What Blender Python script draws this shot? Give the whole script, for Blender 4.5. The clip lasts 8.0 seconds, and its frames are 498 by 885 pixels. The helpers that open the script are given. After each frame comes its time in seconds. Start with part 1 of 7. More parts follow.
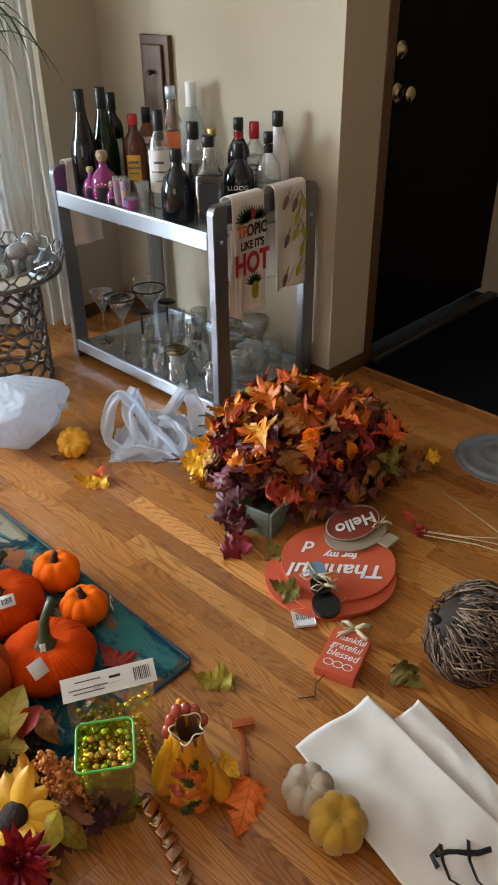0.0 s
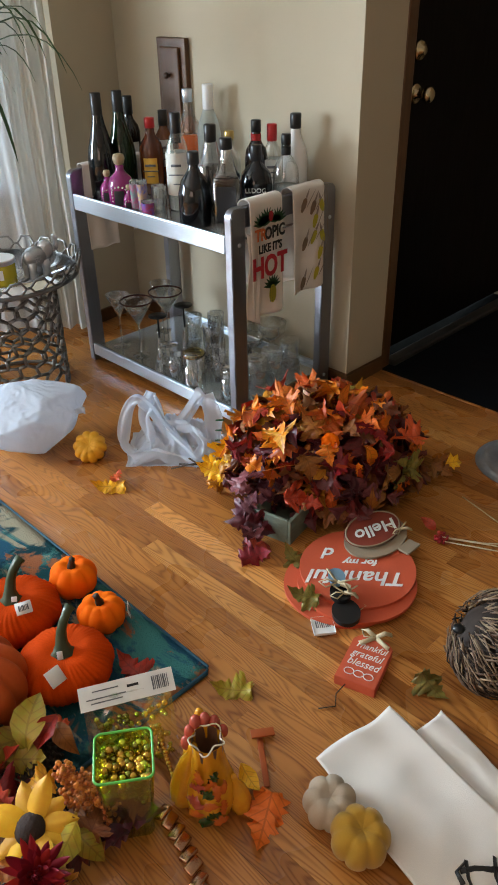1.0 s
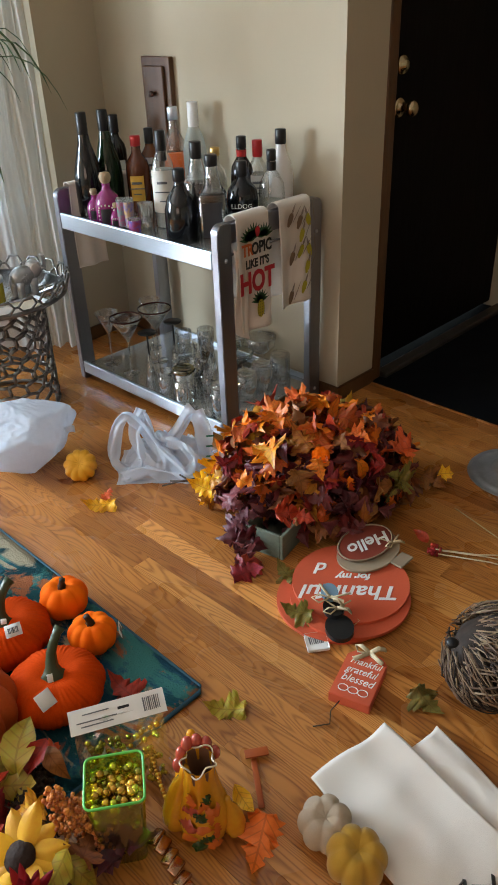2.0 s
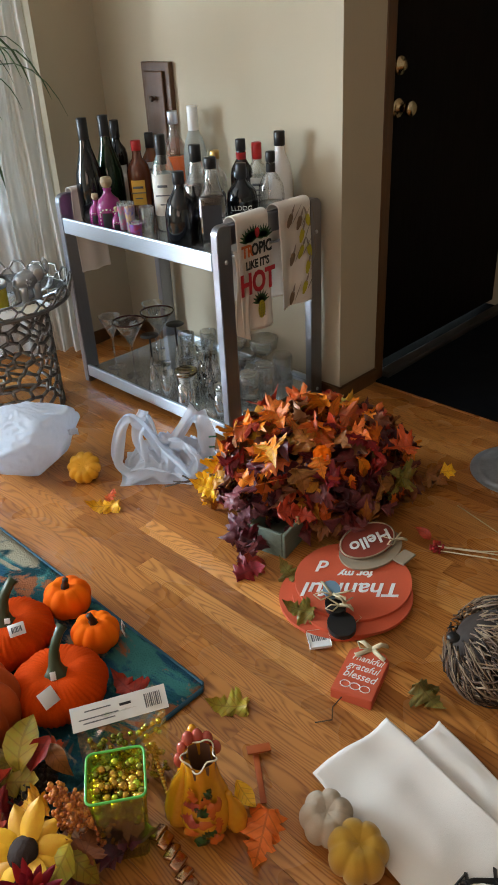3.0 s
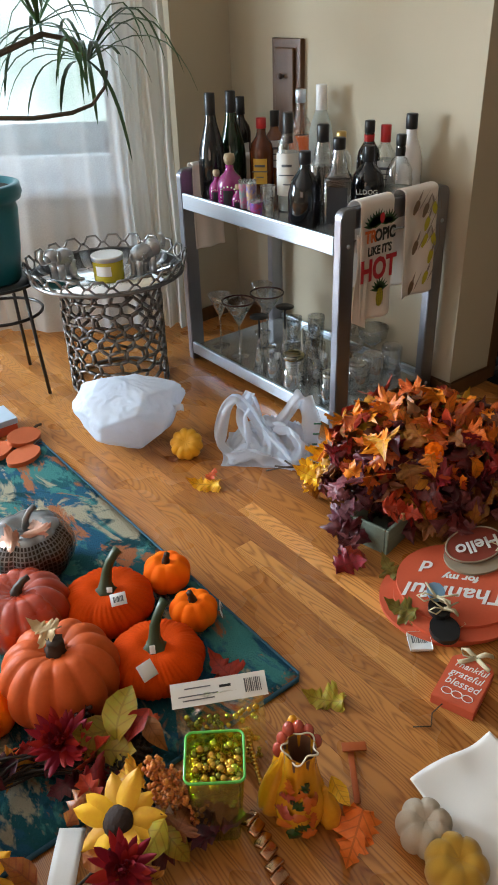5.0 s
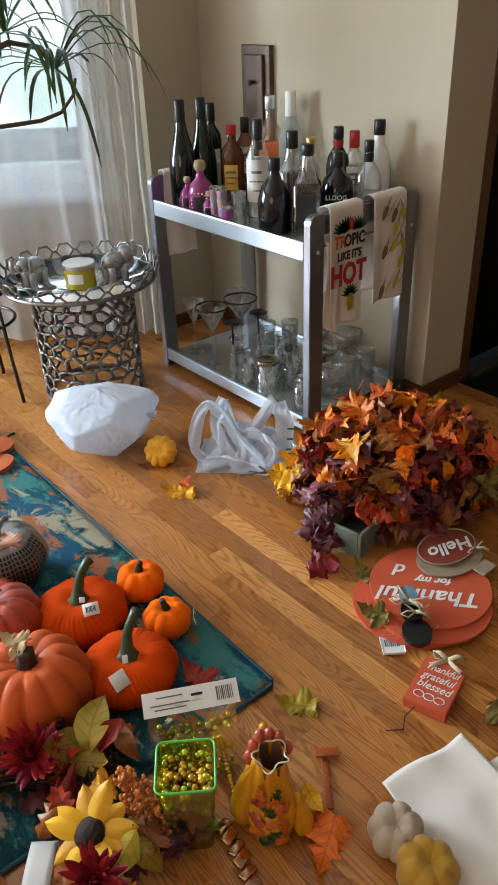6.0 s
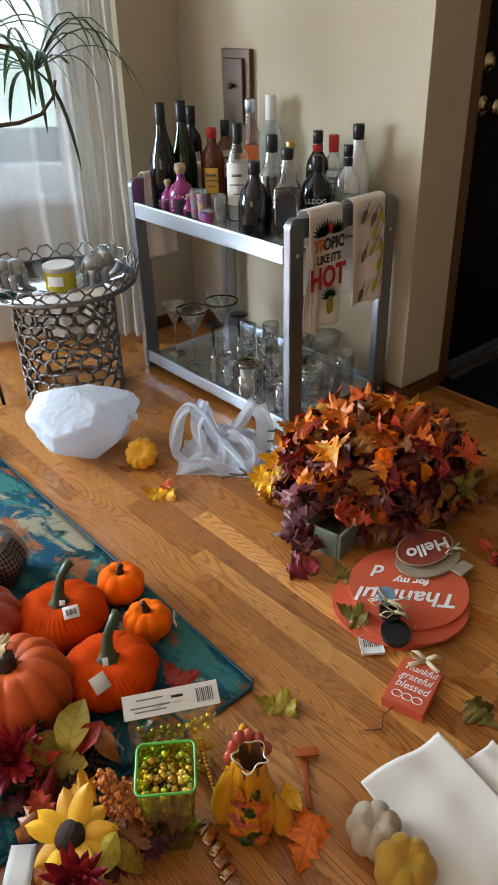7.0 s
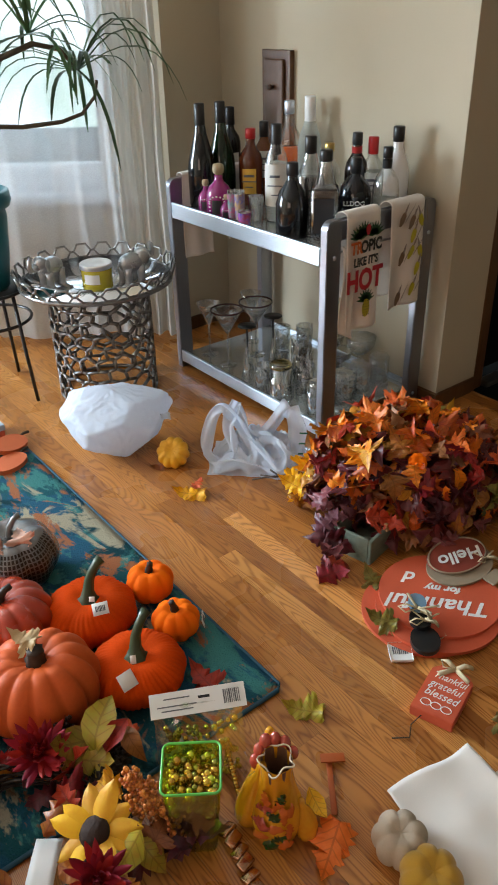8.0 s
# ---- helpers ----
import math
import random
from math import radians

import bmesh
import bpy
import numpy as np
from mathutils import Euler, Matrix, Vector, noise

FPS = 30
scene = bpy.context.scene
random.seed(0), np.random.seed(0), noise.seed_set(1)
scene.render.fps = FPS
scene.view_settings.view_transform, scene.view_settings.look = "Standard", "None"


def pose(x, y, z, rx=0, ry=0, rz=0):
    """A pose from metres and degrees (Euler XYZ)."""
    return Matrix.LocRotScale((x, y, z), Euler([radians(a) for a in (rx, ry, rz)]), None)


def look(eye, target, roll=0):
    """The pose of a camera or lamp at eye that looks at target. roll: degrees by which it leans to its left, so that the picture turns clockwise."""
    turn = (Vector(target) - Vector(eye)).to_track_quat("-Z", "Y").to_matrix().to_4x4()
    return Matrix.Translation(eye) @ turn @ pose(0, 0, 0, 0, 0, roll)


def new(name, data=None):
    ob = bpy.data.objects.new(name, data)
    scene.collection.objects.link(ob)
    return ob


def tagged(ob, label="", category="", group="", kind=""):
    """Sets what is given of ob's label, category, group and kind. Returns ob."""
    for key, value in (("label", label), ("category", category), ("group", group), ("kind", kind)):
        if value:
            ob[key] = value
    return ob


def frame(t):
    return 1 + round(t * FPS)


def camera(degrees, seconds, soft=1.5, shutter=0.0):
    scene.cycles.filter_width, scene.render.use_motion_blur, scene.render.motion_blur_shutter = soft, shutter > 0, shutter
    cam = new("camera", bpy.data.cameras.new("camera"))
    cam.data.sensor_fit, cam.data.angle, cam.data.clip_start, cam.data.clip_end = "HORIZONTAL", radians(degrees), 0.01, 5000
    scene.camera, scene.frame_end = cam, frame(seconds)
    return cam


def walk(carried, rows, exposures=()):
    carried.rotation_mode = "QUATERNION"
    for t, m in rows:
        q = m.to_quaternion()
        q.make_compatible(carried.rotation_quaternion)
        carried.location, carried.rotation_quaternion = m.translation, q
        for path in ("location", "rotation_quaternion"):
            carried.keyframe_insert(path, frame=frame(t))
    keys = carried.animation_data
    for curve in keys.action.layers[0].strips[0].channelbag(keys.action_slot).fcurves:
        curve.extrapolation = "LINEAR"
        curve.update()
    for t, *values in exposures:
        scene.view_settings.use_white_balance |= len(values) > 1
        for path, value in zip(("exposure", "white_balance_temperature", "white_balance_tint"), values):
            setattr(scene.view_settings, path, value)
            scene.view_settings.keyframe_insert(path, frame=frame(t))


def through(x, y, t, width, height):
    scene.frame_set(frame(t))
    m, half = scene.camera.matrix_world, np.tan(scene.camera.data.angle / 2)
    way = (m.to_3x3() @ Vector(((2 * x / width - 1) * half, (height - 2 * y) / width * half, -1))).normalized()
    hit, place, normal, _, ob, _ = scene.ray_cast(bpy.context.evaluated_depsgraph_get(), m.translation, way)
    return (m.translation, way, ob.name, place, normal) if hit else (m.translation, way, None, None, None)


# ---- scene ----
cam = camera(36.5, 8.0, soft=1.7, shutter=0.4)
PATH = [
    (0, (0.346, 0.527, 1.323), (1.56, 1.714, 0.267), -0.7),
    (0.5, (0.348, 0.539, 1.319), (1.539, 1.747, 0.26), -1.2),
    (1, (0.353, 0.551, 1.316), (1.545, 1.767, 0.267), -1.3),
    (1.5, (0.367, 0.555, 1.316), (1.574, 1.771, 0.284), -1.7),
    (3, (0.375, 0.52, 1.303), (1.577, 1.764, 0.299), -3.3),
    (3.5, (0.355, 0.548, 1.297), (1.525, 1.821, 0.291), -3.1),
    (4, (0.347, 0.562, 1.299), (1.457, 1.878, 0.279), -2.8),
    (4.5, (0.33, 0.591, 1.294), (1.384, 1.946, 0.267), -2.2),
    (4.7, (0.329, 0.601, 1.289), (1.362, 1.97, 0.26), -2.0),
    (6, (0.357, 0.581, 1.299), (1.43, 1.923, 0.276), -2.2),
    (6.5, (0.356, 0.583, 1.3), (1.45, 1.908, 0.277), -1.9),
    (7, (0.357, 0.572, 1.309), (1.466, 1.884, 0.286), -1.5),
    (7.5, (0.356, 0.576, 1.302), (1.448, 1.906, 0.283), -1.4),
    (8, (0.354, 0.581, 1.305), (1.406, 1.945, 0.287), -1.4),
]
walk(cam, [(t, look(eye, target, roll)) for t, eye, target, roll in PATH])

# ---- world, daylight ----
world = bpy.data.worlds.new("world")
scene.world = world
world.use_nodes = True
wt = world.node_tree
sky = wt.nodes.new("ShaderNodeTexSky")
sky.sky_type = "NISHITA"
sky.sun_disc = False
sky.sun_elevation = radians(40)
sky.sun_rotation = radians(160)
wt.links.new(sky.outputs[0], wt.nodes["Background"].inputs[0])
wt.nodes["Background"].inputs[1].default_value = 0.1


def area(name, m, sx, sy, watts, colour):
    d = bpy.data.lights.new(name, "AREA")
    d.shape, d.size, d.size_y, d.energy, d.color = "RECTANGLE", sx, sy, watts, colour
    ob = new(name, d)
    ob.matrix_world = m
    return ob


# daylight standing in the bay's window openings; warm fill added beside the camera, its opening unseen
BAY = Vector((1.80, 3.52, 0))
BAY_ALONG, BAY_IN = Vector((-0.79, 0.613, 0)), Vector((-0.613, -0.79, 0))
area("bay_daylight", look(BAY + BAY_ALONG * 0.66 - BAY_IN * 0.125 + Vector((0, 0, 1.40)), BAY + BAY_ALONG * 0.66 + BAY_IN * 2 + Vector((0, 0, 1.40))), 1.45, 1.25, 17, (0.66, 0.84, 1.0))
area("front_daylight", look((-0.75, 4.93, 1.22), (0.1, 0, 0.7)), 1.75, 1.15, 315, (0.71, 0.865, 1.0))
area("side_warm_fill", look((-2.44, 0.2, 1.45), (2.0, 0.9, 0.4)), 1.9, 1.25, 16, (1.0, 0.66, 0.46))
scene.view_settings.exposure = 0.0


# ---- materials ----
def mat(name, colour, rough=0.6, metal=0.0, other=None, scale=12.0, fine=140.0, bump=0.15, vary=0.5, depth=0.002, stretch=(1, 1, 1), spec=0.5, sheen=0.0, coat=0.0, trans=0.0, ior=1.45, island=0.0, sub=0.0, alpha=1.0, veins=0.0):
    m = bpy.data.materials.new(name)
    m.use_nodes = True
    nt = m.node_tree
    b = nt.nodes["Principled BSDF"]
    tc = nt.nodes.new("ShaderNodeTexCoord")
    mp = nt.nodes.new("ShaderNodeMapping")
    mp.inputs["Scale"].default_value = stretch
    nt.links.new(tc.outputs["Object"], mp.inputs[0])
    n1 = nt.nodes.new("ShaderNodeTexNoise")
    n1.inputs["Scale"].default_value, n1.inputs["Detail"].default_value = scale, 4
    n2 = nt.nodes.new("ShaderNodeTexNoise")
    n2.inputs["Scale"].default_value, n2.inputs["Detail"].default_value = fine, 3
    for n in (n1, n2):
        nt.links.new(mp.outputs[0], n.inputs["Vector"])
    mixf = nt.nodes.new("ShaderNodeMath")
    mixf.operation = "MULTIPLY_ADD"
    nt.links.new(n2.outputs[0], mixf.inputs[0])
    mixf.inputs[1].default_value = 0.45
    nt.links.new(n1.outputs[0], mixf.inputs[2])
    ramp = nt.nodes.new("ShaderNodeMapRange")
    ramp.inputs[1].default_value, ramp.inputs[2].default_value = 0.45, 1.0
    nt.links.new(mixf.outputs[0], ramp.inputs[0])
    c2 = other or tuple(c * (1 - 0.45 * vary) for c in colour)
    mx = nt.nodes.new("ShaderNodeMix")
    mx.data_type = "RGBA"
    mx.inputs["A"].default_value, mx.inputs["B"].default_value = (*colour, 1), (*c2, 1)
    nt.links.new(ramp.outputs[0], mx.inputs["Factor"])
    out = mx.outputs["Result"]
    if veins:
        # side veins run up and out from the midrib
        sep = nt.nodes.new("ShaderNodeSeparateXYZ")
        nt.links.new(tc.outputs["Object"], sep.inputs[0])

        def calc(op, a, b):
            q = nt.nodes.new("ShaderNodeMath")
            q.operation = op
            for slot, val in ((0, a), (1, b)):
                if isinstance(val, (int, float)):
                    q.inputs[slot].default_value = val
                elif val is not None:
                    nt.links.new(val, q.inputs[slot])
            return q.outputs[0]
        ax = calc("ABSOLUTE", sep.outputs[0], None)
        wave = calc("SINE", calc("MULTIPLY", calc("SUBTRACT", sep.outputs[1], calc("MULTIPLY", ax, 0.8)), 34.0), None)
        side_v = calc("POWER", calc("MAXIMUM", wave, 0.0), 7.0)
        rib = calc("LESS_THAN", ax, 0.018)
        fac = calc("MULTIPLY", calc("MAXIMUM", side_v, rib), veins)
        vm = nt.nodes.new("ShaderNodeMix")
        vm.data_type = "RGBA"
        vm.blend_type = "MULTIPLY"
        nt.links.new(fac, vm.inputs["Factor"])
        nt.links.new(out, vm.inputs["A"])
        vm.inputs["B"].default_value = (0.38, 0.24, 0.2, 1)
        out = vm.outputs["Result"]
    hsv = nt.nodes.new("ShaderNodeHueSaturation")
    nt.links.new(out, hsv.inputs["Color"])
    if island:
        oi = nt.nodes.new("ShaderNodeObjectInfo")
        geo = nt.nodes.new("ShaderNodeNewGeometry")
        add = nt.nodes.new("ShaderNodeMath")
        add.operation = "ADD"
        nt.links.new(oi.outputs["Random"], add.inputs[0])
        nt.links.new(geo.outputs["Random Per Island"], add.inputs[1])
        fr = nt.nodes.new("ShaderNodeMath")
        fr.operation = "FRACT"
        nt.links.new(add.outputs[0], fr.inputs[0])
        mr = nt.nodes.new("ShaderNodeMapRange")
        mr.inputs[3].default_value, mr.inputs[4].default_value = 1 - island, 1 + island
        nt.links.new(fr.outputs[0], mr.inputs[0])
        nt.links.new(mr.outputs[0], hsv.inputs["Value"])
        mh = nt.nodes.new("ShaderNodeMapRange")
        mh.inputs[3].default_value, mh.inputs[4].default_value = 0.5 - 0.03 * island, 0.5 + 0.04 * island
        nt.links.new(fr.outputs[0], mh.inputs[0])
        nt.links.new(mh.outputs[0], hsv.inputs["Hue"])
    nt.links.new(hsv.outputs[0], b.inputs["Base Color"])
    rr = nt.nodes.new("ShaderNodeMapRange")
    rr.inputs[3].default_value, rr.inputs[4].default_value = max(0.02, rough * 0.8), min(1, rough * 1.2)
    nt.links.new(n1.outputs[0], rr.inputs[0])
    nt.links.new(rr.outputs[0], b.inputs["Roughness"])
    b.inputs["Metallic"].default_value = metal
    b.inputs["Specular IOR Level"].default_value = spec
    b.inputs["Sheen Weight"].default_value = sheen
    b.inputs["Coat Weight"].default_value = coat
    b.inputs["Coat Roughness"].default_value = 0.12
    b.inputs["Transmission Weight"].default_value = trans
    b.inputs["IOR"].default_value = ior
    b.inputs["Subsurface Weight"].default_value = sub
    b.inputs["Subsurface Radius"].default_value = (0.01, 0.006, 0.003)
    b.inputs["Alpha"].default_value = alpha
    if bump:
        bp = nt.nodes.new("ShaderNodeBump")
        bp.inputs["Strength"].default_value, bp.inputs["Distance"].default_value = bump, depth
        nt.links.new(mixf.outputs[0], bp.inputs["Height"])
        nt.links.new(bp.outputs[0], b.inputs["Normal"])
    return m


def thin_glass(name, colour, rough=0.03, clear=0.82):
    """Glass of thin walls: part clear, part gloss, by the angle of view."""
    m = bpy.data.materials.new(name)
    m.use_nodes = True
    nt = m.node_tree
    for n in list(nt.nodes):
        nt.nodes.remove(n)
    out = nt.nodes.new("ShaderNodeOutputMaterial")
    tr = nt.nodes.new("ShaderNodeBsdfTransparent")
    tr.inputs[0].default_value = (*colour, 1)
    gl = nt.nodes.new("ShaderNodeBsdfGlossy")
    gl.inputs["Roughness"].default_value = rough
    lw = nt.nodes.new("ShaderNodeLayerWeight")
    lw.inputs[0].default_value = 0.35
    mr = nt.nodes.new("ShaderNodeMapRange")
    mr.inputs[3].default_value, mr.inputs[4].default_value = (1 - clear) * 0.45, 0.9
    nt.links.new(lw.outputs["Facing"], mr.inputs[0])
    mx = nt.nodes.new("ShaderNodeMixShader")
    nt.links.new(mr.outputs[0], mx.inputs[0])
    nt.links.new(tr.outputs[0], mx.inputs[1])
    nt.links.new(gl.outputs[0], mx.inputs[2])
    nt.links.new(mx.outputs[0], out.inputs[0])
    return m


def sheer(name, colour, through, clear):
    """Thin cloth or film: diffuse, translucent and partly clear."""
    m = bpy.data.materials.new(name)
    m.use_nodes = True
    nt = m.node_tree
    for n in list(nt.nodes):
        nt.nodes.remove(n)
    out = nt.nodes.new("ShaderNodeOutputMaterial")
    df = nt.nodes.new("ShaderNodeBsdfDiffuse")
    tl = nt.nodes.new("ShaderNodeBsdfTranslucent")
    tr = nt.nodes.new("ShaderNodeBsdfTransparent")
    tc = nt.nodes.new("ShaderNodeTexCoord")
    nz = nt.nodes.new("ShaderNodeTexNoise")
    nz.inputs["Scale"].default_value = 260
    nt.links.new(tc.outputs["Object"], nz.inputs["Vector"])
    mr = nt.nodes.new("ShaderNodeMapRange")
    mr.inputs[3].default_value, mr.inputs[4].default_value = clear * 0.7, min(1, clear * 1.3)
    nt.links.new(nz.outputs[0], mr.inputs[0])
    for n in (df, tl):
        n.inputs[0].default_value = (*colour, 1)
    a = nt.nodes.new("ShaderNodeMixShader")
    a.inputs[0].default_value = through
    nt.links.new(df.outputs[0], a.inputs[1])
    nt.links.new(tl.outputs[0], a.inputs[2])
    b = nt.nodes.new("ShaderNodeMixShader")
    nt.links.new(mr.outputs[0], b.inputs[0])
    nt.links.new(a.outputs[0], b.inputs[1])
    nt.links.new(tr.outputs[0], b.inputs[2])
    nt.links.new(b.outputs[0], out.inputs[0])
    return m


def oak(name, tone=1.0, fixed=None):
    m = bpy.data.materials.new(name)
    m.use_nodes = True
    nt = m.node_tree
    b = nt.nodes["Principled BSDF"]
    L = nt.links.new
    tc = nt.nodes.new("ShaderNodeTexCoord")
    oi = nt.nodes.new("ShaderNodeObjectInfo")
    geo = nt.nodes.new("ShaderNodeNewGeometry")
    rnd = nt.nodes.new("ShaderNodeMath")
    rnd.operation = "ADD"
    L(oi.outputs["Random"], rnd.inputs[0])
    L(geo.outputs["Random Per Island"], rnd.inputs[1])
    off = nt.nodes.new("ShaderNodeCombineXYZ")
    mul = nt.nodes.new("ShaderNodeMath")
    mul.operation = "MULTIPLY"
    mul.inputs[1].default_value = 37.0
    L(rnd.outputs[0], mul.inputs[0])
    L(mul.outputs[0], off.inputs[1])
    L(mul.outputs[0], off.inputs[2])
    va = nt.nodes.new("ShaderNodeVectorMath")
    L(tc.outputs["Object"], va.inputs[0])
    L(off.outputs[0], va.inputs[1])
    # slow waver along the board bends the rings into cathedral figures
    m1 = nt.nodes.new("ShaderNodeMapping")
    m1.inputs["Scale"].default_value = (13.0, 1.25, 1.0)
    L(va.outputs[0], m1.inputs[0])
    n1 = nt.nodes.new("ShaderNodeTexNoise")
    n1.inputs["Scale"].default_value, n1.inputs["Detail"].default_value = 1.0, 1.0
    L(m1.outputs[0], n1.inputs["Vector"])
    sx = nt.nodes.new("ShaderNodeMath")
    sx.operation = "MULTIPLY"
    sx.inputs[1].default_value = 215.0
    L(n1.outputs[0], sx.inputs[0])
    sn = nt.nodes.new("ShaderNodeMath")
    sn.operation = "SINE"
    L(sx.outputs[0], sn.inputs[0])
    m2 = nt.nodes.new("ShaderNodeMapping")
    m2.inputs["Scale"].default_value = (420.0, 9.0, 1.0)
    L(va.outputs[0], m2.inputs[0])
    n2 = nt.nodes.new("ShaderNodeTexNoise")
    n2.inputs["Scale"].default_value, n2.inputs["Detail"].default_value = 1.0, 3.0
    L(m2.outputs[0], n2.inputs["Vector"])
    g = nt.nodes.new("ShaderNodeMapRange")
    g.inputs[1].default_value, g.inputs[2].default_value = -1.0, 1.0
    L(sn.outputs[0], g.inputs[0])
    pw = nt.nodes.new("ShaderNodeMath")
    pw.operation = "POWER"
    pw.inputs[1].default_value = 2.4
    L(g.outputs[0], pw.inputs[0])
    s2 = nt.nodes.new("ShaderNodeMath")
    s2.operation = "MULTIPLY"
    L(pw.outputs[0], s2.inputs[0])
    L(n2.outputs[0], s2.inputs[1])
    base = nt.nodes.new("ShaderNodeValToRGB")
    e = base.color_ramp.elements
    e[0].position, e[0].color = 0.0, (0.33, 0.120, 0.026, 1)
    e[1].position, e[1].color = 1.0, (0.58, 0.26, 0.068, 1)
    k = base.color_ramp.elements.new(0.3)
    k.color = (0.44, 0.168, 0.036, 1)
    k = base.color_ramp.elements.new(0.8)
    k.color = (0.52, 0.21, 0.048, 1)
    fr = nt.nodes.new("ShaderNodeMath")
    fr.operation = "FRACT"
    L(rnd.outputs[0], fr.inputs[0])
    if fixed is None:
        L(fr.outputs[0], base.inputs[0])
    else:
        base.inputs[0].default_value = fixed
    dk = nt.nodes.new("ShaderNodeMix")
    dk.data_type = "RGBA"
    dk.blend_type = "MULTIPLY"
    dk.inputs["B"].default_value = (0.42, 0.28, 0.18, 1)
    L(base.outputs[0], dk.inputs["A"])
    f2 = nt.nodes.new("ShaderNodeMath")
    f2.operation = "MULTIPLY"
    f2.inputs[1].default_value = 1.25
    f2.use_clamp = True
    L(s2.outputs[0], f2.inputs[0])
    L(f2.outputs[0], dk.inputs["Factor"])
    hs = nt.nodes.new("ShaderNodeHueSaturation")
    hs.inputs["Value"].default_value = tone
    L(dk.outputs["Result"], hs.inputs["Color"])
    L(hs.outputs[0], b.inputs["Base Color"])
    n3 = nt.nodes.new("ShaderNodeTexNoise")
    n3.inputs["Scale"].default_value = 5.0
    L(geo.outputs["Position"], n3.inputs["Vector"])
    rr = nt.nodes.new("ShaderNodeMapRange")
    rr.inputs[3].default_value, rr.inputs[4].default_value = 0.20, 0.36
    L(n3.outputs[0], rr.inputs[0])
    L(rr.outputs[0], b.inputs["Roughness"])
    b.inputs["Coat Weight"].default_value = 0.35
    b.inputs["Coat Roughness"].default_value = 0.16
    bp = nt.nodes.new("ShaderNodeBump")
    bp.inputs["Strength"].default_value, bp.inputs["Distance"].default_value = 0.12, 0.0006
    L(s2.outputs[0], bp.inputs["Height"])
    L(bp.outputs[0], b.inputs["Normal"])
    return m


def rug_mat(name):
    m = mat(name, (0.010, 0.055, 0.075), 0.95, fine=260, bump=1.0, depth=0.010, spec=0.1)
    nt = m.node_tree
    L = nt.links.new
    b = nt.nodes["Principled BSDF"]
    geo = nt.nodes.new("ShaderNodeNewGeometry")

    def blot(scale, lo, hi, seed, stretch):
        mp = nt.nodes.new("ShaderNodeMapping")
        mp.inputs["Location"].default_value = (seed, seed * 0.7, 0)
        mp.inputs["Rotation"].default_value = (0, 0, 0.5)
        mp.inputs["Scale"].default_value = stretch
        L(geo.outputs["Position"], mp.inputs[0])
        n = nt.nodes.new("ShaderNodeTexNoise")
        n.inputs["Scale"].default_value, n.inputs["Detail"].default_value, n.inputs["Distortion"].default_value = scale, 5, 0.6
        n.inputs["Roughness"].default_value = 0.65
        L(mp.outputs[0], n.inputs["Vector"])
        r = nt.nodes.new("ShaderNodeMapRange")
        r.inputs[1].default_value, r.inputs[2].default_value = lo, hi
        L(n.outputs[0], r.inputs[0])
        return r.outputs[0]

    cur = None
    for colour, scale, lo, hi, seed, stretch in (((0.02, 0.09, 0.15), 6, 0.46, 0.54, 3.1, (1, 1, 1)), ((0.05, 0.19, 0.18), 9, 0.50, 0.55, 7.7, (1, 0.6, 1)),
                                                 ((0.34, 0.30, 0.21), 7, 0.53, 0.575, 12.4, (1.3, 0.5, 1)), ((0.34, 0.125, 0.055), 8, 0.55, 0.59, 21.9, (1.2, 0.5, 1)),
                                                 ((0.010, 0.045, 0.055), 5, 0.57, 0.63, 31.0, (1, 1, 1))):
        mx = nt.nodes.new("ShaderNodeMix")
        mx.data_type = "RGBA"
        L(blot(scale, lo, hi, seed, stretch), mx.inputs["Factor"])
        mx.inputs["B"].default_value = (*colour, 1)
        if cur is None:
            mx.inputs["A"].default_value = (0.016, 0.085, 0.10, 1)
        else:
            L(cur, mx.inputs["A"])
        cur = mx.outputs["Result"]
    L(cur, b.inputs["Base Color"])
    return m


M = {}
M["wall"] = mat("wall_paint", (0.47, 0.405, 0.295), 0.85, scale=3, fine=420, bump=0.10, vary=0.12, depth=0.0015)
M["ceiling"] = mat("ceiling_paint", (0.75, 0.72, 0.66), 0.9, scale=4, fine=300, vary=0.1)
M["oak"] = oak("oak_strip")
M["oak_pale"] = oak("pale_oak_strip", 1.25, 1.0)
M["darkwood"] = mat("stained_trim", (0.050, 0.020, 0.008), 0.4, scale=6, fine=60, stretch=(12, 12, 1), vary=0.8)
M["trim"] = mat("door_trim", (0.11, 0.048, 0.016), 0.4, scale=6, fine=60, stretch=(12, 12, 1), vary=0.7)
# dark door and entry floor, taken near black to hold the entry's shade
M["door"] = mat("dark_shaded_door", (0.0035, 0.002, 0.0016), 0.6, spec=0.12, scale=6, fine=60, stretch=(14, 14, 1), vary=0.6)
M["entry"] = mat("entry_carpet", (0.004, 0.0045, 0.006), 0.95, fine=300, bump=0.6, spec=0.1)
M["threshold"] = mat("threshold_strip", (0.10, 0.09, 0.08), 0.4, 0.6)
M["brass"] = mat("aged_brass", (0.62, 0.50, 0.30), 0.22, 1.0, vary=0.4, bump=0.05)
# one cart steel twice: window's blue reflection coloured in, then darkened for shaded ends
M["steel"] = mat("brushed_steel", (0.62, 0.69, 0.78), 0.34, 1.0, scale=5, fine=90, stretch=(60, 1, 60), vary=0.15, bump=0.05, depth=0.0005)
M["steel_shaded"] = mat("end_frame_steel_shaded", (0.30, 0.30, 0.33), 0.34, 1.0, scale=5, fine=90, stretch=(30, 30, 1), vary=0.15, bump=0.05, depth=0.0005)
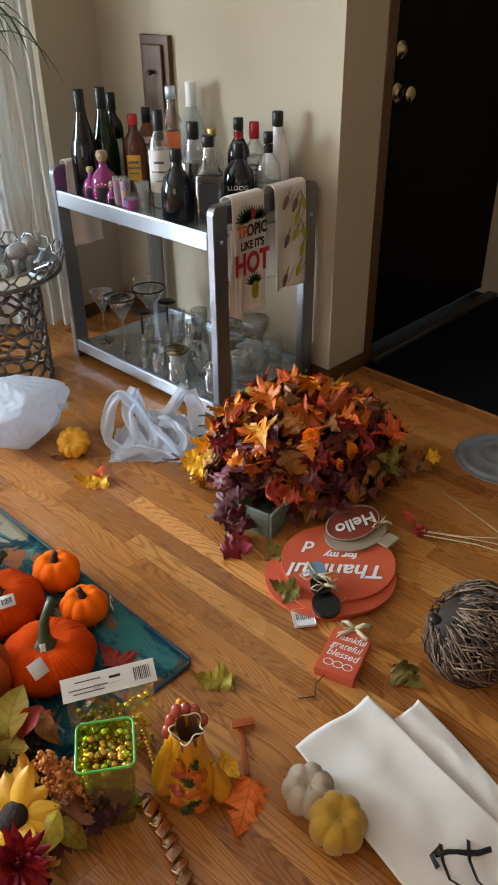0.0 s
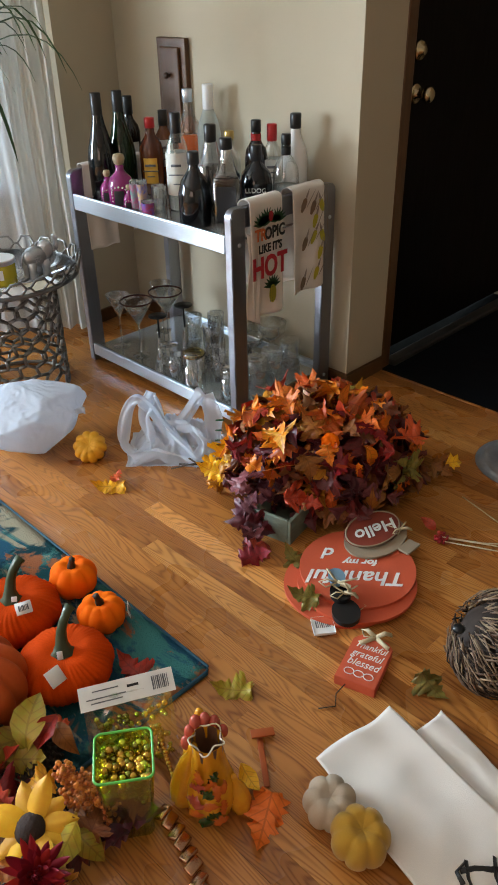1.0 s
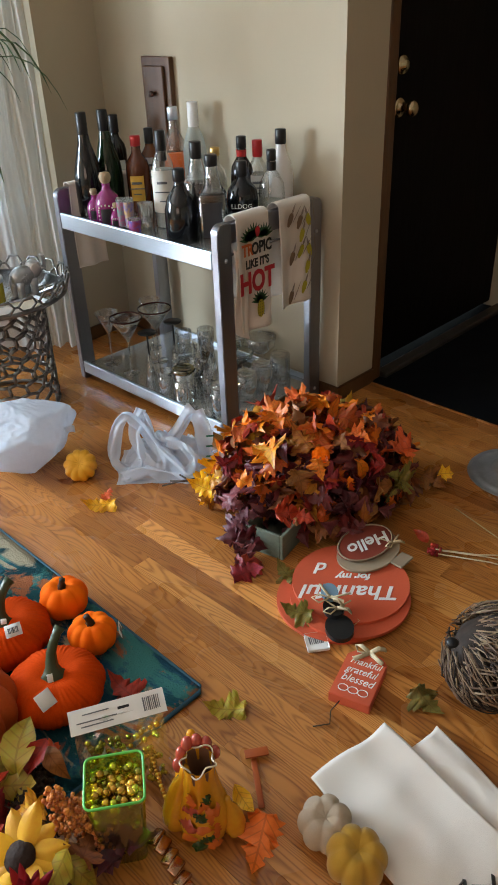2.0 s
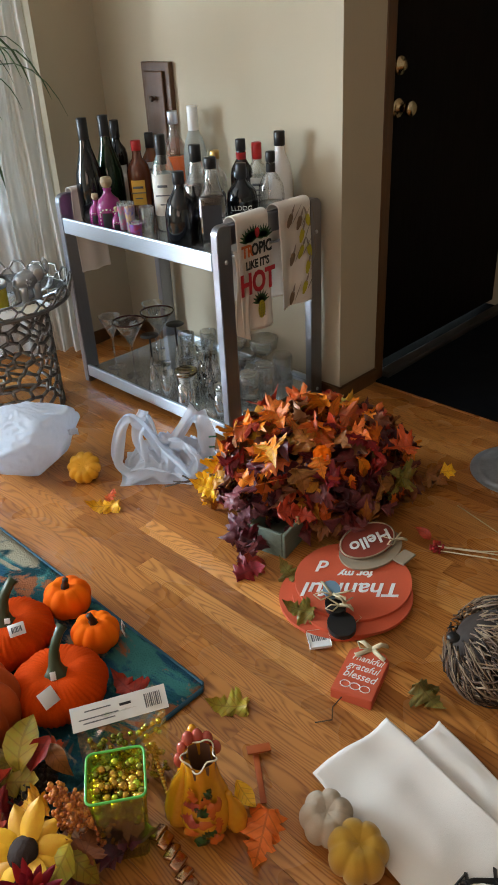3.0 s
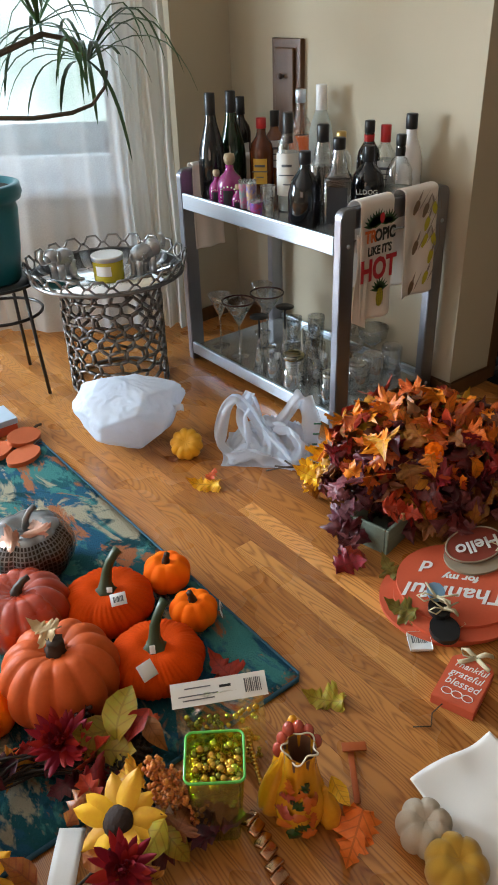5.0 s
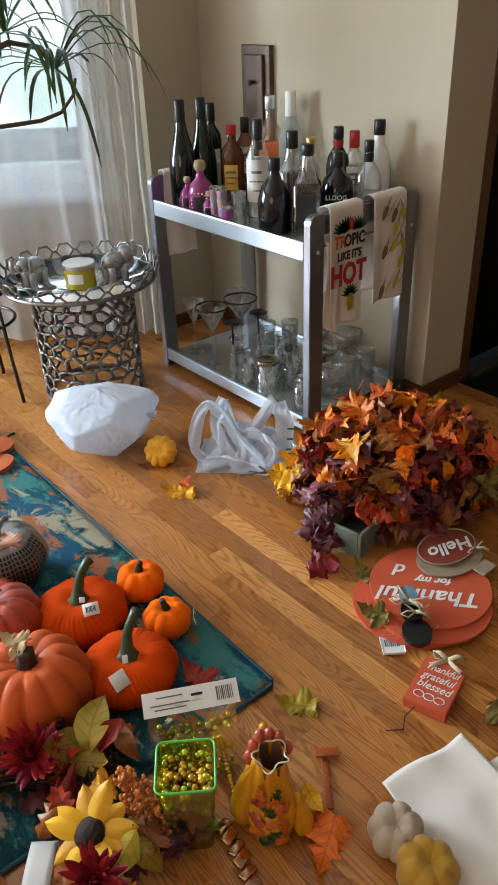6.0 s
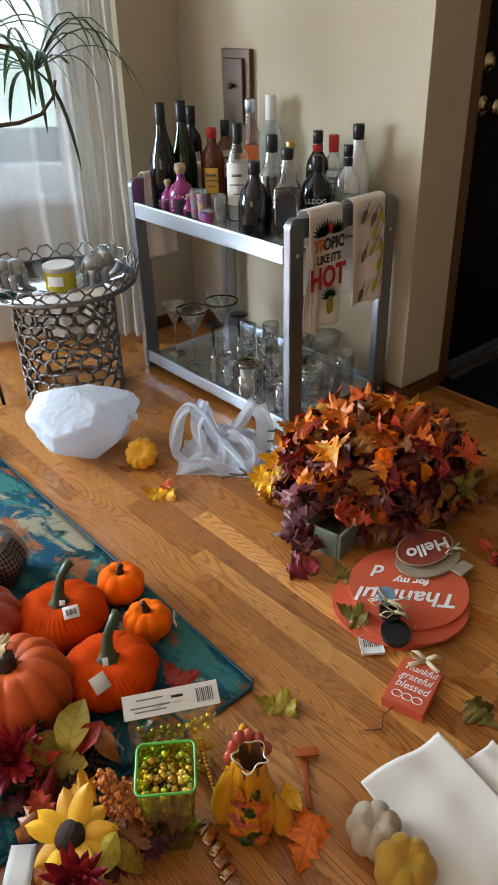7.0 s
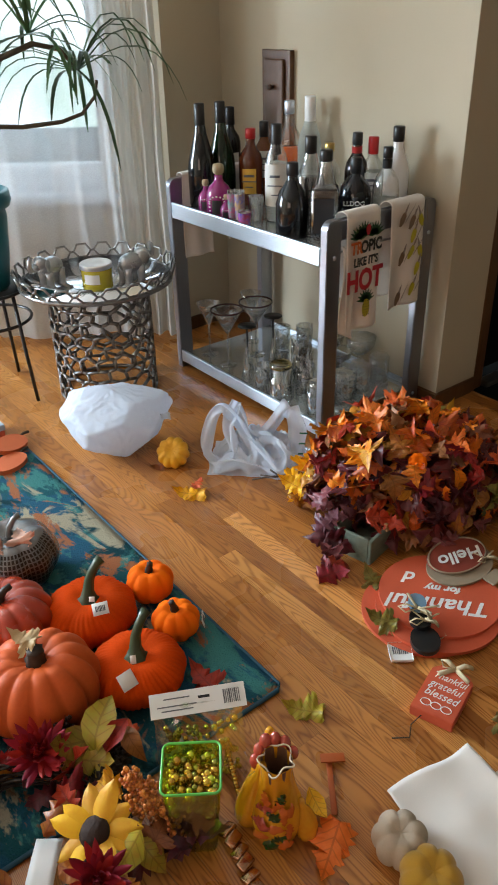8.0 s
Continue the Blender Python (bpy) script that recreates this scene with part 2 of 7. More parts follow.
M["silver"] = mat("cast_aluminium", (0.25, 0.245, 0.24), 0.32, 1.0, scale=30, vary=0.6, bump=0.25)
M["galv"] = mat("galvanised", (0.46, 0.50, 0.55), 0.45, 0.7, scale=25, vary=0.7, bump=0.1)
M["mirror"] = mat("mirror_top", (0.80, 0.82, 0.84), 0.06, 1.0, bump=0.0, vary=0.1)
M["rug"] = rug_mat("rug_pile")
M["rug_edge"] = mat("rug_binding", (0.03, 0.10, 0.15), 0.9, fine=300, bump=0.8)
M["white"] = mat("white_plastic", (0.80, 0.80, 0.80), 0.4, vary=0.1)
M["paper"] = mat("white_card", (0.80, 0.79, 0.76), 0.7, vary=0.08)
M["ink"] = mat("grey_print", (0.14, 0.14, 0.15), 0.7, vary=0.2)
M["black"] = mat("black_plastic", (0.012, 0.012, 0.013), 0.35, vary=0.3)
M["bagfilm"] = sheer("bag_film", (0.78, 0.85, 0.95), 0.42, 0.14)
M["curtain"] = sheer("sheer_voile", (0.74, 0.76, 0.78), 0.45, 0.46)
M["curtain_hem"] = sheer("gathered_voile", (0.74, 0.73, 0.68), 0.35, 0.20)
M["pane"] = thin_glass("window_pane", (0.96, 0.98, 0.98))
M["cloth"] = mat("white_cotton", (0.80, 0.74, 0.67), 0.9, scale=8, fine=600, bump=0.35, vary=0.12, sheen=0.2)


# ---- mesh helpers ----
def obj(name, bm, material=None, parent=None, label="", smooth=True):
    me = bpy.data.meshes.new(name)
    bm.normal_update()
    bm.to_mesh(me)
    bm.free()
    if material:
        for k in material if isinstance(material, (list, tuple)) else [material]:
            me.materials.append(k)
    if smooth:
        for p in me.polygons:
            p.use_smooth = True
    ob = new(name, me)
    if parent:
        ob.parent = parent
    if label:
        tagged(ob, label)
    return ob


def part(name, bm, material, parent, label="", smooth=True):
    return obj(name, bm, material, parent, label, smooth)


def thing(name, m, label, category, group="", kind=""):
    """An Empty at the thing's base."""
    ob = new(name)
    ob.empty_display_size = 0.05
    ob.matrix_world = m
    return tagged(ob, label, category, group, kind)


def box(sx, sy, sz, at=(0, 0, 0), bevel=0.0, seg=2, bm=None, m=None):
    bm = bm or bmesh.new()
    got = bmesh.ops.create_cube(bm, size=1)["verts"]
    bmesh.ops.scale(bm, vec=(sx, sy, sz), verts=got)
    if bevel:
        edges = list({e for v in got for e in v.link_edges})
        got = bmesh.ops.bevel(bm, geom=edges, offset=bevel, segments=seg, affect="EDGES", profile=0.5)["verts"]
    if m:
        bmesh.ops.transform(bm, matrix=m, verts=got)
    bmesh.ops.translate(bm, vec=at, verts=got)
    return bm


def lathe(profile, seg=32, bm=None, at=(0, 0, 0), close=False):
    """Turns a list of (radius, z) round the z axis."""
    bm = bm or bmesh.new()
    rings = []
    for r, z in profile:
        if r < 1e-5:
            rings.append([bm.verts.new((at[0], at[1], at[2] + z))])
        else:
            rings.append([bm.verts.new((at[0] + r * math.cos(2 * math.pi * i / seg), at[1] + r * math.sin(2 * math.pi * i / seg), at[2] + z)) for i in range(seg)])
    pairs = list(zip(rings, rings[1:]))
    if close:
        pairs.append((rings[-1], rings[0]))
    for a, b in pairs:
        for i in range(seg):
            j = (i + 1) % seg
            q = [a[i % len(a)], a[j % len(a)], b[j % len(b)], b[i % len(b)]]
            q = list(dict.fromkeys(q))
            if len(q) > 2:
                bm.faces.new(q)
    bmesh.ops.recalc_face_normals(bm, faces=bm.faces[:])
    return bm


def tube(points, radius, seg=8, bm=None, closed=False, flat=1.0):
    """A round bar along points; radius a number or one per point."""
    bm = bm or bmesh.new()
    pts = [Vector(p) for p in points]
    n = len(pts)
    rad = radius if isinstance(radius, (list, tuple)) else [radius] * n
    rings = []
    side = None
    for i, p in enumerate(pts):
        a, b = (pts[i - 1] if i or closed else p), (pts[(i + 1) % n] if i < n - 1 or closed else p)
        t = (b - a).normalized()
        if side is None:
            side = t.orthogonal().normalized()
        side = (side - t * side.dot(t))
        side = side.normalized() if side.length > 1e-6 else t.orthogonal().normalized()
        up = t.cross(side)
        rings.append([bm.verts.new(p + (side * math.cos(2 * math.pi * k / seg) + up * math.sin(2 * math.pi * k / seg) * flat) * rad[i]) for k in range(seg)])
    for a, b in list(zip(rings, rings[1:])) + ([(rings[-1], rings[0])] if closed else []):
        for k in range(seg):
            bm.faces.new((a[k], a[(k + 1) % seg], b[(k + 1) % seg], b[k]))
    if not closed:
        bm.faces.new(rings[0][::-1])
        bm.faces.new(rings[-1])
    return bm


def slab(outline, z0, z1, bm=None):
    """A flat outline [(x, y)] with thickness."""
    bm = bm or bmesh.new()
    lo = [bm.verts.new((x, y, z0)) for x, y in outline]
    hi = [bm.verts.new((x, y, z1)) for x, y in outline]
    n = len(lo)
    bm.faces.new(lo[::-1])
    bm.faces.new(hi)
    for i in range(n):
        bm.faces.new((lo[i], lo[(i + 1) % n], hi[(i + 1) % n], hi[i]))
    return bm


def grid(nx, ny, f, bm=None, two=0.0):
    """A sheet from f(u, v) -> place, u and v from 0 to 1."""
    bm = bm or bmesh.new()
    rows = [[bm.verts.new(f(i / nx, j / ny)) for i in range(nx + 1)] for j in range(ny + 1)]
    for j in range(ny):
        for i in range(nx):
            bm.faces.new((rows[j][i], rows[j][i + 1], rows[j + 1][i + 1], rows[j + 1][i]))
    if two:
        bm.normal_update()
        bmesh.ops.solidify(bm, geom=bm.faces[:], thickness=two)
    return bm


def letters(name, body, size, m, material, parent, depth=0.0008, shear=0.0, squeeze=1.0, label="", bold=0.0):
    cu = bpy.data.curves.new(name, "FONT")
    cu.body, cu.size, cu.extrude, cu.align_x, cu.align_y, cu.shear = body, size, depth, "CENTER", "CENTER", shear
    cu.resolution_u = 3
    cu.offset = bold
    tmp = bpy.data.objects.new(name + "_tmp", cu)
    scene.collection.objects.link(tmp)
    bpy.context.view_layer.update()
    me = bpy.data.meshes.new_from_object(tmp.evaluated_get(bpy.context.evaluated_depsgraph_get()))
    bpy.data.objects.remove(tmp)
    me.name = name
    me.materials.clear()
    me.materials.append(material)
    ob = new(name, me)
    ob.parent = parent
    ob.matrix_local = m @ Matrix.Diagonal((squeeze, 1, 1, 1))
    if label:
        tagged(ob, label)
    return ob


def structure(name, bm, material, label, category, smooth=False):
    return tagged(obj(name, bm, material, None, "", smooth), label, category, kind="structure")


# ---- the room ----
WX, TOP = 2.375, 2.44
box_at = lambda x0, x1, y0, y1, z0, z1: box(x1 - x0, y1 - y0, z1 - z0, ((x0 + x1) / 2, (y0 + y1) / 2, (z0 + z1) / 2))
RET_Y = 3.325
CORNER_Y = 2.09
structure("wall_east", box_at(WX, WX + 0.14, CORNER_Y, RET_Y + 0.14, 0, TOP), M["wall"], "cream painted wall behind the bar cart", "wall")
bm = box(0.30, 0.12, TOP, (-0.15, 0.06, TOP / 2))
bmesh.ops.transform(bm, matrix=pose(WX + 0.002, RET_Y, 0, 0, 0, 5), verts=bm.verts[:])
structure("wall_north", bm, M["wall"], "short cream return wall beside the window", "wall")
# unseen side wall; its opening is added for the warm fill lamp
for k, (y0, y1, z0, z1) in enumerate(((-2.64, -0.8, 0, TOP), (1.2, 5.14, 0, TOP), (-0.8, 1.2, 0, 0.8), (-0.8, 1.2, 2.1, TOP))):
    structure("wall_west_%d" % (k + 1), box_at(-2.64, -2.5, y0, y1, z0, z1), M["wall"], "cream painted side wall round an added opening for the fill light", "wall")
for k, (x0, x1, z0, z1) in enumerate(((-2.5, -1.65, 0, TOP), (0.15, 0.3, 0, TOP), (-1.65, 0.15, 0, 0.62), (-1.65, 0.15, 2.15, TOP))):
    structure("wall_bay_end_%d" % (k + 1), box_at(x0, x1, 5.0, 5.14, z0, z1), M["wall"], "cream painted bay wall round its wide window", "wall")
# the wall with the front door, running away from the outer corner
DY = 2.13
structure("wall_door_side", box_at(WX + 0.14, 2.592, CORNER_Y, 2.23, 0, TOP), M["wall"], "cream painted wall end beside the door", "wall")
structure("wall_over_door", box_at(2.592, 3.62, DY, DY + 0.14, 2.08, TOP), M["wall"], "cream wall over the front door", "wall")
structure("wall_entry_end", box_at(3.62, 3.76, -2.5, DY + 0.14, 0, TOP), M["wall"], "dim cream wall at the end of the entry", "wall")
structure("wall_south", box_at(-2.5, 3.62, -2.64, -2.5, 0, TOP), M["wall"], "cream painted wall behind the room", "wall")
# diagonal bay wall with its window opening
BAYM = Matrix(((BAY_ALONG.x, -BAY_IN.x, 0, BAY.x), (BAY_ALONG.y, -BAY_IN.y, 0, BAY.y), (0, 0, 1, 0), (0, 0, 0, 1)))
WIN0, WIN1, SILL, HEAD = -0.12, 1.45, 0.60, 2.15
for k, (a0, a1, z0, z1) in enumerate(((-0.36, WIN0, 0, TOP), (WIN1, 2.6, 0, TOP), (WIN0, WIN1, 0, SILL), (WIN0, WIN1, HEAD, TOP))):
    bm = box(a1 - a0, 0.14, z1 - z0, ((a0 + a1) / 2, 0.09, (z0 + z1) / 2))
    bmesh.ops.transform(bm, matrix=BAYM, verts=bm.verts[:])
    structure("wall_bay_%d" % (k + 1), bm, M["wall"], "cream painted bay wall round the window", "wall")
structure("ceiling", box_at(-2.64, 3.76, -2.64, 5.2, TOP, TOP + 0.1), M["ceiling"], "plain off-white ceiling", "ceiling")
win = thing("window_1", BAYM @ pose(0, 0, 0), "white-framed double-hung window behind sheer curtains", "window", kind="structure")
M["sash"] = mat("sash_paint", (0.72, 0.74, 0.78), 0.45, vary=0.1)
for nm, a0, a1, z0, z1, y0, y1 in (("window_sill", WIN0 - 0.14, WIN1 + 0.04, SILL - 0.02, SILL + 0.015, -0.03, 0.10), ("frame", WIN0, WIN0 + 0.05, SILL + 0.015, HEAD, 0.06, 0.14),
                                   ("frame", WIN1 - 0.05, WIN1, SILL + 0.015, HEAD, 0.06, 0.14), ("frame", WIN0, WIN1, HEAD - 0.05, HEAD, 0.06, 0.14),
                                   ("bottom_rail", WIN0 + 0.05, WIN1 - 0.05, SILL + 0.015, SILL + 0.125, 0.07, 0.115), ("stile", WIN0 + 0.62, WIN0 + 0.68, SILL + 0.125, HEAD - 0.05, 0.07, 0.115)):
    part(nm, box(a1 - a0, y1 - y0, z1 - z0, ((a0 + a1) / 2, (y0 + y1) / 2, (z0 + z1) / 2), 0.004), M["sash"], win, smooth=False)
for a0, a1 in ((WIN0 + 0.05, WIN0 + 0.62), (WIN0 + 0.68, WIN1 - 0.05)):
    p = part("pane", box(a1 - a0, 0.004, HEAD - SILL - 0.175, ((a0 + a1) / 2, 0.09, (SILL + HEAD + 0.075) / 2)), M["pane"], win, smooth=False)
    p.visible_shadow = False
# bright garden far outside
M["garden"] = bpy.data.materials.new("garden_glow")
M["garden"].use_nodes = True
gt = M["garden"].node_tree
for n in list(gt.nodes):
    gt.nodes.remove(n)
em, go, gn, gr, gc = (gt.nodes.new(k) for k in ("ShaderNodeEmission", "ShaderNodeOutputMaterial", "ShaderNodeTexNoise", "ShaderNodeValToRGB", "ShaderNodeTexCoord"))
gn.inputs["Scale"].default_value, gn.inputs["Detail"].default_value = 0.8, 5
gt.links.new(gc.outputs["Object"], gn.inputs["Vector"])
gt.links.new(gn.outputs[0], gr.inputs[0])
gr.color_ramp.elements[0].position, gr.color_ramp.elements[0].color = 0.38, (0.30, 0.45, 0.36, 1)
gr.color_ramp.elements[1].position, gr.color_ramp.elements[1].color = 0.56, (0.82, 0.93, 1.0, 1)
gt.links.new(gr.outputs[0], em.inputs[0])
gt.links.new(em.outputs[0], go.inputs[0])
em.inputs[1].default_value = 2.7
bm = box(14, 0.05, 9, (0, 8, 2.2))
bmesh.ops.transform(bm, matrix=BAYM, verts=bm.verts[:])
structure("backdrop", bm, M["garden"], "bright hazy garden outside the window", "backdrop")
structure("ground", box_at(-30, 30, -30, 30, -0.30, -0.2), M["entry"], "dark ground outside under the house", "ground")
# baseboards and door trim
BH, BT = 0.060, 0.011
for nm, b in (("baseboard_east", (WX - BT, WX, CORNER_Y - BT, RET_Y, 0.0, BH)), ("baseboard_corner", (WX, 2.590, CORNER_Y - BT, CORNER_Y, 0.0, BH))):
    bm = box_at(*b)
    bmesh.ops.bevel(bm, geom=[e for e in bm.edges if all(v.co.z > BH - 0.001 for v in e.verts)], offset=0.006, segments=2, affect="EDGES")
    structure(nm, bm, M["trim"], "brown-stained wooden baseboard along the wall", "baseboard")
bm = box(0.29, BT, BH, (-0.145, -BT / 2, BH / 2), 0.003)
bmesh.ops.transform(bm, matrix=pose(WX - BT, RET_Y - 0.004, 0, 0, 0, 5), verts=bm.verts[:])
structure("baseboard_return", bm, M["trim"], "brown-stained wooden baseboard along the wall", "baseboard")
structure("trim_door_jamb", box(0.050, 0.09, 2.11, (2.617, DY, 1.055), 0.004), M["trim"], "brown stained wooden door casing", "trim")
structure("trim_door_stop", box(0.046, 0.05, 2.06, (2.666, DY + 0.04, 1.03), 0.003), M["door"], "dark stained door stop with the entry's shade in its colour", "trim")
structure("trim_door_head", box(0.93, 0.03, 0.062, (3.155, DY - 0.012, 2.08), 0.005), M["trim"], "brown stained wooden door head casing", "trim")
structure("trim_threshold", box(0.97, 0.05, 0.022, (3.13, DY - 0.045, 0.011), 0.004), M["threshold"], "worn metal strip under the front door", "trim")
door = thing("door_1", pose(2.69, DY + 0.025, 0), "dark brown closed front door, entry shade in its colour, with brass hardware", "door", kind="structure")
bm = box(0.93, 0.045, 2.04, (0.465, 0.02, 1.045))
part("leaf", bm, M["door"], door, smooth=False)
for nm, z, prof in (("knob", 0.965, [(0, 0), (0.033, 0), (0.033, 0.006), (0.027, 0.010), (0.013, 0.012), (0.011, 0.035), (0.020, 0.040), (0.027, 0.052), (0.026, 0.064), (0.016, 0.071), (0, 0.072)]),
                    ("deadbolt", 1.098, [(0, 0), (0.032, 0), (0.032, 0.008), (0.026, 0.016), (0.016, 0.018), (0.014, 0.026), (0, 0.027)])):
    k = part(nm, lathe(prof, 28), M["brass"], door, "shiny aged brass " + nm)
    k.matrix_local = pose(0.066, -0.003, z, 90, 0, 0)


# ---- bar cart ----
CX0, CX1, CY0, CY1, CH = 1.872, 2.352, 2.155, 3.012, 0.742
cart = thing("bar_cart", pose(0, 0, 0), "brushed steel two-tier bar cart with bolted end frames", "bar cart")
PW, PT = 0.058, 0.030


def end_frame(name, y):
    """Two posts and a wide top rail, rounded where they meet."""
    for nm, x, sg in (("front_post", CX0, 1), ("rear_post", CX1, -1)):
        bm = bmesh.new()
        r = 0.028
        out = [(0, 0), (PW, 0), (PW, CH)] + [(r - r * math.sin(a), CH - r + r * math.cos(a)) for a in [k * math.pi / 16 for k in range(9)]]
        lo = [bm.verts.new((x + sg * u, y, z)) for u, z in out]
        hi = [bm.verts.new((x + sg * u, y + PT, z)) for u, z in out]
        bm.faces.new(lo)
        bm.faces.new(hi[::-1])
        for k in range(len(out)):
            bm.faces.new((lo[k], hi[k], hi[(k + 1) % len(out)], lo[(k + 1) % len(out)]))
        bmesh.ops.recalc_face_normals(bm, faces=bm.faces[:])
        bmesh.ops.bevel(bm, geom=[e for e in bm.edges if len(e.link_faces) == 2 and e.calc_face_angle(0) > 0.9], offset=0.0025, segments=2, affect="EDGES")
        part(nm, bm, M["steel_shaded"], cart, smooth=False)
        part("foot", lathe([(0, -0.002), (0.012, -0.002), (0.014, 0.004), (0.010, 0.012), (0, 0.012)], 14, at=(x + sg * PW / 2, y + PT / 2, 0.0)), M["black"], cart, "black rubber foot")
    part("top_rail", box(CX1 - CX0 - 2 * PW - 0.001, PT * 0.7, 0.062, ((CX0 + CX1) / 2, y + PT / 2, CH - 0.033), 0.003), M["steel_shaded"], cart, smooth=False)


end_frame("near", CY0)
end_frame("far", CY1 - PT)
CM = (CY0 + CY1) / 2
CL = CY1 - CY0 - 2 * PT - 0.002
M["cart_glass"] = mat("tray_sheet", (0.66, 0.70, 0.71), 0.10, 0.75, scale=4, vary=0.3, bump=0.02)
for nm, z0, z1 in (("top", 0.606, 0.662), ("bottom", 0.030, 0.078)):
    for side, x in (("front_lip", CX0 + 0.006), ("rear_lip", CX1 - 0.006)):
        part(nm + "_" + side, box(0.012, CL, z1 - z0, (x, CM, (z0 + z1) / 2), 0.003), M["steel"], cart, smooth=False)
    part(nm + "_deck", box(CX1 - CX0 - 0.026, CL, 0.006, ((CX0 + CX1) / 2, CM, z0 + 0.028)), M["cart_glass"], cart, smooth=False)
for y, s in ((CY0 - 0.0015, 1), (CY1 + 0.0015, -1)):
    for x in (CX0 + 0.03, CX1 - 0.03):
        for z in (0.634, 0.052):
            k = part("bolt", lathe([(0, 0.004), (0.006, 0.003), (0.007, 0), (0, 0)], 12), M["steel"], cart)
            k.matrix_local = pose(x, y, z, 90 * s, 0, 0)
DECK, LOW = 0.637, 0.061

# ---- bottles ----
G = {}
for nm, c in (("green", (0.008, 0.022, 0.008)), ("black", (0.006, 0.006, 0.007)), ("brown", (0.16, 0.045, 0.008))):
    G[nm] = mat("bottle_" + nm, c, 0.08, spec=0.7, vary=0.3, bump=0.03)
G["amber"] = mat("amber_spirit", (0.10, 0.020, 0.004), 0.08, vary=0.3, bump=0.02, spec=0.6)
G["orange"] = mat("orange_liqueur", (0.85, 0.17, 0.03), 0.12, vary=0.2, bump=0.02)
G["purple"] = mat("purple_glaze", (0.24, 0.012, 0.13), 0.14, vary=0.3, bump=0.02, coat=0.5)
G["white"] = mat("white_bottle", (0.78, 0.76, 0.75), 0.3, vary=0.06, bump=0.02)
G["whisky"] = mat("dark_whiskey", (0.014, 0.007, 0.004), 0.06, vary=0.3, bump=0.02, spec=0.7)
G["clear"] = thin_glass("clear_glass", (0.975, 0.985, 0.98), 0.03, 0.75)
G["frost"] = sheer("frosted_glass", (0.62, 0.66, 0.62), 0.5, 0.42)
G["capred"] = mat("red_cap", (0.45, 0.02, 0.02), 0.3, vary=0.2)
G["gold"] = mat("gold_foil", (0.62, 0.44, 0.16), 0.3, 1.0, vary=0.4)
G["tan"] = mat("cork_tan", (0.40, 0.30, 0.18), 0.5, vary=0.4)
G["yellow"] = mat("yellow_label", (0.75, 0.42, 0.06), 0.5, vary=0.3)
G["label"] = mat("cream_label", (0.72, 0.70, 0.64), 0.55, vary=0.15)
G["dklabel"] = mat("black_label", (0.02, 0.02, 0.022), 0.45, vary=0.3)


def arc_label(r, z0, z1, half, facing, rise=0.0008):
    """A label bent round a bottle, centred on the direction facing (degrees)."""
    return grid(12, 1, lambda u, v: ((r + rise) * math.cos(radians(facing + half * (2 * u - 1))), (r + rise) * math.sin(radians(facing + half * (2 * u - 1))), z0 + (z1 - z0) * v))


FACE = 222.0
PROFILE = {
    "champagne": [(0, 0), (.042, 0), (.046, .006), (.046, .12), (.042, .16), (.030, .205), (.020, .245), (.0165, .275), (.0165, .335), (.0145, .34), (0, .34)],
    "wine": [(0, 0), (.036, 0), (.039, .005), (.039, .185), (.034, .205), (.018, .228), (.0155, .24), (.0155, .30), (0, .302)],
    "liquor": [(0, 0), (.036, 0), (.039, .005), (.039, .155), (.034, .178), (.017, .205), (.0145, .22), (.0145, .262), (0, .264)],
    "round": [(0, 0), (.048, 0), (.054, .008), (.055, .11), (.050, .14), (.030, .165), (.018, .175), (.0165, .19), (.0165, .225), (0, .227)],
    "tall": [(0, 0), (.034, 0), (.037, .006), (.038, .19), (.034, .215), (.018, .25), (.015, .265), (.0155, .31), (0, .312)],
    "malibu": [(0, 0), (.034, 0), (.037, .006), (.037, .17), (.030, .205), (.018, .235), (.0145, .25), (.0145, .305), (0, .306)],
    "jug": [(0, 0), (.046, 0), (.050, .008), (.050, .10), (.040, .14), (.022, .165), (.0155, .18), (.0155, .222), (0, .224)],
    "bell": [(0, 0), (.046, 0), (.047, .006), (.047, .15), (.036, .165), (.030, .175), (.018, .225), (.017, .262), (0, .264)],
}


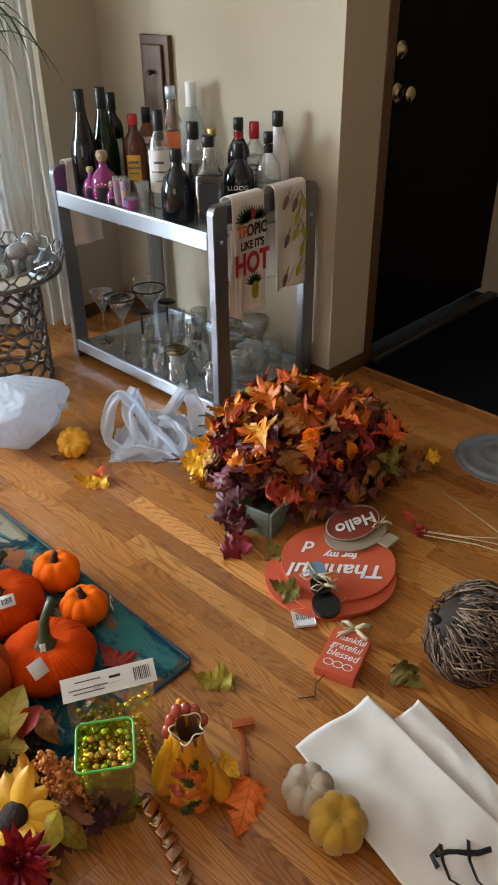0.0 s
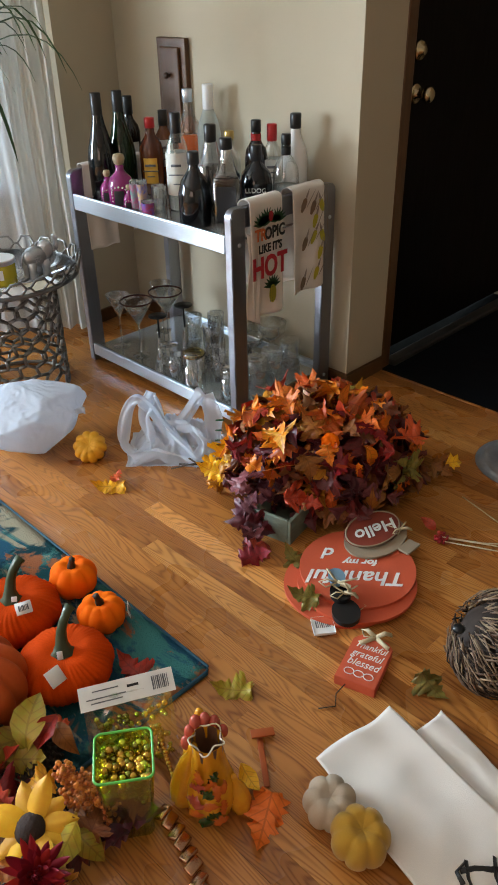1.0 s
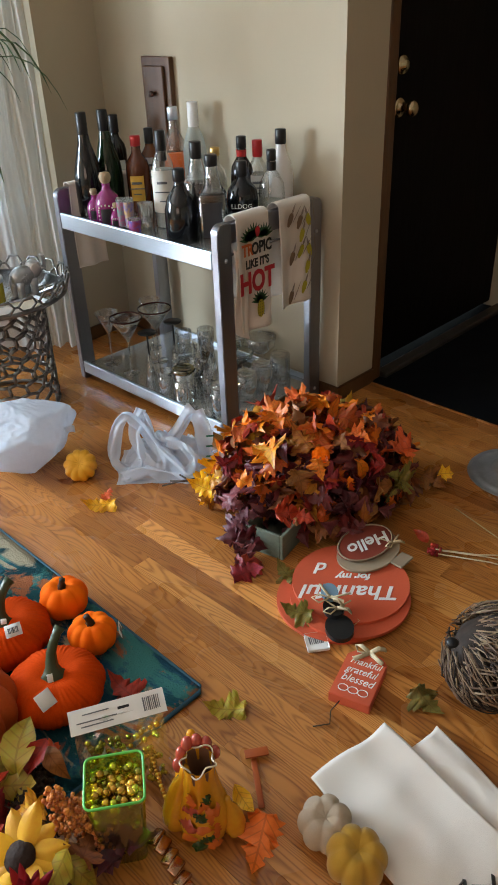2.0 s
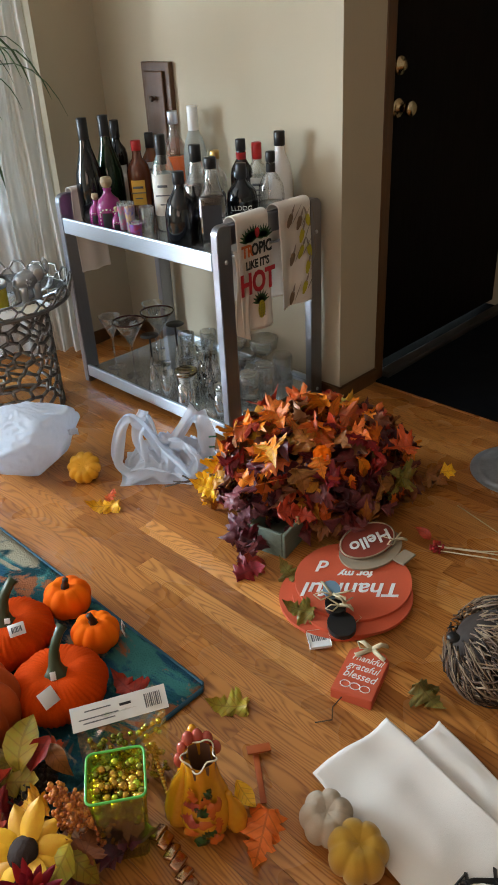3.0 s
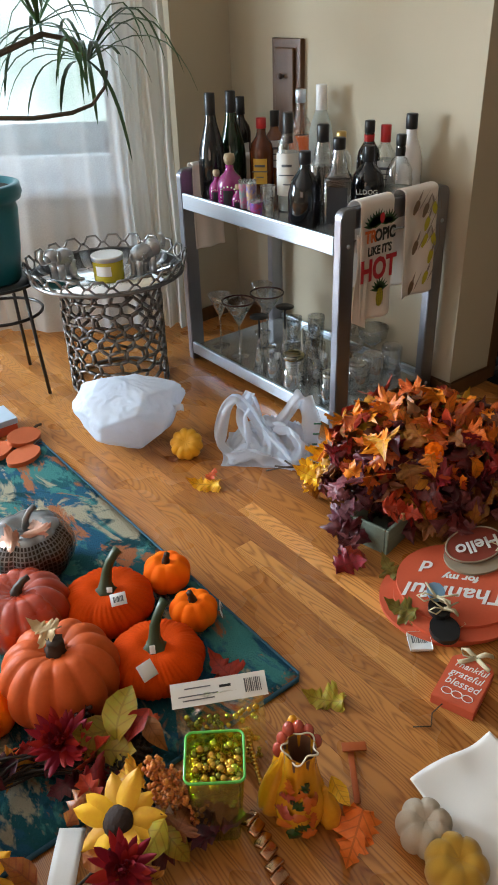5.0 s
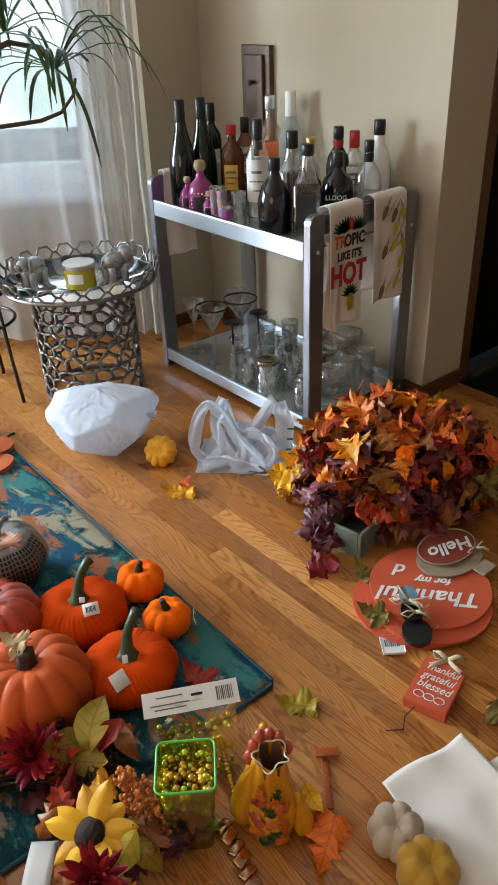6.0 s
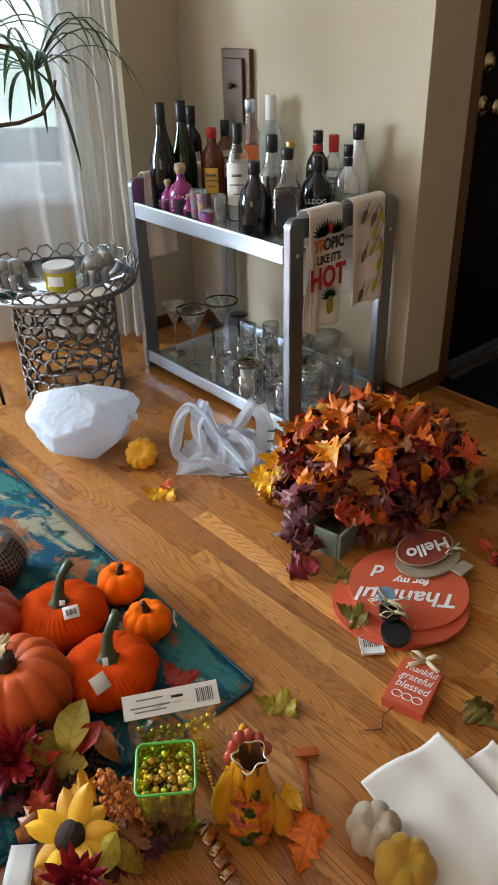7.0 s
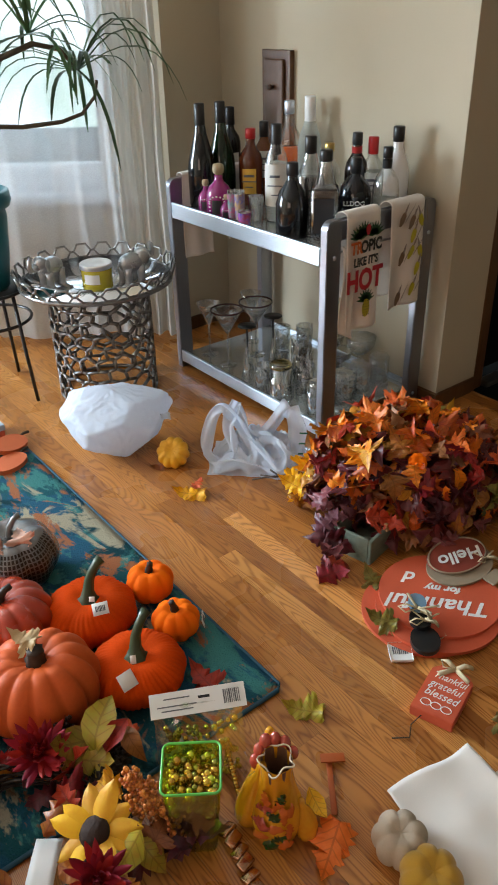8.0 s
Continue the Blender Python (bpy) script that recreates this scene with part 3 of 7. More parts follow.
def bottle(x, y, kind, h, body, label, fill=None, level=0.7, cap=None, cap_len=0.05, tag=None, tag_z=(0.25, 0.6), square=False, group="bottles on the cart", words="", band=None, fat=1.0, tag_half=60):
    b = thing("bottle", pose(x, y, DECK), label, "bottle", group)
    prof = PROFILE[kind]
    k = h / prof[-1][1]
    prof = [(r * fat, z * k) for r, z in prof]
    seg = 28
    bm = lathe(prof, seg)
    if square:
        for v in bm.verts:
            z = v.co.z / h
            if z < 0.66:
                a = math.atan2(v.co.y, v.co.x) - radians(FACE)
                f = 0.9 / max(abs(math.cos(a)), abs(math.sin(a)))
                f = min(f, 1.16)
                v.co.x, v.co.y = v.co.x * f, v.co.y * f
    part("glass", bm, body, b)
    if fill:
        lim = level * h
        inner = []
        for r, z in prof:
            if z < lim:
                inner.append((max(r - 0.003, 0), z + (0.004 if z < 0.01 else 0)))
        inner += [(inner[-1][0], lim), (0, lim)]
        bm = lathe(inner, seg)
        if square:
            for v in bm.verts:
                a = math.atan2(v.co.y, v.co.x) - radians(FACE)
                f = min(0.9 / max(abs(math.cos(a)), abs(math.sin(a))), 1.16)
                v.co.x, v.co.y = v.co.x * f, v.co.y * f
        part("drink", bm, fill, b)
    neck = min(r for r, z in prof if z > 0.6 * h and r > 0) + 0.0018
    if cap:
        part("cap", lathe([(neck * 0.97, h - cap_len), (neck + .0008, h - cap_len + .002), (neck + .0008, h), (neck - .001, h + .003), (0, h + .003)], 24), cap, b)
    if band:
        part("neck_band", lathe([(neck + .0004, h - cap_len - 0.03), (neck + .001, h - cap_len - 0.004)], 24), band, b)
    if tag:
        rr = max(r for r, z in prof if tag_z[0] * h <= z <= tag_z[1] * h) if any(tag_z[0] * h <= z <= tag_z[1] * h for r, z in prof) else max(r for r, z in prof)
        rr = max(r for r, z in prof)
        if square:
            w = rr * 1.35
            bm = grid(1, 1, lambda u, v: (rr * 0.905 + .001, w * (u - 0.5), h * (tag_z[0] + (tag_z[1] - tag_z[0]) * v)))
            lb = part("label", bm, tag, b)
            lb.matrix_local = pose(0, 0, 0, 0, 0, FACE)
        else:
            lb = part("label", arc_label(rr, tag_z[0] * h, tag_z[1] * h, tag_half, FACE), tag, b)
        # unreadable print as short bars
        rr2 = rr * (0.905 if square else 1.0)
        for i in range(3):
            zz = h * (tag_z[1] - (tag_z[1] - tag_z[0]) * (0.28 + 0.22 * i))
            half = (0.55, 0.8, 0.4)[i] * rr
            if tag is not G["dklabel"] and not words:
                ln = part("print_line", box(0.0006, 2 * half * 0.8, 0.004 if i else 0.008, (rr2 + 0.0022, 0, zz)), M["ink"], b)
                ln.matrix_local = pose(0, 0, 0, 0, 0, FACE)
    if words:
        rr = max(r for r, z in prof)
        letters("lettering", words, 0.021, pose(math.cos(radians(FACE)) * (rr + .002), math.sin(radians(FACE)) * (rr + .002), h * 0.42, 90, 0, FACE + 90), M["paper"], b)
    return b


bottle(2.00, 2.957, "champagne", 0.346, G["black"], "dark sparkling wine bottle with silver script and foil", fat=1.12, cap=M["black"], cap_len=0.10, band=M["silver"])
bottle(2.10, 2.970, "champagne", 0.343, G["green"], "dark green sparkling wine bottle with gold collar", fat=1.12, cap=M["black"], cap_len=0.09, band=G["gold"])
bottle(2.20, 3.045, "wine", 0.310, G["black"], "black wine bottle with a pale label", cap=M["black"], cap_len=0.06, tag=G["label"], tag_z=(0.2, 0.5))
bottle(2.15, 2.858, "liquor", 0.258, G["amber"], "amber cinnamon whisky bottle with red cap and yellow label", cap=G["capred"], cap_len=0.032, tag=G["yellow"], tag_z=(0.16, 0.50), tag_half=34, fat=1.12)
bottle(2.24, 2.891, "liquor", 0.270, G["brown"], "dark brown bottle with slanted pale label", cap=M["black"], cap_len=0.05, tag=G["label"], tag_z=(0.3, 0.65))
bottle(2.05, 2.594, "tall", 0.308, G["clear"], "clear rum bottle with white pictorial label and black cap", fill=G["frost"], level=0.62, cap=M["black"], cap_len=0.09, tag=G["label"], tag_z=(0.18, 0.62), tag_half=75)
bottle(2.27, 2.782, "liquor", 0.345, G["clear"], "clear square-shouldered bottle half full of orange liqueur", fill=G["orange"], level=0.56, cap=M["steel"], cap_len=0.04, square=True, fat=1.15)
bottle(2.30, 2.706, "malibu", 0.362, G["frost"], "frosted vodka bottle with tall white cap", cap=M["white"], cap_len=0.085, fat=1.15)
bottle(1.965, 2.416, "jug", 0.222, G["black"], "short black glazed liqueur jug with white flower marks", cap=M["black"], cap_len=0.035, fat=1.05)
bottle(2.08, 2.459, "bell", 0.282, G["clear"], "clear bell-shouldered bottle with black cap and dark drink", fill=G["whisky"], level=0.56, cap=M["black"], cap_len=0.05)
bottle(2.25, 2.55, "liquor", 0.232, G["clear"], "clear bottle with gold screw cap", cap=G["gold"], cap_len=0.025)
bottle(2.015, 2.319, "bell", 0.265, G["clear"], "square whiskey bottle with black label and black cap", fill=G["whisky"], level=0.60, cap=M["black"], cap_len=0.03, tag=G["dklabel"], tag_z=(0.1, 0.5), square=True, fat=0.98)
bottle(2.165, 2.338, "round", 0.222, G["black"], "squat matte black gin bottle with white lettering", cap=M["black"], cap_len=0.045, words="LLDOG", fat=0.95)
bottle(2.26, 2.43, "liquor", 0.276, G["whisky"], "dark bottle with black cap over a red collar", cap=M["black"], cap_len=0.035, band=G["capred"])
bottle(2.30, 2.395, "liquor", 0.262, G["clear"], "clear bottle with red cap and a black seal label", fill=G["frost"], level=0.6, cap=G["capred"], cap_len=0.05, tag=G["label"], tag_z=(0.3, 0.6))
bottle(2.225, 2.262, "round", 0.255, G["clear"], "clear round tequila bottle with black neck wrap", fill=G["frost"], level=0.4, cap=M["black"], cap_len=0.03, band=M["black"], fat=0.78)
bottle(2.295, 2.285, "malibu", 0.305, G["white"], "white coconut rum bottle with black cap", cap=M["black"], cap_len=0.042, fat=1.08)


def studded(x, y, h):
    """A purple glazed flask with a white-dotted arch and a round stopper."""
    b = thing("bottle", pose(x, y, DECK), "purple glazed flask with white studded arch and tan stopper", "bottle", "purple flasks")
    k = h / 0.175
    part("glass", lathe([(r * k, z * k) for r, z in [(0, 0), (.042, 0), (.046, .006), (.045, .075), (.036, .098), (.018, .115), (.014, .125), (.015, .138), (0, .138)]], 28), G["purple"], b)
    part("stopper", lathe([(r * k, z * k) for r, z in [(.011, .138), (.017, .143), (.021, .158), (.017, .172), (0, .176)]], 20), G["tan"], b)
    bm = bmesh.new()
    pts = [(-.026, .012 + .012 * i) for i in range(4)] + [(.026 * math.cos(math.pi - a), .055 + .018 * math.sin(a)) for a in [i * math.pi / 6 for i in range(7)]] + [(.026, .048 - .012 * i) for i in range(4)]
    for u, z in pts:
        bmesh.ops.create_icosphere(bm, subdivisions=1, radius=0.0034 * k, matrix=pose(math.sqrt(max(.047 ** 2 - u * u, 0)) * k, u * k, z * k))
    d = part("studs", bm, M["paper"], b, "white dotted arch")
    d.matrix_local = pose(0, 0, 0, 0, 0, FACE)
    part("arch_panel", arc_label(.0465 * k, .012 * k, .06 * k, 22, FACE), G["dklabel"], b)


studded(1.952, 2.790, 0.176)
studded(1.955, 2.875, 0.110)
studded(1.935, 2.725, 0.085)
SHOT = [mat("shot_" + n, c, 0.2, vary=0.5, scale=34, other=o) for n, c, o in (("pink", (0.55, 0.05, 0.20), (0.05, 0.35, 0.30)), ("blue", (0.05, 0.12, 0.55), (0.7, 0.45, 0.06)), ("red", (0.55, 0.06, 0.06), (0.08, 0.15, 0.6)))]


def tumbler(x, y, z, r0, r1, h, label, group="", tint=None, decorated=None, mouth=True, rim=None):
    g = thing("glass", pose(x, y, z), label, "glass", group)
    t = 0.0022
    prof = [(0, 0), (r0, 0), (r1, h), (r1 - t, h), (r0 - t, 0.008), (0, 0.008)]
    if not mouth:
        prof = [(r1, 0), (r0, h), (0, h), (0, h - 0.006), (r0 - t, h - 0.006), (r1 - t, 0)]
    part("bowl", lathe(prof, 28), tint or G["clear"], g)
    if decorated:
        part("decoration", lathe([(r0 + (r1 - r0) * q + .0006, h * q) for q in (0.12, 0.5, 0.9)], 24), decorated, g, "bright painted pattern")
    if rim:
        part("rim", lathe([(r1 - .002, h - .002), (r1 + .001, h - .002), (r1 + .001, h + .001), (r1 - .002, h + .001)], 28, close=True), rim, g)
    return g


tumbler(1.935, 2.690, DECK, .014, .018, .105, "tall shot glass with pink and green paint", "shot glasses", decorated=SHOT[0])
tumbler(1.935, 2.650, DECK, .014, .018, .110, "tall shot glass with blue and yellow paint", "shot glasses", decorated=SHOT[1])
tumbler(1.985, 2.625, DECK, .021, .027, .088, "short shot glass with a red rim pattern", "shot glasses")
tumbler(1.915, 2.600, DECK, .018, .022, .055, "small shot glass with blue print", "shot glasses", decorated=SHOT[2])

# ---- glasses on the lower shelf ----
M["rim"] = mat("dark_rim", (0.05, 0.014, 0.012), 0.2, vary=0.2)
M["amberglass"] = thin_glass("amber_glass", (0.50, 0.42, 0.05), 0.05, 0.6)


def stemmed(x, y, r, bowl, h, label, group, rim=None, upside=False, stem_mat=None, narrow=0.0035):
    g = thing("stem_glass", pose(x, y, LOW), label, "glass", group)
    s = h - bowl
    foot = lathe([(0, 0), (.034, 0), (.034, .002), (.010, .005), (narrow, .010), (narrow, s), (0, s)], 28)
    cup = lathe([(0, s), (.006, s), (r * 0.55, s + bowl * 0.52), (r, h), (r - .0018, h), (r * 0.55 - .0018, s + bowl * 0.52), (0, s + .006)], 32)
    rm = lathe([(r - .003, h - .0025), (r + .001, h - .0025), (r + .001, h + .0025), (r - .003, h + .0025)], 32, close=True)
    made = [part("stem", foot, stem_mat or G["clear"], g), part("bowl", cup, G["clear"], g)]
    if rim:
        made.append(part("rim", rm, rim, g, "dark red rim"))
    else:
        rm.free()
    if upside:
        for o in made:
            o.matrix_local = pose(0, 0, h, 180, 0, 0)
    return g


stemmed(1.955, 2.775, .062, .095, .225, "clear margarita glass with a dark rim", "rimmed cocktail glasses", M["rim"])
stemmed(2.095, 2.775, .066, .085, .222, "wide clear cocktail glass with a dark rim", "rimmed cocktail glasses", M["rim"])
stemmed(1.960, 2.905, .046, .09, .215, "plain clear wine glass on a thin stem", "")
stemmed(2.170, 2.900, .044, .10, .21, "plain clear glass goblet", "")
stemmed(1.930, 2.620, .026, .13, .215, "upturned champagne flute with a black stem", "black-stemmed flutes", upside=True, stem_mat=M["black"])
stemmed(2.058, 2.625, .026, .13, .218, "upturned champagne flute with a black stem", "black-stemmed flutes", upside=True, stem_mat=M["black"])
for x, y, r, h, lab in ((2.075, 2.262, .038, .105, "clear jar glass with thick ribbed sides"), (2.165, 2.272, .038, .108, "clear jar glass with thick ribbed sides"), (2.275, 2.282, .038, .104, "clear jar glass with thick ribbed sides"), (1.925, 2.235, .036, .12, "clear jar glass with thick ribbed sides")):
    g = tumbler(x, y, LOW, r * 0.96, r, h, lab, "jar glasses")
    part("lid", lathe([(0, h + .001), (r * .86, h + .001), (r * .9, h + .006), (r * .8, h + .011), (0, h + .011)], 28), G["clear"], g)
    part("base_ring", lathe([(r * .99, .004), (r * 1.04, .010), (r * .99, .016)], 28), G["clear"], g)
g = tumbler(1.925, 2.425, LOW, .038, .040, .125, "clear tumbler with an olive-amber base, upside down", "", mouth=False)
part("base", lathe([(0, .118), (.036, .118), (.040, .122), (.040, .132), (.034, .137), (.026, .134), (0, .134)], 28), M["amberglass"], g, "olive-amber glass base")
for x, y, r0, r1, h in ((1.915, 2.515, .026, .030, .10), (2.01, 2.49, .030, .034, .11), (2.10, 2.50, .034, .038, .10), (2.17, 2.60, .032, .036, .11), (2.02, 2.40, .034, .036, .11), (2.00, 2.30, .034, .037, .11), (2.13, 2.38, .036, .040, .075), (2.25, 2.66, .030, .034, .12), (2.21, 2.75, .03, .034, .10)):
    tumbler(x, y, LOW, r0, r1, h, "plain clear drinking glass", "drinking glasses")
for x, y, r, h, lab in ((2.315, 2.415, .058, .13, "clear footed dessert bowl"), (2.235, 2.455, .056, .085, "clear shallow glass bowl with a dark base"), (2.30, 2.55, .045, .10, "clear footed dessert bowl")):
    g = thing("glass_bowl", pose(x, y, LOW), lab, "bowl")
    part("bowl", lathe([(0, h * .5), (r * .5, h * .52), (r * .9, h * .7), (r, h), (r - .002, h), (r * .86, h * .72), (0, h * .56)], 32), G["clear"], g)
    part("stem", lathe([(0, 0), (r * .7, 0), (r * .7, .003), (.012, .012), (.009, h * .3), (.016, h * .5), (0, h * .5)], 28), M["black"] if "dark" in lab else G["clear"], g)

# ---- towels over the end rails ----
M["towel"] = mat("tea_towel", (0.74, 0.68, 0.62), 0.95, scale=9, fine=500, bump=0.4, vary=0.15, sheen=0.3)
INK = {n: mat("print_" + n, c, 0.85, fine=400, vary=0.4) for n, c in (("red", (0.42, 0.02, 0.03)), ("black", (0.025, 0.028, 0.025)), ("green", (0.035, 0.09, 0.04)), ("lime", (0.50, 0.44, 0.03)), ("orange", (0.55, 0.13, 0.03)), ("brown", (0.20, 0.13, 0.08)), ("grey", (0.30, 0.25, 0.22)))}


def towel(x0, x1, y_rail, out, drop, back, seed, label, sag=0.0):
    """Cloth folded over the rail at y_rail; out: -1 hangs outside towards -y."""
    t = thing("tea_towel", pose(0, 0, 0), label, "towel", "tea towels on the cart")
    rng = random.Random(seed)
    ph = rng.random() * 6
    zt = CH + 0.004
    total = drop + back + 0.05

    def f(u, v):
        s = v * total
        x = x0 + (x1 - x0) * u + 0.006 * math.sin(5 * v + ph)
        if s < back:
            y, z = -out * 0.022, zt - (back - s)
            y += -out * 0.006 * math.sin(9 * u + ph)
        elif s < back + 0.05:
            a = math.pi * (s - back) / 0.05
            y, z = -out * 0.022 * math.cos(a), zt + 0.012 * math.sin(a)
        else:
            d = s - back - 0.05
            y = out * (0.022 + 0.010 * math.sin(7 * u + 3 * d + ph) * min(1, d * 6) + 0.006 * d)
            z = zt - d + sag * (u - 0.5) * d
        return (x, y_rail + y, z)
    part("cloth", grid(26, 60, f, two=0.0018), M["towel"], t)
    return t


def quill(bm, x, z, ang, ln, w, y, fat=0.5):
    """A small pointed print mark in the towel's plane."""
    ca, sa = math.cos(radians(ang)), math.sin(radians(ang))
    pts = [(-w / 2 * q, ln * p) for p, q in ((0, 0.4), (fat * .5, 1), (fat, 0.9), (1, 0.1))] + [(w / 2 * q, ln * p) for p, q in ((1, 0.1), (fat, 0.9), (fat * .5, 1), (0, 0.4))]
    bm.faces.new([bm.verts.new((x + a * ca - b * sa, y, z + a * sa + b * ca)) for a, b in pts])


YT = CY0 + PT / 2
t1 = towel(1.945, 2.085, YT, -1, 0.36, 0.26, 3, "white tea towel printed with pineapples and red lettering")
YF = YT - 0.0385
part("under_fold", grid(12, 40, lambda u, v: (1.928 + .055 * u + .006 * math.sin(6 * v), YT - .021 - .004 * math.sin(5 * u + 4 * v), .665 - .275 * v - .03 * u), two=.0015), M["towel"], t1)
for body, size, x, z, ink in (("TR", 0.050, 1.972, 0.652, "orange"), ("OPIC", 0.050, 2.034, 0.652, "black"), ("LIKE IT'S", 0.036, 2.014, 0.608, "black"), ("HOT", 0.092, 2.012, 0.548, "red")):
    letters("lettering", body, size, pose(x, YF, z, 90, 0, 0), INK[ink], t1, depth=0.0006, squeeze=0.78, bold=size * 0.035)
for x, z in ((1.978, 0.682), (2.00, 0.692), (2.045, 0.684), (2.02, 0.482)):
    bm = bmesh.new()
    for a in range(-80, 81, 20):
        quill(bm, x, z, a, 0.040, 0.012, YF - 0.001)
    part("leaf_print", bm, INK["green"], t1, smooth=False)
bm = bmesh.new()
bmesh.ops.create_circle(bm, cap_ends=True, segments=20, radius=0.022, matrix=pose(2.022, YF - 0.002, 0.458, 90, 0, 0) @ Matrix.Diagonal((0.75, 1.35, 1, 1)))
part("pineapple_print", bm, INK["lime"], t1, smooth=False)
bm = bmesh.new()
for i in range(4):
    for j in range(6):
        box(0.0035, 0.0004, 0.0035, (2.010 + .008 * i, YF - 0.0035, 0.436 + .009 * j), bm=bm, m=pose(0, 0, 0, 0, 45, 0))
part("pineapple_dots", bm, INK["black"], t1, smooth=False)
bm = bmesh.new()
quill(bm, 2.015, 0.688, 0, 0.032, 0.020, YF - 0.0025, 0.8)
part("parrot_print", bm, INK["red"], t1, smooth=False)
t2 = towel(2.135, 2.285, YT, -1, 0.33, 0.30, 8, "cream tea towel printed with yellow bottles and stirrers")
for i, (x, z) in enumerate(((2.155, 0.715), (2.215, 0.655), (2.262, 0.70), (2.165, 0.59), (2.245, 0.545), (2.205, 0.605), (2.160, 0.46), (2.225, 0.48), (2.268, 0.60), (2.20, 0.70))):
    tilt = (-28, -18, 24, -22, -16, -30, -20, -24, 20, -26)[i]
    bm, bm2 = bmesh.new(), bmesh.new()
    quill(bm, x, z - 0.03, tilt, 0.050, 0.023, YF - 0.001, 0.75)
    quill(bm2, x - 0.040 * math.sin(radians(tilt)), z + 0.008, tilt, 0.034, 0.009, YF - 0.002)
    quill(bm2, x + 0.022, z - 0.02, tilt - 12, 0.070, 0.004, YF - 0.002)
    part("bottle_print", bm, INK["lime" if i % 3 else "brown"], t2, smooth=False)
    part("stirrer_print", bm2, INK["grey"], t2, smooth=False)
towel(1.925, 2.055, CY1 - PT / 2, 1, 0.22, 0.30, 5, "plain white tea towel over the far rail")
t4 = towel(2.125, 2.245, CY1 - PT / 2, 1, 0.22, 0.265, 12, "white tea towel with a yellow pineapple print over the far rail")
bm = bmesh.new()
bmesh.ops.create_circle(bm, cap_ends=True, segments=18, radius=0.020, matrix=pose(2.185, CY1 - PT / 2 - 0.034, 0.535, 90, 0, 0) @ Matrix.Diagonal((0.9, 1.2, 1, 1)))
part("pineapple_print", bm, INK["lime"], t4, smooth=False)

# ---- wooden wall box over the cart ----
pl = thing("wall_plaque", pose(WX - 0.001, 2.955, 0), "brown wooden wall box with a small knob", "wall box")
part("back_board", box(0.022, 0.160, 0.40, (-0.011, 0, 0.935), 0.003), M["trim"], pl, smooth=False)
part("front_panel", box(0.012, 0.105, 0.34, (-0.029, 0, 0.935), 0.004), M["trim"], pl, smooth=False)
k = part("knob", lathe([(0, 0), (.006, 0), (.005, .008), (.011, .014), (.009, .022), (0, .024)], 16), M["darkwood"], pl)
k.matrix_local = pose(-0.035, 0.0, 1.012, 0, -90, 0)


# ---- sheer curtains on the bay ----
def curtain(a0, a1, folds, seed, material, label, y0=-0.125, depth=0.030):
    """A sheer hanging in folds of uneven width and depth, fuller at the hem."""
    c = thing("curtain", BAYM, label, "curtain", "sheer curtains")
    rng = random.Random(seed)
    cuts = [0.0]
    for _ in range(folds):
        cuts.append(cuts[-1] + rng.choice((0.45, 0.7, 1.0, 1.7)))
    cuts = [q / cuts[-1] for q in cuts]
    amp = [rng.uniform(0.35, 1.25) for _ in range(folds)]
    lean = [rng.uniform(-0.5, 0.5) for _ in range(folds)]
    ph = rng.random() * 6

    def f(u, v):
        k = max(i for i in range(folds) if cuts[i] <= u + 1e-9)
        t = (u - cuts[k]) / (cuts[k + 1] - cuts[k])
        hang = 1 - 0.35 * v
        swell = math.sin(math.pi * t) * (1 if k % 2 else -1) * amp[k]
        z = 0.045 + (2.30 - 0.045) * v + 0.006 * math.sin(9 * u + ph)
        return (a0 + (a1 - a0) * u + 0.018 * lean[k] * math.sin(math.pi * t) * (1 - v) + 0.004 * math.sin(23 * v + 9 * u), y0 + depth * hang * swell + 0.004 * math.sin(60 * u + 2 * v + ph), z)
    part("panel", grid(folds * 16, 18, f), material, c)
    return c


curtain(-0.345, -0.16, 5, 2, M["curtain_hem"], "gathered edge of a sheer cream curtain beside the window")
curtain(-0.19, 0.75, 11, 4, M["curtain"], "sheer white voile curtain hanging over the window")
curtain(0.70, 1.75, 11, 9, M["curtain"], "sheer white voile curtain hanging over the window")
rod = tagged(obj("curtain_rod", tube([BAYM @ Vector((-0.3, -0.11, 2.31)), BAYM @ Vector((2.0, -0.11, 2.31))], 0.012, 12), M["darkwood"]), "dark wooden curtain rod above the window", "curtain rod")

# ---- drum side table of cast metal lattice ----
TX, TY, TR, TZ = 1.555, 3.02, 0.272, 0.435
tab = thing("side_table", pose(TX, TY, 0), "round cast-metal side table with lattice drum and hexagon rim", "side table")
trng = random.Random(5)
NA, NZ = 34, 9
R0 = 0.182


def drum(a, z):
    return Vector((R0 * math.cos(a), R0 * math.sin(a), z))


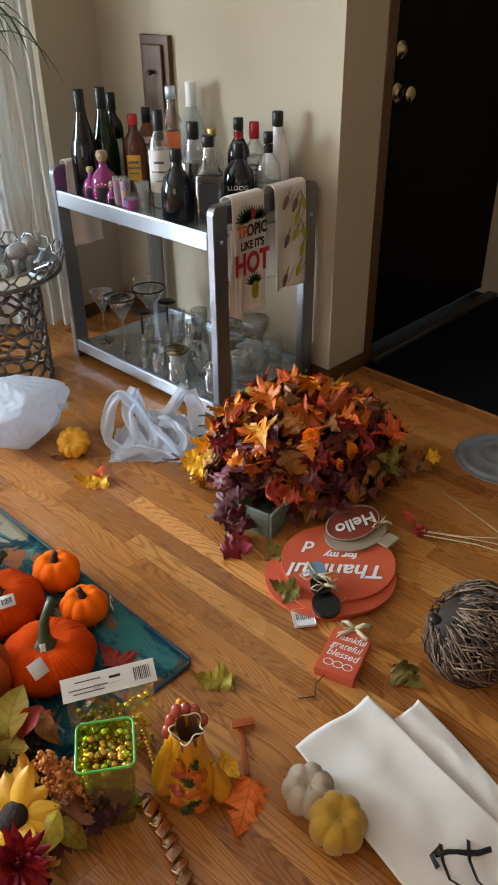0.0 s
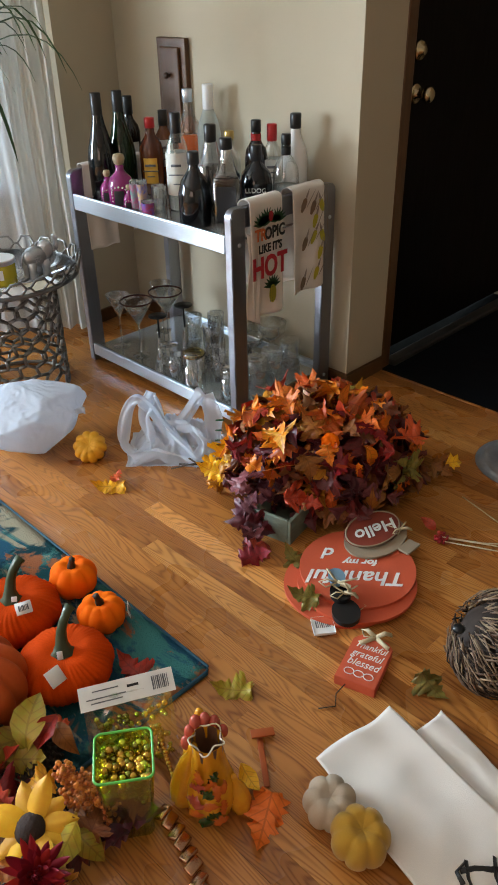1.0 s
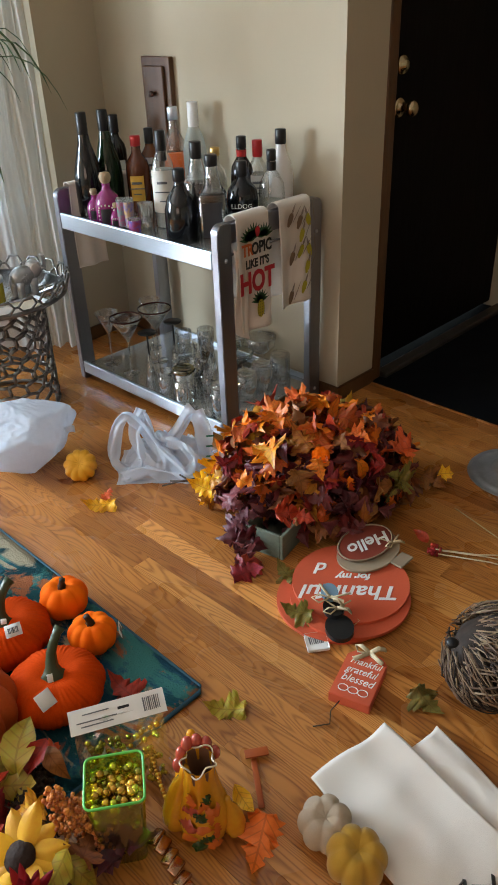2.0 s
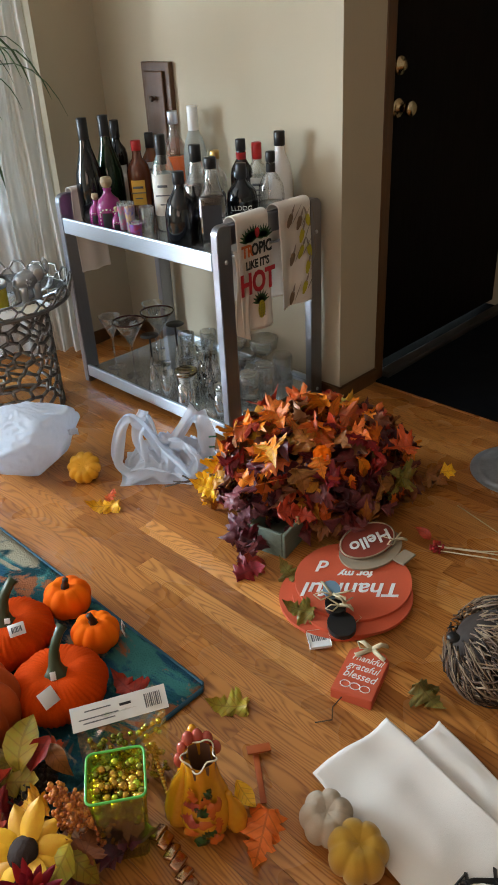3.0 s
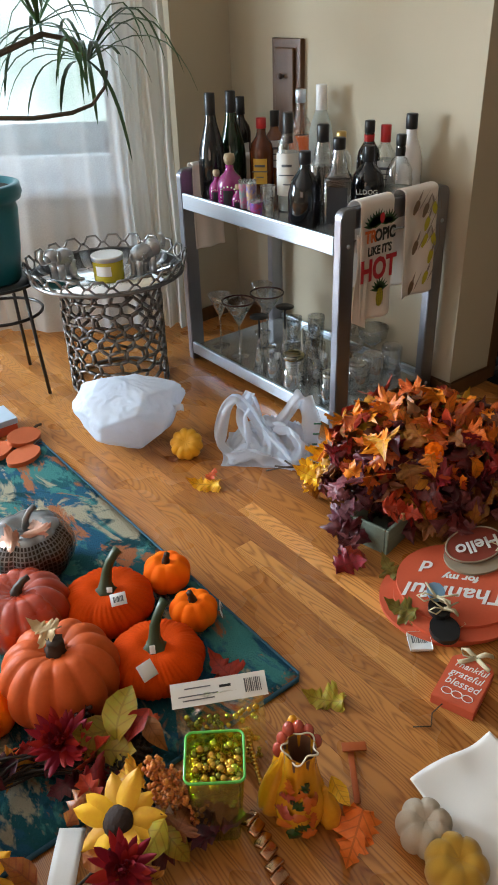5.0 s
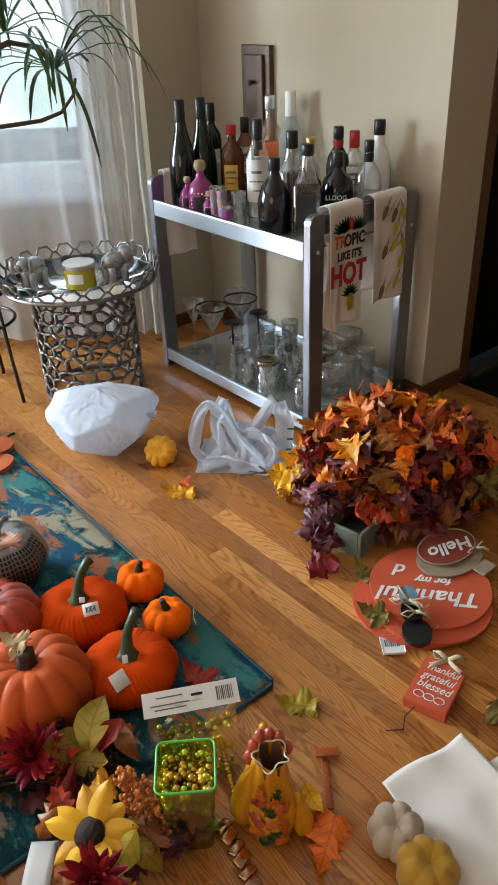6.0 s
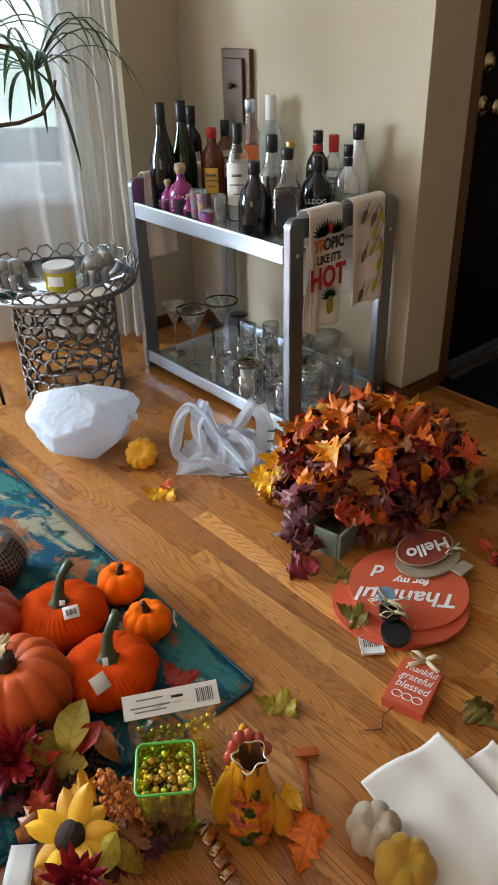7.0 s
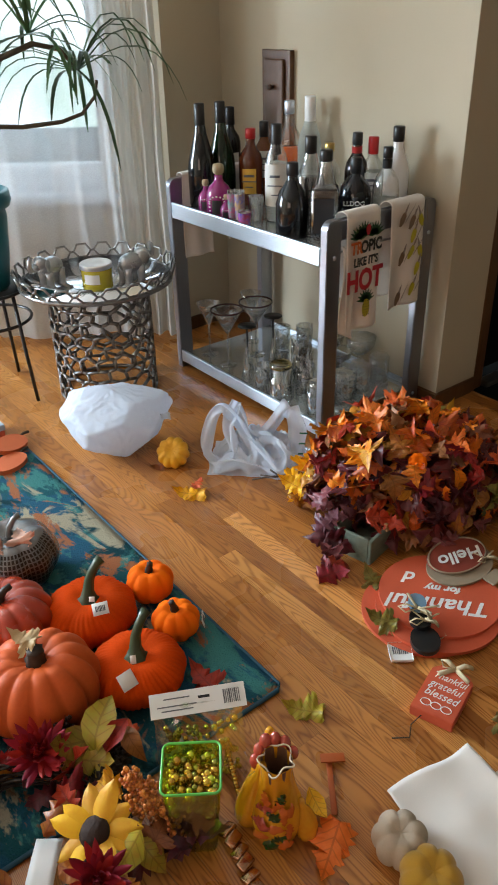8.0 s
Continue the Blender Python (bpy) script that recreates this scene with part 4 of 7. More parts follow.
# jittered honeycomb round the drum, every strand a bar with thickness
node = {}
for j in range(NZ + 1):
    for i in range(NA):
        zig = 0.17 * (1 if (i + j) % 2 else -1) * (0 < j < NZ)
        node[i, j] = (2 * math.pi * (i + trng.uniform(-.3, .3)) / NA, 0.012 + (TZ - 0.03) * (j + zig + trng.uniform(-.2, .2) * (0 < j < NZ)) / NZ)
strands = [((i, j), ((i + 1) % NA, j)) for j in range(1, NZ) for i in range(NA)] + [((i, j), (i, j + 1)) for j in range(NZ) for i in range(NA) if (i + j) % 2]
bm = bmesh.new()
for p, q in strands:
    a0, z0 = node[p]
    a1, z1 = node[q]
    d = (a1 - a0 + math.pi) % (2 * math.pi) - math.pi
    tube([drum(a0 + d * s, z0 + (z1 - z0) * s) for s in (0, 0.5, 1)], 0.0068, 6, bm, flat=0.9)
part("lattice_drum", bm, M["silver"], tab, "openwork lattice of dark cast metal")
for z, nm in ((0.008, "foot_ring"), (TZ - 0.012, "top_ring")):
    part(nm, tube([drum(2 * math.pi * i / 48, z) for i in range(48)], 0.007, 8, closed=True), M["silver"], tab)
part("mirror_top", lathe([(0, TZ), (TR - 0.01, TZ), (TR - 0.01, TZ + 0.006), (0, TZ + 0.006)], 64), M["mirror"], tab, "mirrored glass tray top")
bm = bmesh.new()
tube([Vector((TR * math.cos(2 * math.pi * i / 64), TR * math.sin(2 * math.pi * i / 64), TZ)) for i in range(64)], 0.0075, 8, bm, closed=True)
NH = 22
for i in range(NH):
    a0 = 2 * math.pi * i / NH
    da = 2 * math.pi / NH
    hexp = [(0.0, 0.024), (0.22, 0.048), (0.62, 0.048), (0.84, 0.024), (0.62, 0.003), (0.22, 0.003)]
    q = [Vector(((TR + 0.35 * z) * math.cos(a0 + da * u), (TR + 0.35 * z) * math.sin(a0 + da * u), TZ + 0.004 + z)) for u, z in hexp]
    tube(q, 0.0046, 6, bm, closed=True)
    tube([q[3], Vector(((TR + 0.35 * .024) * math.cos(a0 + da), (TR + 0.35 * .024) * math.sin(a0 + da), TZ + 0.028))], 0.0046, 6, bm)
part("hexagon_rim", bm, M["silver"], tab, "raised rim of linked hexagons")
TT = TZ + 0.006


def ball(bm, at, s, seg=14, rot=(0, 0, 0)):
    bmesh.ops.create_uvsphere(bm, u_segments=seg, v_segments=seg * 2 // 3, radius=1, matrix=pose(*at, *rot) @ Matrix.Diagonal((*s, 1)))


def elephant(x, y, turn, k, label):
    bm = bmesh.new()
    ball(bm, (0, 0, 0.068), (0.050, 0.034, 0.036), 20)
    ball(bm, (0.050, 0, 0.088), (0.028, 0.026, 0.028), 18)
    for sx in (-0.028, 0.030):
        for sy in (-0.018, 0.018):
            tube([(sx, sy, 0.055), (sx, sy, 0.030), (sx, sy, 0.010), (sx, sy, 0.0)], [0.016, 0.014, 0.013, 0.0145], 12, bm)
    tube([(0.072, 0, 0.088), (0.088, 0, 0.074), (0.098, 0, 0.075), (0.104, 0, 0.092), (0.100, 0, 0.112), (0.092, 0, 0.122)], [0.014, 0.012, 0.010, 0.009, 0.008, 0.007], 10, bm)
    for s in (-1, 1):
        ball(bm, (0.040, s * 0.028, 0.084), (0.020, 0.005, 0.025), 12, (0, 0, s * 24))
        tube([(0.070, s * 0.012, 0.078), (0.086, s * 0.016, 0.074), (0.094, s * 0.016, 0.080)], [0.004, 0.0035, 0.0015], 8, bm)
        for i in range(6):
            ball(bm, (-0.01 + 0.011 * math.cos(i), s * 0.033, 0.068 + 0.011 * math.sin(i * 1.05)), (0.004, 0.003, 0.004), 6)
    tube([(-0.048, 0, 0.082), (-0.056, 0, 0.066), (-0.057, 0, 0.045)], [0.004, 0.003, 0.003], 6, bm)
    ob = obj("elephant_figurine", bm, M["silver_bright"])
    ob.matrix_world = pose(x, y, TT, 0, 0, turn) @ Matrix.Scale(k, 4)
    return tagged(ob, label, "figurine", "elephant figurines")


M["silver_bright"] = mat("silver_ceramic", (0.52, 0.53, 0.55), 0.36, 0.9, scale=40, vary=0.5, bump=0.2)
elephant(1.632, 2.895, 8, 0.98, "silver elephant figurine with raised trunk on the table")
elephant(1.405, 3.055, 200, 0.95, "silver elephant figurine facing away on the table")
can = thing("candle", pose(1.512, 2.925, TT), "yellow candle tin with a white top and blank label", "candle")
M["tin"] = mat("yellow_wax_glass", (0.50, 0.42, 0.03), 0.15, vary=0.3, coat=0.4)
part("tin", lathe([(0, 0), (.050, 0), (.053, .004), (.053, .075), (.051, .078), (0, .078)], 36), M["tin"], can)
part("lid", lathe([(.0535, .070), (.0555, .071), (.0555, .084), (.053, .086), (.047, .083), (0, .083)], 36), M["white"], can, "white lid with silver edge")
part("band", lathe([(.0558, .069), (.0562, .075), (.0558, .081)], 36), M["steel"], can)
part("label", grid(10, 1, lambda u, v: (.0538 * math.cos(radians(FACE + 30 * (2 * u - 1))), .0538 * math.sin(radians(FACE + 30 * (2 * u - 1))), .022 + .034 * v)), M["paper"], can)

# ---- plant in a teal pot on a wire stand ----
stand = thing("plant_stand", pose(1.225, 3.25, 0), "black wire plant stand with thin legs", "plant stand")
for nm, z in (("ring", 0.415), ("ring", 0.30)):
    part(nm, tube([(0.145 * math.cos(2 * math.pi * i / 40), 0.145 * math.sin(2 * math.pi * i / 40), z) for i in range(40)], 0.006, 8, closed=True), M["black"], stand)
part("plate", lathe([(0, .412), (.14, .412), (.14, .418), (0, .418)], 40), M["black"], stand)
for i in range(3):
    a = radians(50 + 120 * i)
    part("leg", tube([(0.14 * math.cos(a), 0.14 * math.sin(a), 0.415), (0.155 * math.cos(a), 0.155 * math.sin(a), 0.2), (0.175 * math.cos(a), 0.175 * math.sin(a), 0.004)], 0.007, 8), M["black"], stand)
pot = thing("potted_plant", pose(1.225, 3.25, 0.418), "spiky dracaena in a teal glazed pot on a stand", "plant")
M["teal"] = mat("teal_glaze", (0.008, 0.12, 0.14), 0.35, vary=0.4, scale=8)
M["soil"] = mat("potting_soil", (0.03, 0.018, 0.01), 0.95, bump=1.0, depth=0.01)
M["bark"] = mat("dracaena_bark", (0.10, 0.075, 0.05), 0.8, bump=0.6, scale=40)
M["blade"] = mat("dracaena_leaf", (0.030, 0.075, 0.016), 0.4, vary=0.5, stretch=(1, 1, 1), island=0.35)
part("pot", lathe([(0, 0), (.085, 0), (.092, .01), (.108, .12), (.122, .25), (.118, .275), (.138, .285), (.146, .305), (.142, .335), (.126, .34), (.118, .32), (.105, .315), (0, .31)], 44), M["teal"], pot)
part("soil", lathe([(0, .322), (.06, .326), (.118, .318)], 30), M["soil"], pot)


def cane(pts, r, nm="cane"):
    part(nm, tube(pts, r, 8), M["bark"], pot)


def tuft(at, n, ln, seed, droop=1.0):
    rng = random.Random(seed)
    for i in range(n):
        a = 2.399 * i + rng.uniform(-.3, .3)
        el = radians(rng.uniform(-15, 65))
        L = ln * rng.uniform(0.65, 1.1)
        w = 0.0085 * rng.uniform(0.6, 1.25)
        bm = bmesh.new()
        d = Vector((math.cos(a) * math.cos(el), math.sin(a) * math.cos(el), math.sin(el)))
        side = d.cross(Vector((0, 0, 1))).normalized()
        prev = None
        p = Vector(at)
        for k in range(9):
            s = k / 8
            ww = w * (0.55 + 1.2 * s) * (1 - s) ** 0.55 + 0.0006
            dd = (d + Vector((0, 0, -1)) * droop * 1.9 * s * s).normalized()
            row = [bm.verts.new(p - side * ww), bm.verts.new(p + Vector((0, 0, -0.002 - ww * 0.25))), bm.verts.new(p + side * ww)]
            if prev:
                for q in (0, 1):
                    bm.faces.new((prev[q], prev[q + 1], row[q + 1], row[q]))
            prev = row
            p = p + dd * (L / 8)
        part("leaf", bm, M["blade"], pot)


cane([(0.0, 0.0, 0.31), (-0.02, -0.03, 0.50), (0.0, -0.06, 0.66), (0.12, -0.08, 0.72), (0.28, -0.09, 0.77), (0.37, -0.09, 0.75), (0.43, -0.09, 0.69)], [.013, .012, .011, .010, .009, .0085, .008])
cane([(-0.03, 0.02, 0.31), (-0.03, -0.02, 0.45), (0.06, -0.09, 0.545), (0.20, -0.10, 0.530), (0.34, -0.10, 0.532), (0.42, -0.10, 0.55), (0.475, -0.10, 0.60), (0.49, -0.10, 0.65)], [.011, .010, .008, .0075, .007, .0065, .006, .0055], "branch")
cane([(0.0, 0.0, 0.31), (0.03, 0.0, 0.60), (0.10, -0.02, 0.85), (0.16, -0.03, 0.98)], [.014, .013, .012, .010])
tuft((0.43, -0.09, 0.685), 24, 0.44, 1, 1.75)
tuft((0.17, -0.03, 0.99), 26, 0.46, 2, 1.5)
tuft((0.27, -0.09, 0.80), 14, 0.38, 3, 1.6)


# ---- rug ----
RX0, RX1, RY0, RY1, RZ = -1.0, 1.10, 1.452, 2.80, 0.009
rug = thing("rug", pose(0, 0, 0), "teal abstract patterned rug with blue bound edge", "rug")
part("rug_face", grid(90, 60, lambda u, v: (RX0 + 0.003 + (RX1 - RX0 - 0.006) * u, RY0 + 0.003 + (RY1 - RY0 - 0.006) * v, RZ + 0.0012 * noise.noise((u * 90, v * 60, 0)) + 0.001), two=0.006), M["rug"], rug)
part("binding", tube([(RX0, RY0, .0055), (RX1 - .012, RY0, .0055), (RX1, RY0 + .012, .0055), (RX1, RY1 - .012, .0055), (RX1 - .012, RY1, .0055), (RX0, RY1, .0055)], 0.0055, 10, closed=True), M["rug_edge"], rug, "blue bound edge")

# ---- pumpkins ----
P = {
    "velvet": mat("orange_velvet", (0.70, 0.064, 0.001), 0.9, scale=14, fine=300, bump=0.3, vary=0.75, spec=0.1),
    "bright": mat("bright_orange_flock", (0.95, 0.125, 0.002), 0.8, scale=16, fine=400, vary=0.35, spec=0.12, other=(0.95, 0.20, 0.004)),
    "terra": mat("terracotta_foam", (0.62, 0.105, 0.020), 0.55, scale=9, fine=120, vary=0.5, bump=0.25, spec=0.25),
    "red": mat("brick_red_gloss", (0.42, 0.045, 0.014), 0.28, scale=9, vary=0.5, coat=0.6, spec=0.4),
    "yellow": mat("yellow_squash", (0.88, 0.43, 0.02), 0.45, scale=20, vary=0.35),
    "cream": mat("cream_knit", (0.50, 0.41, 0.31), 0.9, fine=300, vary=0.3, bump=0.4),
    "mustard": mat("mustard_flock", (0.50, 0.27, 0.022), 0.9, fine=350, vary=0.35, bump=0.3, sheen=0.3),
    "stem": mat("green_stem", (0.055, 0.075, 0.032), 0.4, scale=30, vary=0.6, bump=0.5, stretch=(1, 1, 0.25)),
    "brownstem": mat("brown_stem", (0.045, 0.025, 0.014), 0.6, scale=40, vary=0.6, bump=0.5),
    "pierced": mat("pierced_dark_metal", (0.26, 0.245, 0.24), 0.3, 0.9, vary=0.6, scale=20),
}


def pumpkin_mesh(r, h, ribs, depth, seed=0, pleat=0.0, sharp=0.7, nu=0, nv=26):
    rng = random.Random(seed)
    nu = nu or ribs * (24 if pleat else 8)
    ph = [rng.uniform(-.25, .25) for _ in range(ribs)]
    bm = bmesh.new()
    rows = []
    for j in range(nv + 1):
        t = math.pi * j / nv
        row = []
        for i in range(nu):
            a = 2 * math.pi * i / nu
            k = abs(math.sin(ribs * a / 2 + ph[int(ribs * a / (2 * math.pi)) % ribs] * 0.3)) ** sharp
            rr = max(0.0, math.sin(t)) ** 0.82 * (1 - depth * (1 - k)) * (1 + pleat * math.sin(ribs * 5 * a + 2 * math.sin(t * 3)) * (0.35 + 0.65 * abs(math.cos(t))))
            dimple = 0.16 * math.exp(-(math.sin(t) / 0.30) ** 2)
            z = math.cos(t) * (0.5 - dimple * (1 if t < 1.6 else 0.6)) * h * (1 - 0.35 * depth * (1 - k) * (t < 1.6))
            row.append(bm.verts.new((r * rr * math.cos(a), r * rr * math.sin(a), z)))
        rows.append(row)
    for a, b in zip(rows, rows[1:]):
        for i in range(nu):
            bm.faces.new((a[i], b[i], b[(i + 1) % nu], a[(i + 1) % nu]))
    lo = min(v.co.z for v in bm.verts)
    for v in bm.verts:
        v.co.z -= lo
        if v.co.z < 0.03 * h:
            v.co.z = 0.012 * h * (v.co.z / (0.03 * h))
    bmesh.ops.remove_doubles(bm, verts=bm.verts[:], dist=1e-5)
    return bm


def stem_mesh(z, pts, rad, flare=2.2, seg=12):
    bm = tube([Vector(p) + Vector((0, 0, z)) for p in pts], rad, seg)
    for k, v in enumerate(bm.verts):
        a = k % seg
        ring = k // seg
        s = 1 + (0.18 if a % 2 else -0.08)
        c = Vector(pts[ring]) + Vector((0, 0, z))
        v.co = c + (v.co - c) * s
    return bm


def pumpkin(x, y, z, r, h, ribs, depth, material, label, stem=None, stem_mat=None, turn=0, seed=0, pleat=0.0, group="pumpkins on the rug", tilt=(0, 0), sharp=0.7):
    p = thing("pumpkin", pose(x, y, z, tilt[0], tilt[1], turn), label, "pumpkin", group)
    part("body", pumpkin_mesh(r, h, ribs, depth, seed, pleat, sharp), material, p)
    if stem:
        part("stem", stem_mesh(h * 0.74, *stem), stem_mat, p)
    return p


BIGSTEM = ([(0, 0, -.012), (0, 0, .004), (.001, 0, .014), (.004, .002, .030), (.014, .004, .055), (.022, .0, .075), (.036, -.004, .092), (.048, -.006, .098)], [.034, .028, .0165, .0115, .0095, .0090, .0092, .0115])
SMALLSTEM = ([(0, 0, -.004), (0, 0, .004), (-.002, 0, .016), (-.006, 0, .030), (-.008, 0, .034)], [.014, .011, .007, .0065, .007])
A = pumpkin(0.866, 1.660, RZ, 0.106, 0.100, 10, 0.05, P["velvet"], "orange velvet pumpkin with white tag and green resin stem", BIGSTEM, P["stem"], turn=28, seed=1, pleat=0.026)
B = pumpkin(0.870, 1.880, RZ, 0.110, 0.108, 9, 0.06, P["velvet"], "wide orange velvet pumpkin with barcode tag and green stem", BIGSTEM, P["stem"], turn=15, seed=2, pleat=0.026)


def tag_card(parent, at, w, h, rot, bars=True):
    c = part("price_tag", box(w, h, 0.0012, (0, 0, 0), 0.0005, 1), M["paper"], parent, "white price tag")
    c.matrix_local = parent.matrix_world.inverted() @ pose(*at, *rot)
    if bars:
        for i in range(7):
            k = part("barcode_bar", box(0.0016 if i % 3 else 0.003, h * 0.45, 0.0006, (-w * 0.28 + i * w * 0.09, 0, 0.0012)), M["ink"], c, smooth=False)


tag_card(A, (0.812, 1.603, 0.101), 0.036, 0.036, (42, 0, 5), False)
tag_card(A, (0.846, 1.635, 0.112), 0.012, 0.018, (60, 0, -30), False)
tag_card(B, (0.866, 1.812, 0.116), 0.036, 0.030, (28, 0, -20))
tag_card(B, (0.864, 1.848, 0.120), 0.013, 0.012, (50, 0, -35), False)
c1 = pumpkin(1.014, 1.735, RZ, 0.058, 0.088, 9, 0.12, P["bright"], "small bright orange pumpkin with dark stem", SMALLSTEM, P["brownstem"], seed=4)
tag_card(c1, (1.068, 1.700, 0.045), 0.020, 0.040, (0, 75, -35))
pumpkin(1.037, 1.885, RZ, 0.061, 0.096, 8, 0.12, P["bright"], "small bright orange pumpkin with bent dark stem", SMALLSTEM, P["brownstem"], turn=100, seed=5)
STUB = ([(0, 0, -.01), (0, 0, .006), (.002, 0, .020), (.003, 0, .034), (.003, 0, .040)], [.030, .024, .017, .0155, .017])
T = pumpkin(0.672, 1.715, RZ, 0.124, 0.190, 12, 0.13, P["terra"], "terracotta pumpkin with deep ribs and dark stub stem", STUB, P["brownstem"], seed=6, sharp=0.55)
pumpkin(0.690, 1.965, RZ, 0.118, 0.155, 13, 0.12, P["red"], "glossy brick-red pumpkin with a thin stem", ([(0, 0, -.01), (0, 0, .006), (.006, 0, .02), (.02, 0, .032), (.036, 0, .036)], [.020, .014, .009, .007, .006]), P["brownstem"], seed=7, sharp=0.55)
pumpkin(0.505, 1.765, RZ, 0.085, 0.13, 10, 0.12, P["bright"], "orange pumpkin beside the terracotta one", STUB, P["brownstem"], seed=17)
Q = thing("metal_pumpkin", pose(0.805, 2.165, RZ), "dark pierced metal pumpkin lantern with copper leaves", "lantern", "pumpkins on the rug")
bm = pumpkin_mesh(0.116, 0.165, 8, 0.10, 8, nu=64, nv=22)
faces = [f for f in bm.faces if len(f.verts) == 4 and 0.02 < f.calc_center_median().z < 0.135]
got = bmesh.ops.inset_individual(bm, faces=faces, thickness=0.0024, depth=0)
bmesh.ops.delete(bm, geom=faces, context="FACES")
part("pierced_shell", bm, P["pierced"], Q)
part("inner_shade", pumpkin_mesh(0.106, 0.150, 8, 0.10, 8, nv=14), P["brownstem"], Q)
part("stem", stem_mesh(0.13, [(0, 0, -.01), (0, 0, .01), (.004, 0, .03), (.018, 0, .05), (.034, 0, .056)], [.012, .009, .007, .006, .007]), P["pierced"], Q)
pumpkin(1.448, 2.400, 0.016, 0.054, 0.074, 10, 0.13, P["yellow"], "small yellow pumpkin on its side on the floor", None, None, seed=9, group="small pumpkins", tilt=(30, -30))
pumpkin(1.028, 1.050, 0, 0.050, 0.088, 7, 0.17, P["cream"], "cream knitted pumpkin leaning on the cloth", None, None, seed=10, group="small pumpkins", tilt=(7, -9), sharp=0.5)
pumpkin(1.010, 0.972, 0, 0.054, 0.092, 7, 0.16, P["mustard"], "mustard yellow plush pumpkin beside the cloth", None, None, seed=11, group="small pumpkins", tilt=(6, -6), turn=30, sharp=0.5)

# ---- leaves ----
LEAFC = {n: mat("leaf_" + n, c, 0.42, scale=7, fine=60, vary=0.6, island=0.4, other=o, bump=0.35, veins=0.4) for n, c, o in (
    ("burgundy", (0.13, 0.012, 0.020), (0.07, 0.010, 0.014)), ("plum", (0.12, 0.020, 0.034), (0.20, 0.06, 0.075)), ("red", (0.40, 0.016, 0.012), (0.24, 0.02, 0.012)), ("orange", (0.78, 0.13, 0.008), (0.62, 0.20, 0.012)),
    ("coral", (0.72, 0.12, 0.025), (0.62, 0.08, 0.015)), ("yellow", (0.85, 0.47, 0.012), (0.78, 0.30, 0.01)), ("gold", (0.52, 0.23, 0.02), (0.42, 0.10, 0.012)), ("brown", (0.20, 0.060, 0.018), (0.30, 0.10, 0.025)),
    ("olive", (0.12, 0.12, 0.022), (0.22, 0.13, 0.02)), ("lime", (0.30, 0.27, 0.022), (0.36, 0.17, 0.02)), ("green", (0.11, 0.16, 0.035), (0.16, 0.18, 0.03)))}
MAPLE = [(0, -.08), (.08, -.05), (.19, -.15), (.25, -.08), (.37, -.10), (.32, .0), (.26, .06), (.40, .09), (.55, .15), (.64, .28), (.50, .27), (.49, .36), (.37, .33), (.25, .27), (.16, .30), (.22, .44), (.31, .52), (.20, .60), (.17, .72), (.09, .80), (0, 1.0)]
OVAL = [(0, -.08), (.10, .0), (.22, .16), (.30, .36), (.26, .58), (.14, .80), (0, 1.0)]
OAKL = [(0, -.1), (.07, 0), (.20, .06), (.12, .18), (.30, .26), (.16, .38), (.34, .50), (.18, .58), (.24, .76), (.10, .80), (0, .95)]


def leaf_bm(half, size, curl, fold, seed=0, bm=None):
    """A veined leaf: a fan from the midrib to its outline on either side."""
    rng = random.Random(seed)
    bm = bm or bmesh.new()

    def put(x, y):
        z = fold * abs(x) * size + curl * (y - 0.3) ** 2 * size + 0.07 * size * math.sin(8 * x + 5 * y + 2 * seed) + 0.045 * size * math.sin(17 * abs(x) + 13 * y + seed)
        return bm.verts.new((x * size, (y - 0.3) * size, z))
    n = len(half)
    mid = [put(0, half[0][1] + (half[-1][1] - half[0][1]) * k / 4) for k in range(5)]
    for sg in (1, -1):
        rim = [mid[0]] + [put(sg * x * (1 + rng.uniform(-.06, .06)), y) for x, y in half[1:-1]] + [mid[4]]
        last = None
        for k in range(len(rim) - 1):
            yy = (half[k][1] + half[k + 1][1]) / 2
            c = min(4, max(0, int(round((yy - half[0][1]) / (half[-1][1] - half[0][1]) * 4))))
            if last is not None and last != c:
                lo, hi = sorted((last, c))
                for q in range(lo, hi):
                    t3 = [rim[k], mid[q + 1], mid[q]]
                    if len(set(t3)) == 3:
                        bm.faces.new(t3 if sg > 0 else t3[::-1])
            last = c
            tri = [rim[k], rim[k + 1], mid[c]]
            if len(set(tri)) == 3:
                try:
                    bm.faces.new(tri if sg > 0 else tri[::-1])
                except ValueError:
                    pass
    return bm


LEAVES = {}
for nm, half in (("maple", MAPLE), ("oval", OVAL), ("oak", OAKL)):
    for c in LEAFC:
        for s in range(4):
            me = bpy.data.meshes.new("leaf")
            bm = leaf_bm(half, 1.0, (-.8, .5, -1.3, .2)[s], (.45, -.35, -.6, .8)[s], s)
            bmesh.ops.subdivide_edges(bm, edges=bm.edges[:], cuts=1, smooth=0.6)
            bm.to_mesh(me)
            bm.free()
            for q in me.polygons:
                q.use_smooth = True
            me.materials.append(LEAFC[c])
            LEAVES[nm, c, s] = me


def leaf_part(parent, kind, colour, size, at, facing, spin, seed=0, name="leaf"):
    """A leaf whose face looks along facing; at in world metres."""
    ob = new(name, LEAVES[kind, colour, seed % 4])
    q = Vector(facing).normalized().to_track_quat("Z", "Y").to_matrix().to_4x4()
    m = Matrix.Translation(at) @ q @ pose(0, 0, 0, 0, 0, spin) @ Matrix.Scale(size, 4)
    if parent:
        ob.parent = parent
        ob.matrix_local = parent.matrix_world.inverted() @ m
    else:
        ob.matrix_world = m
    return ob


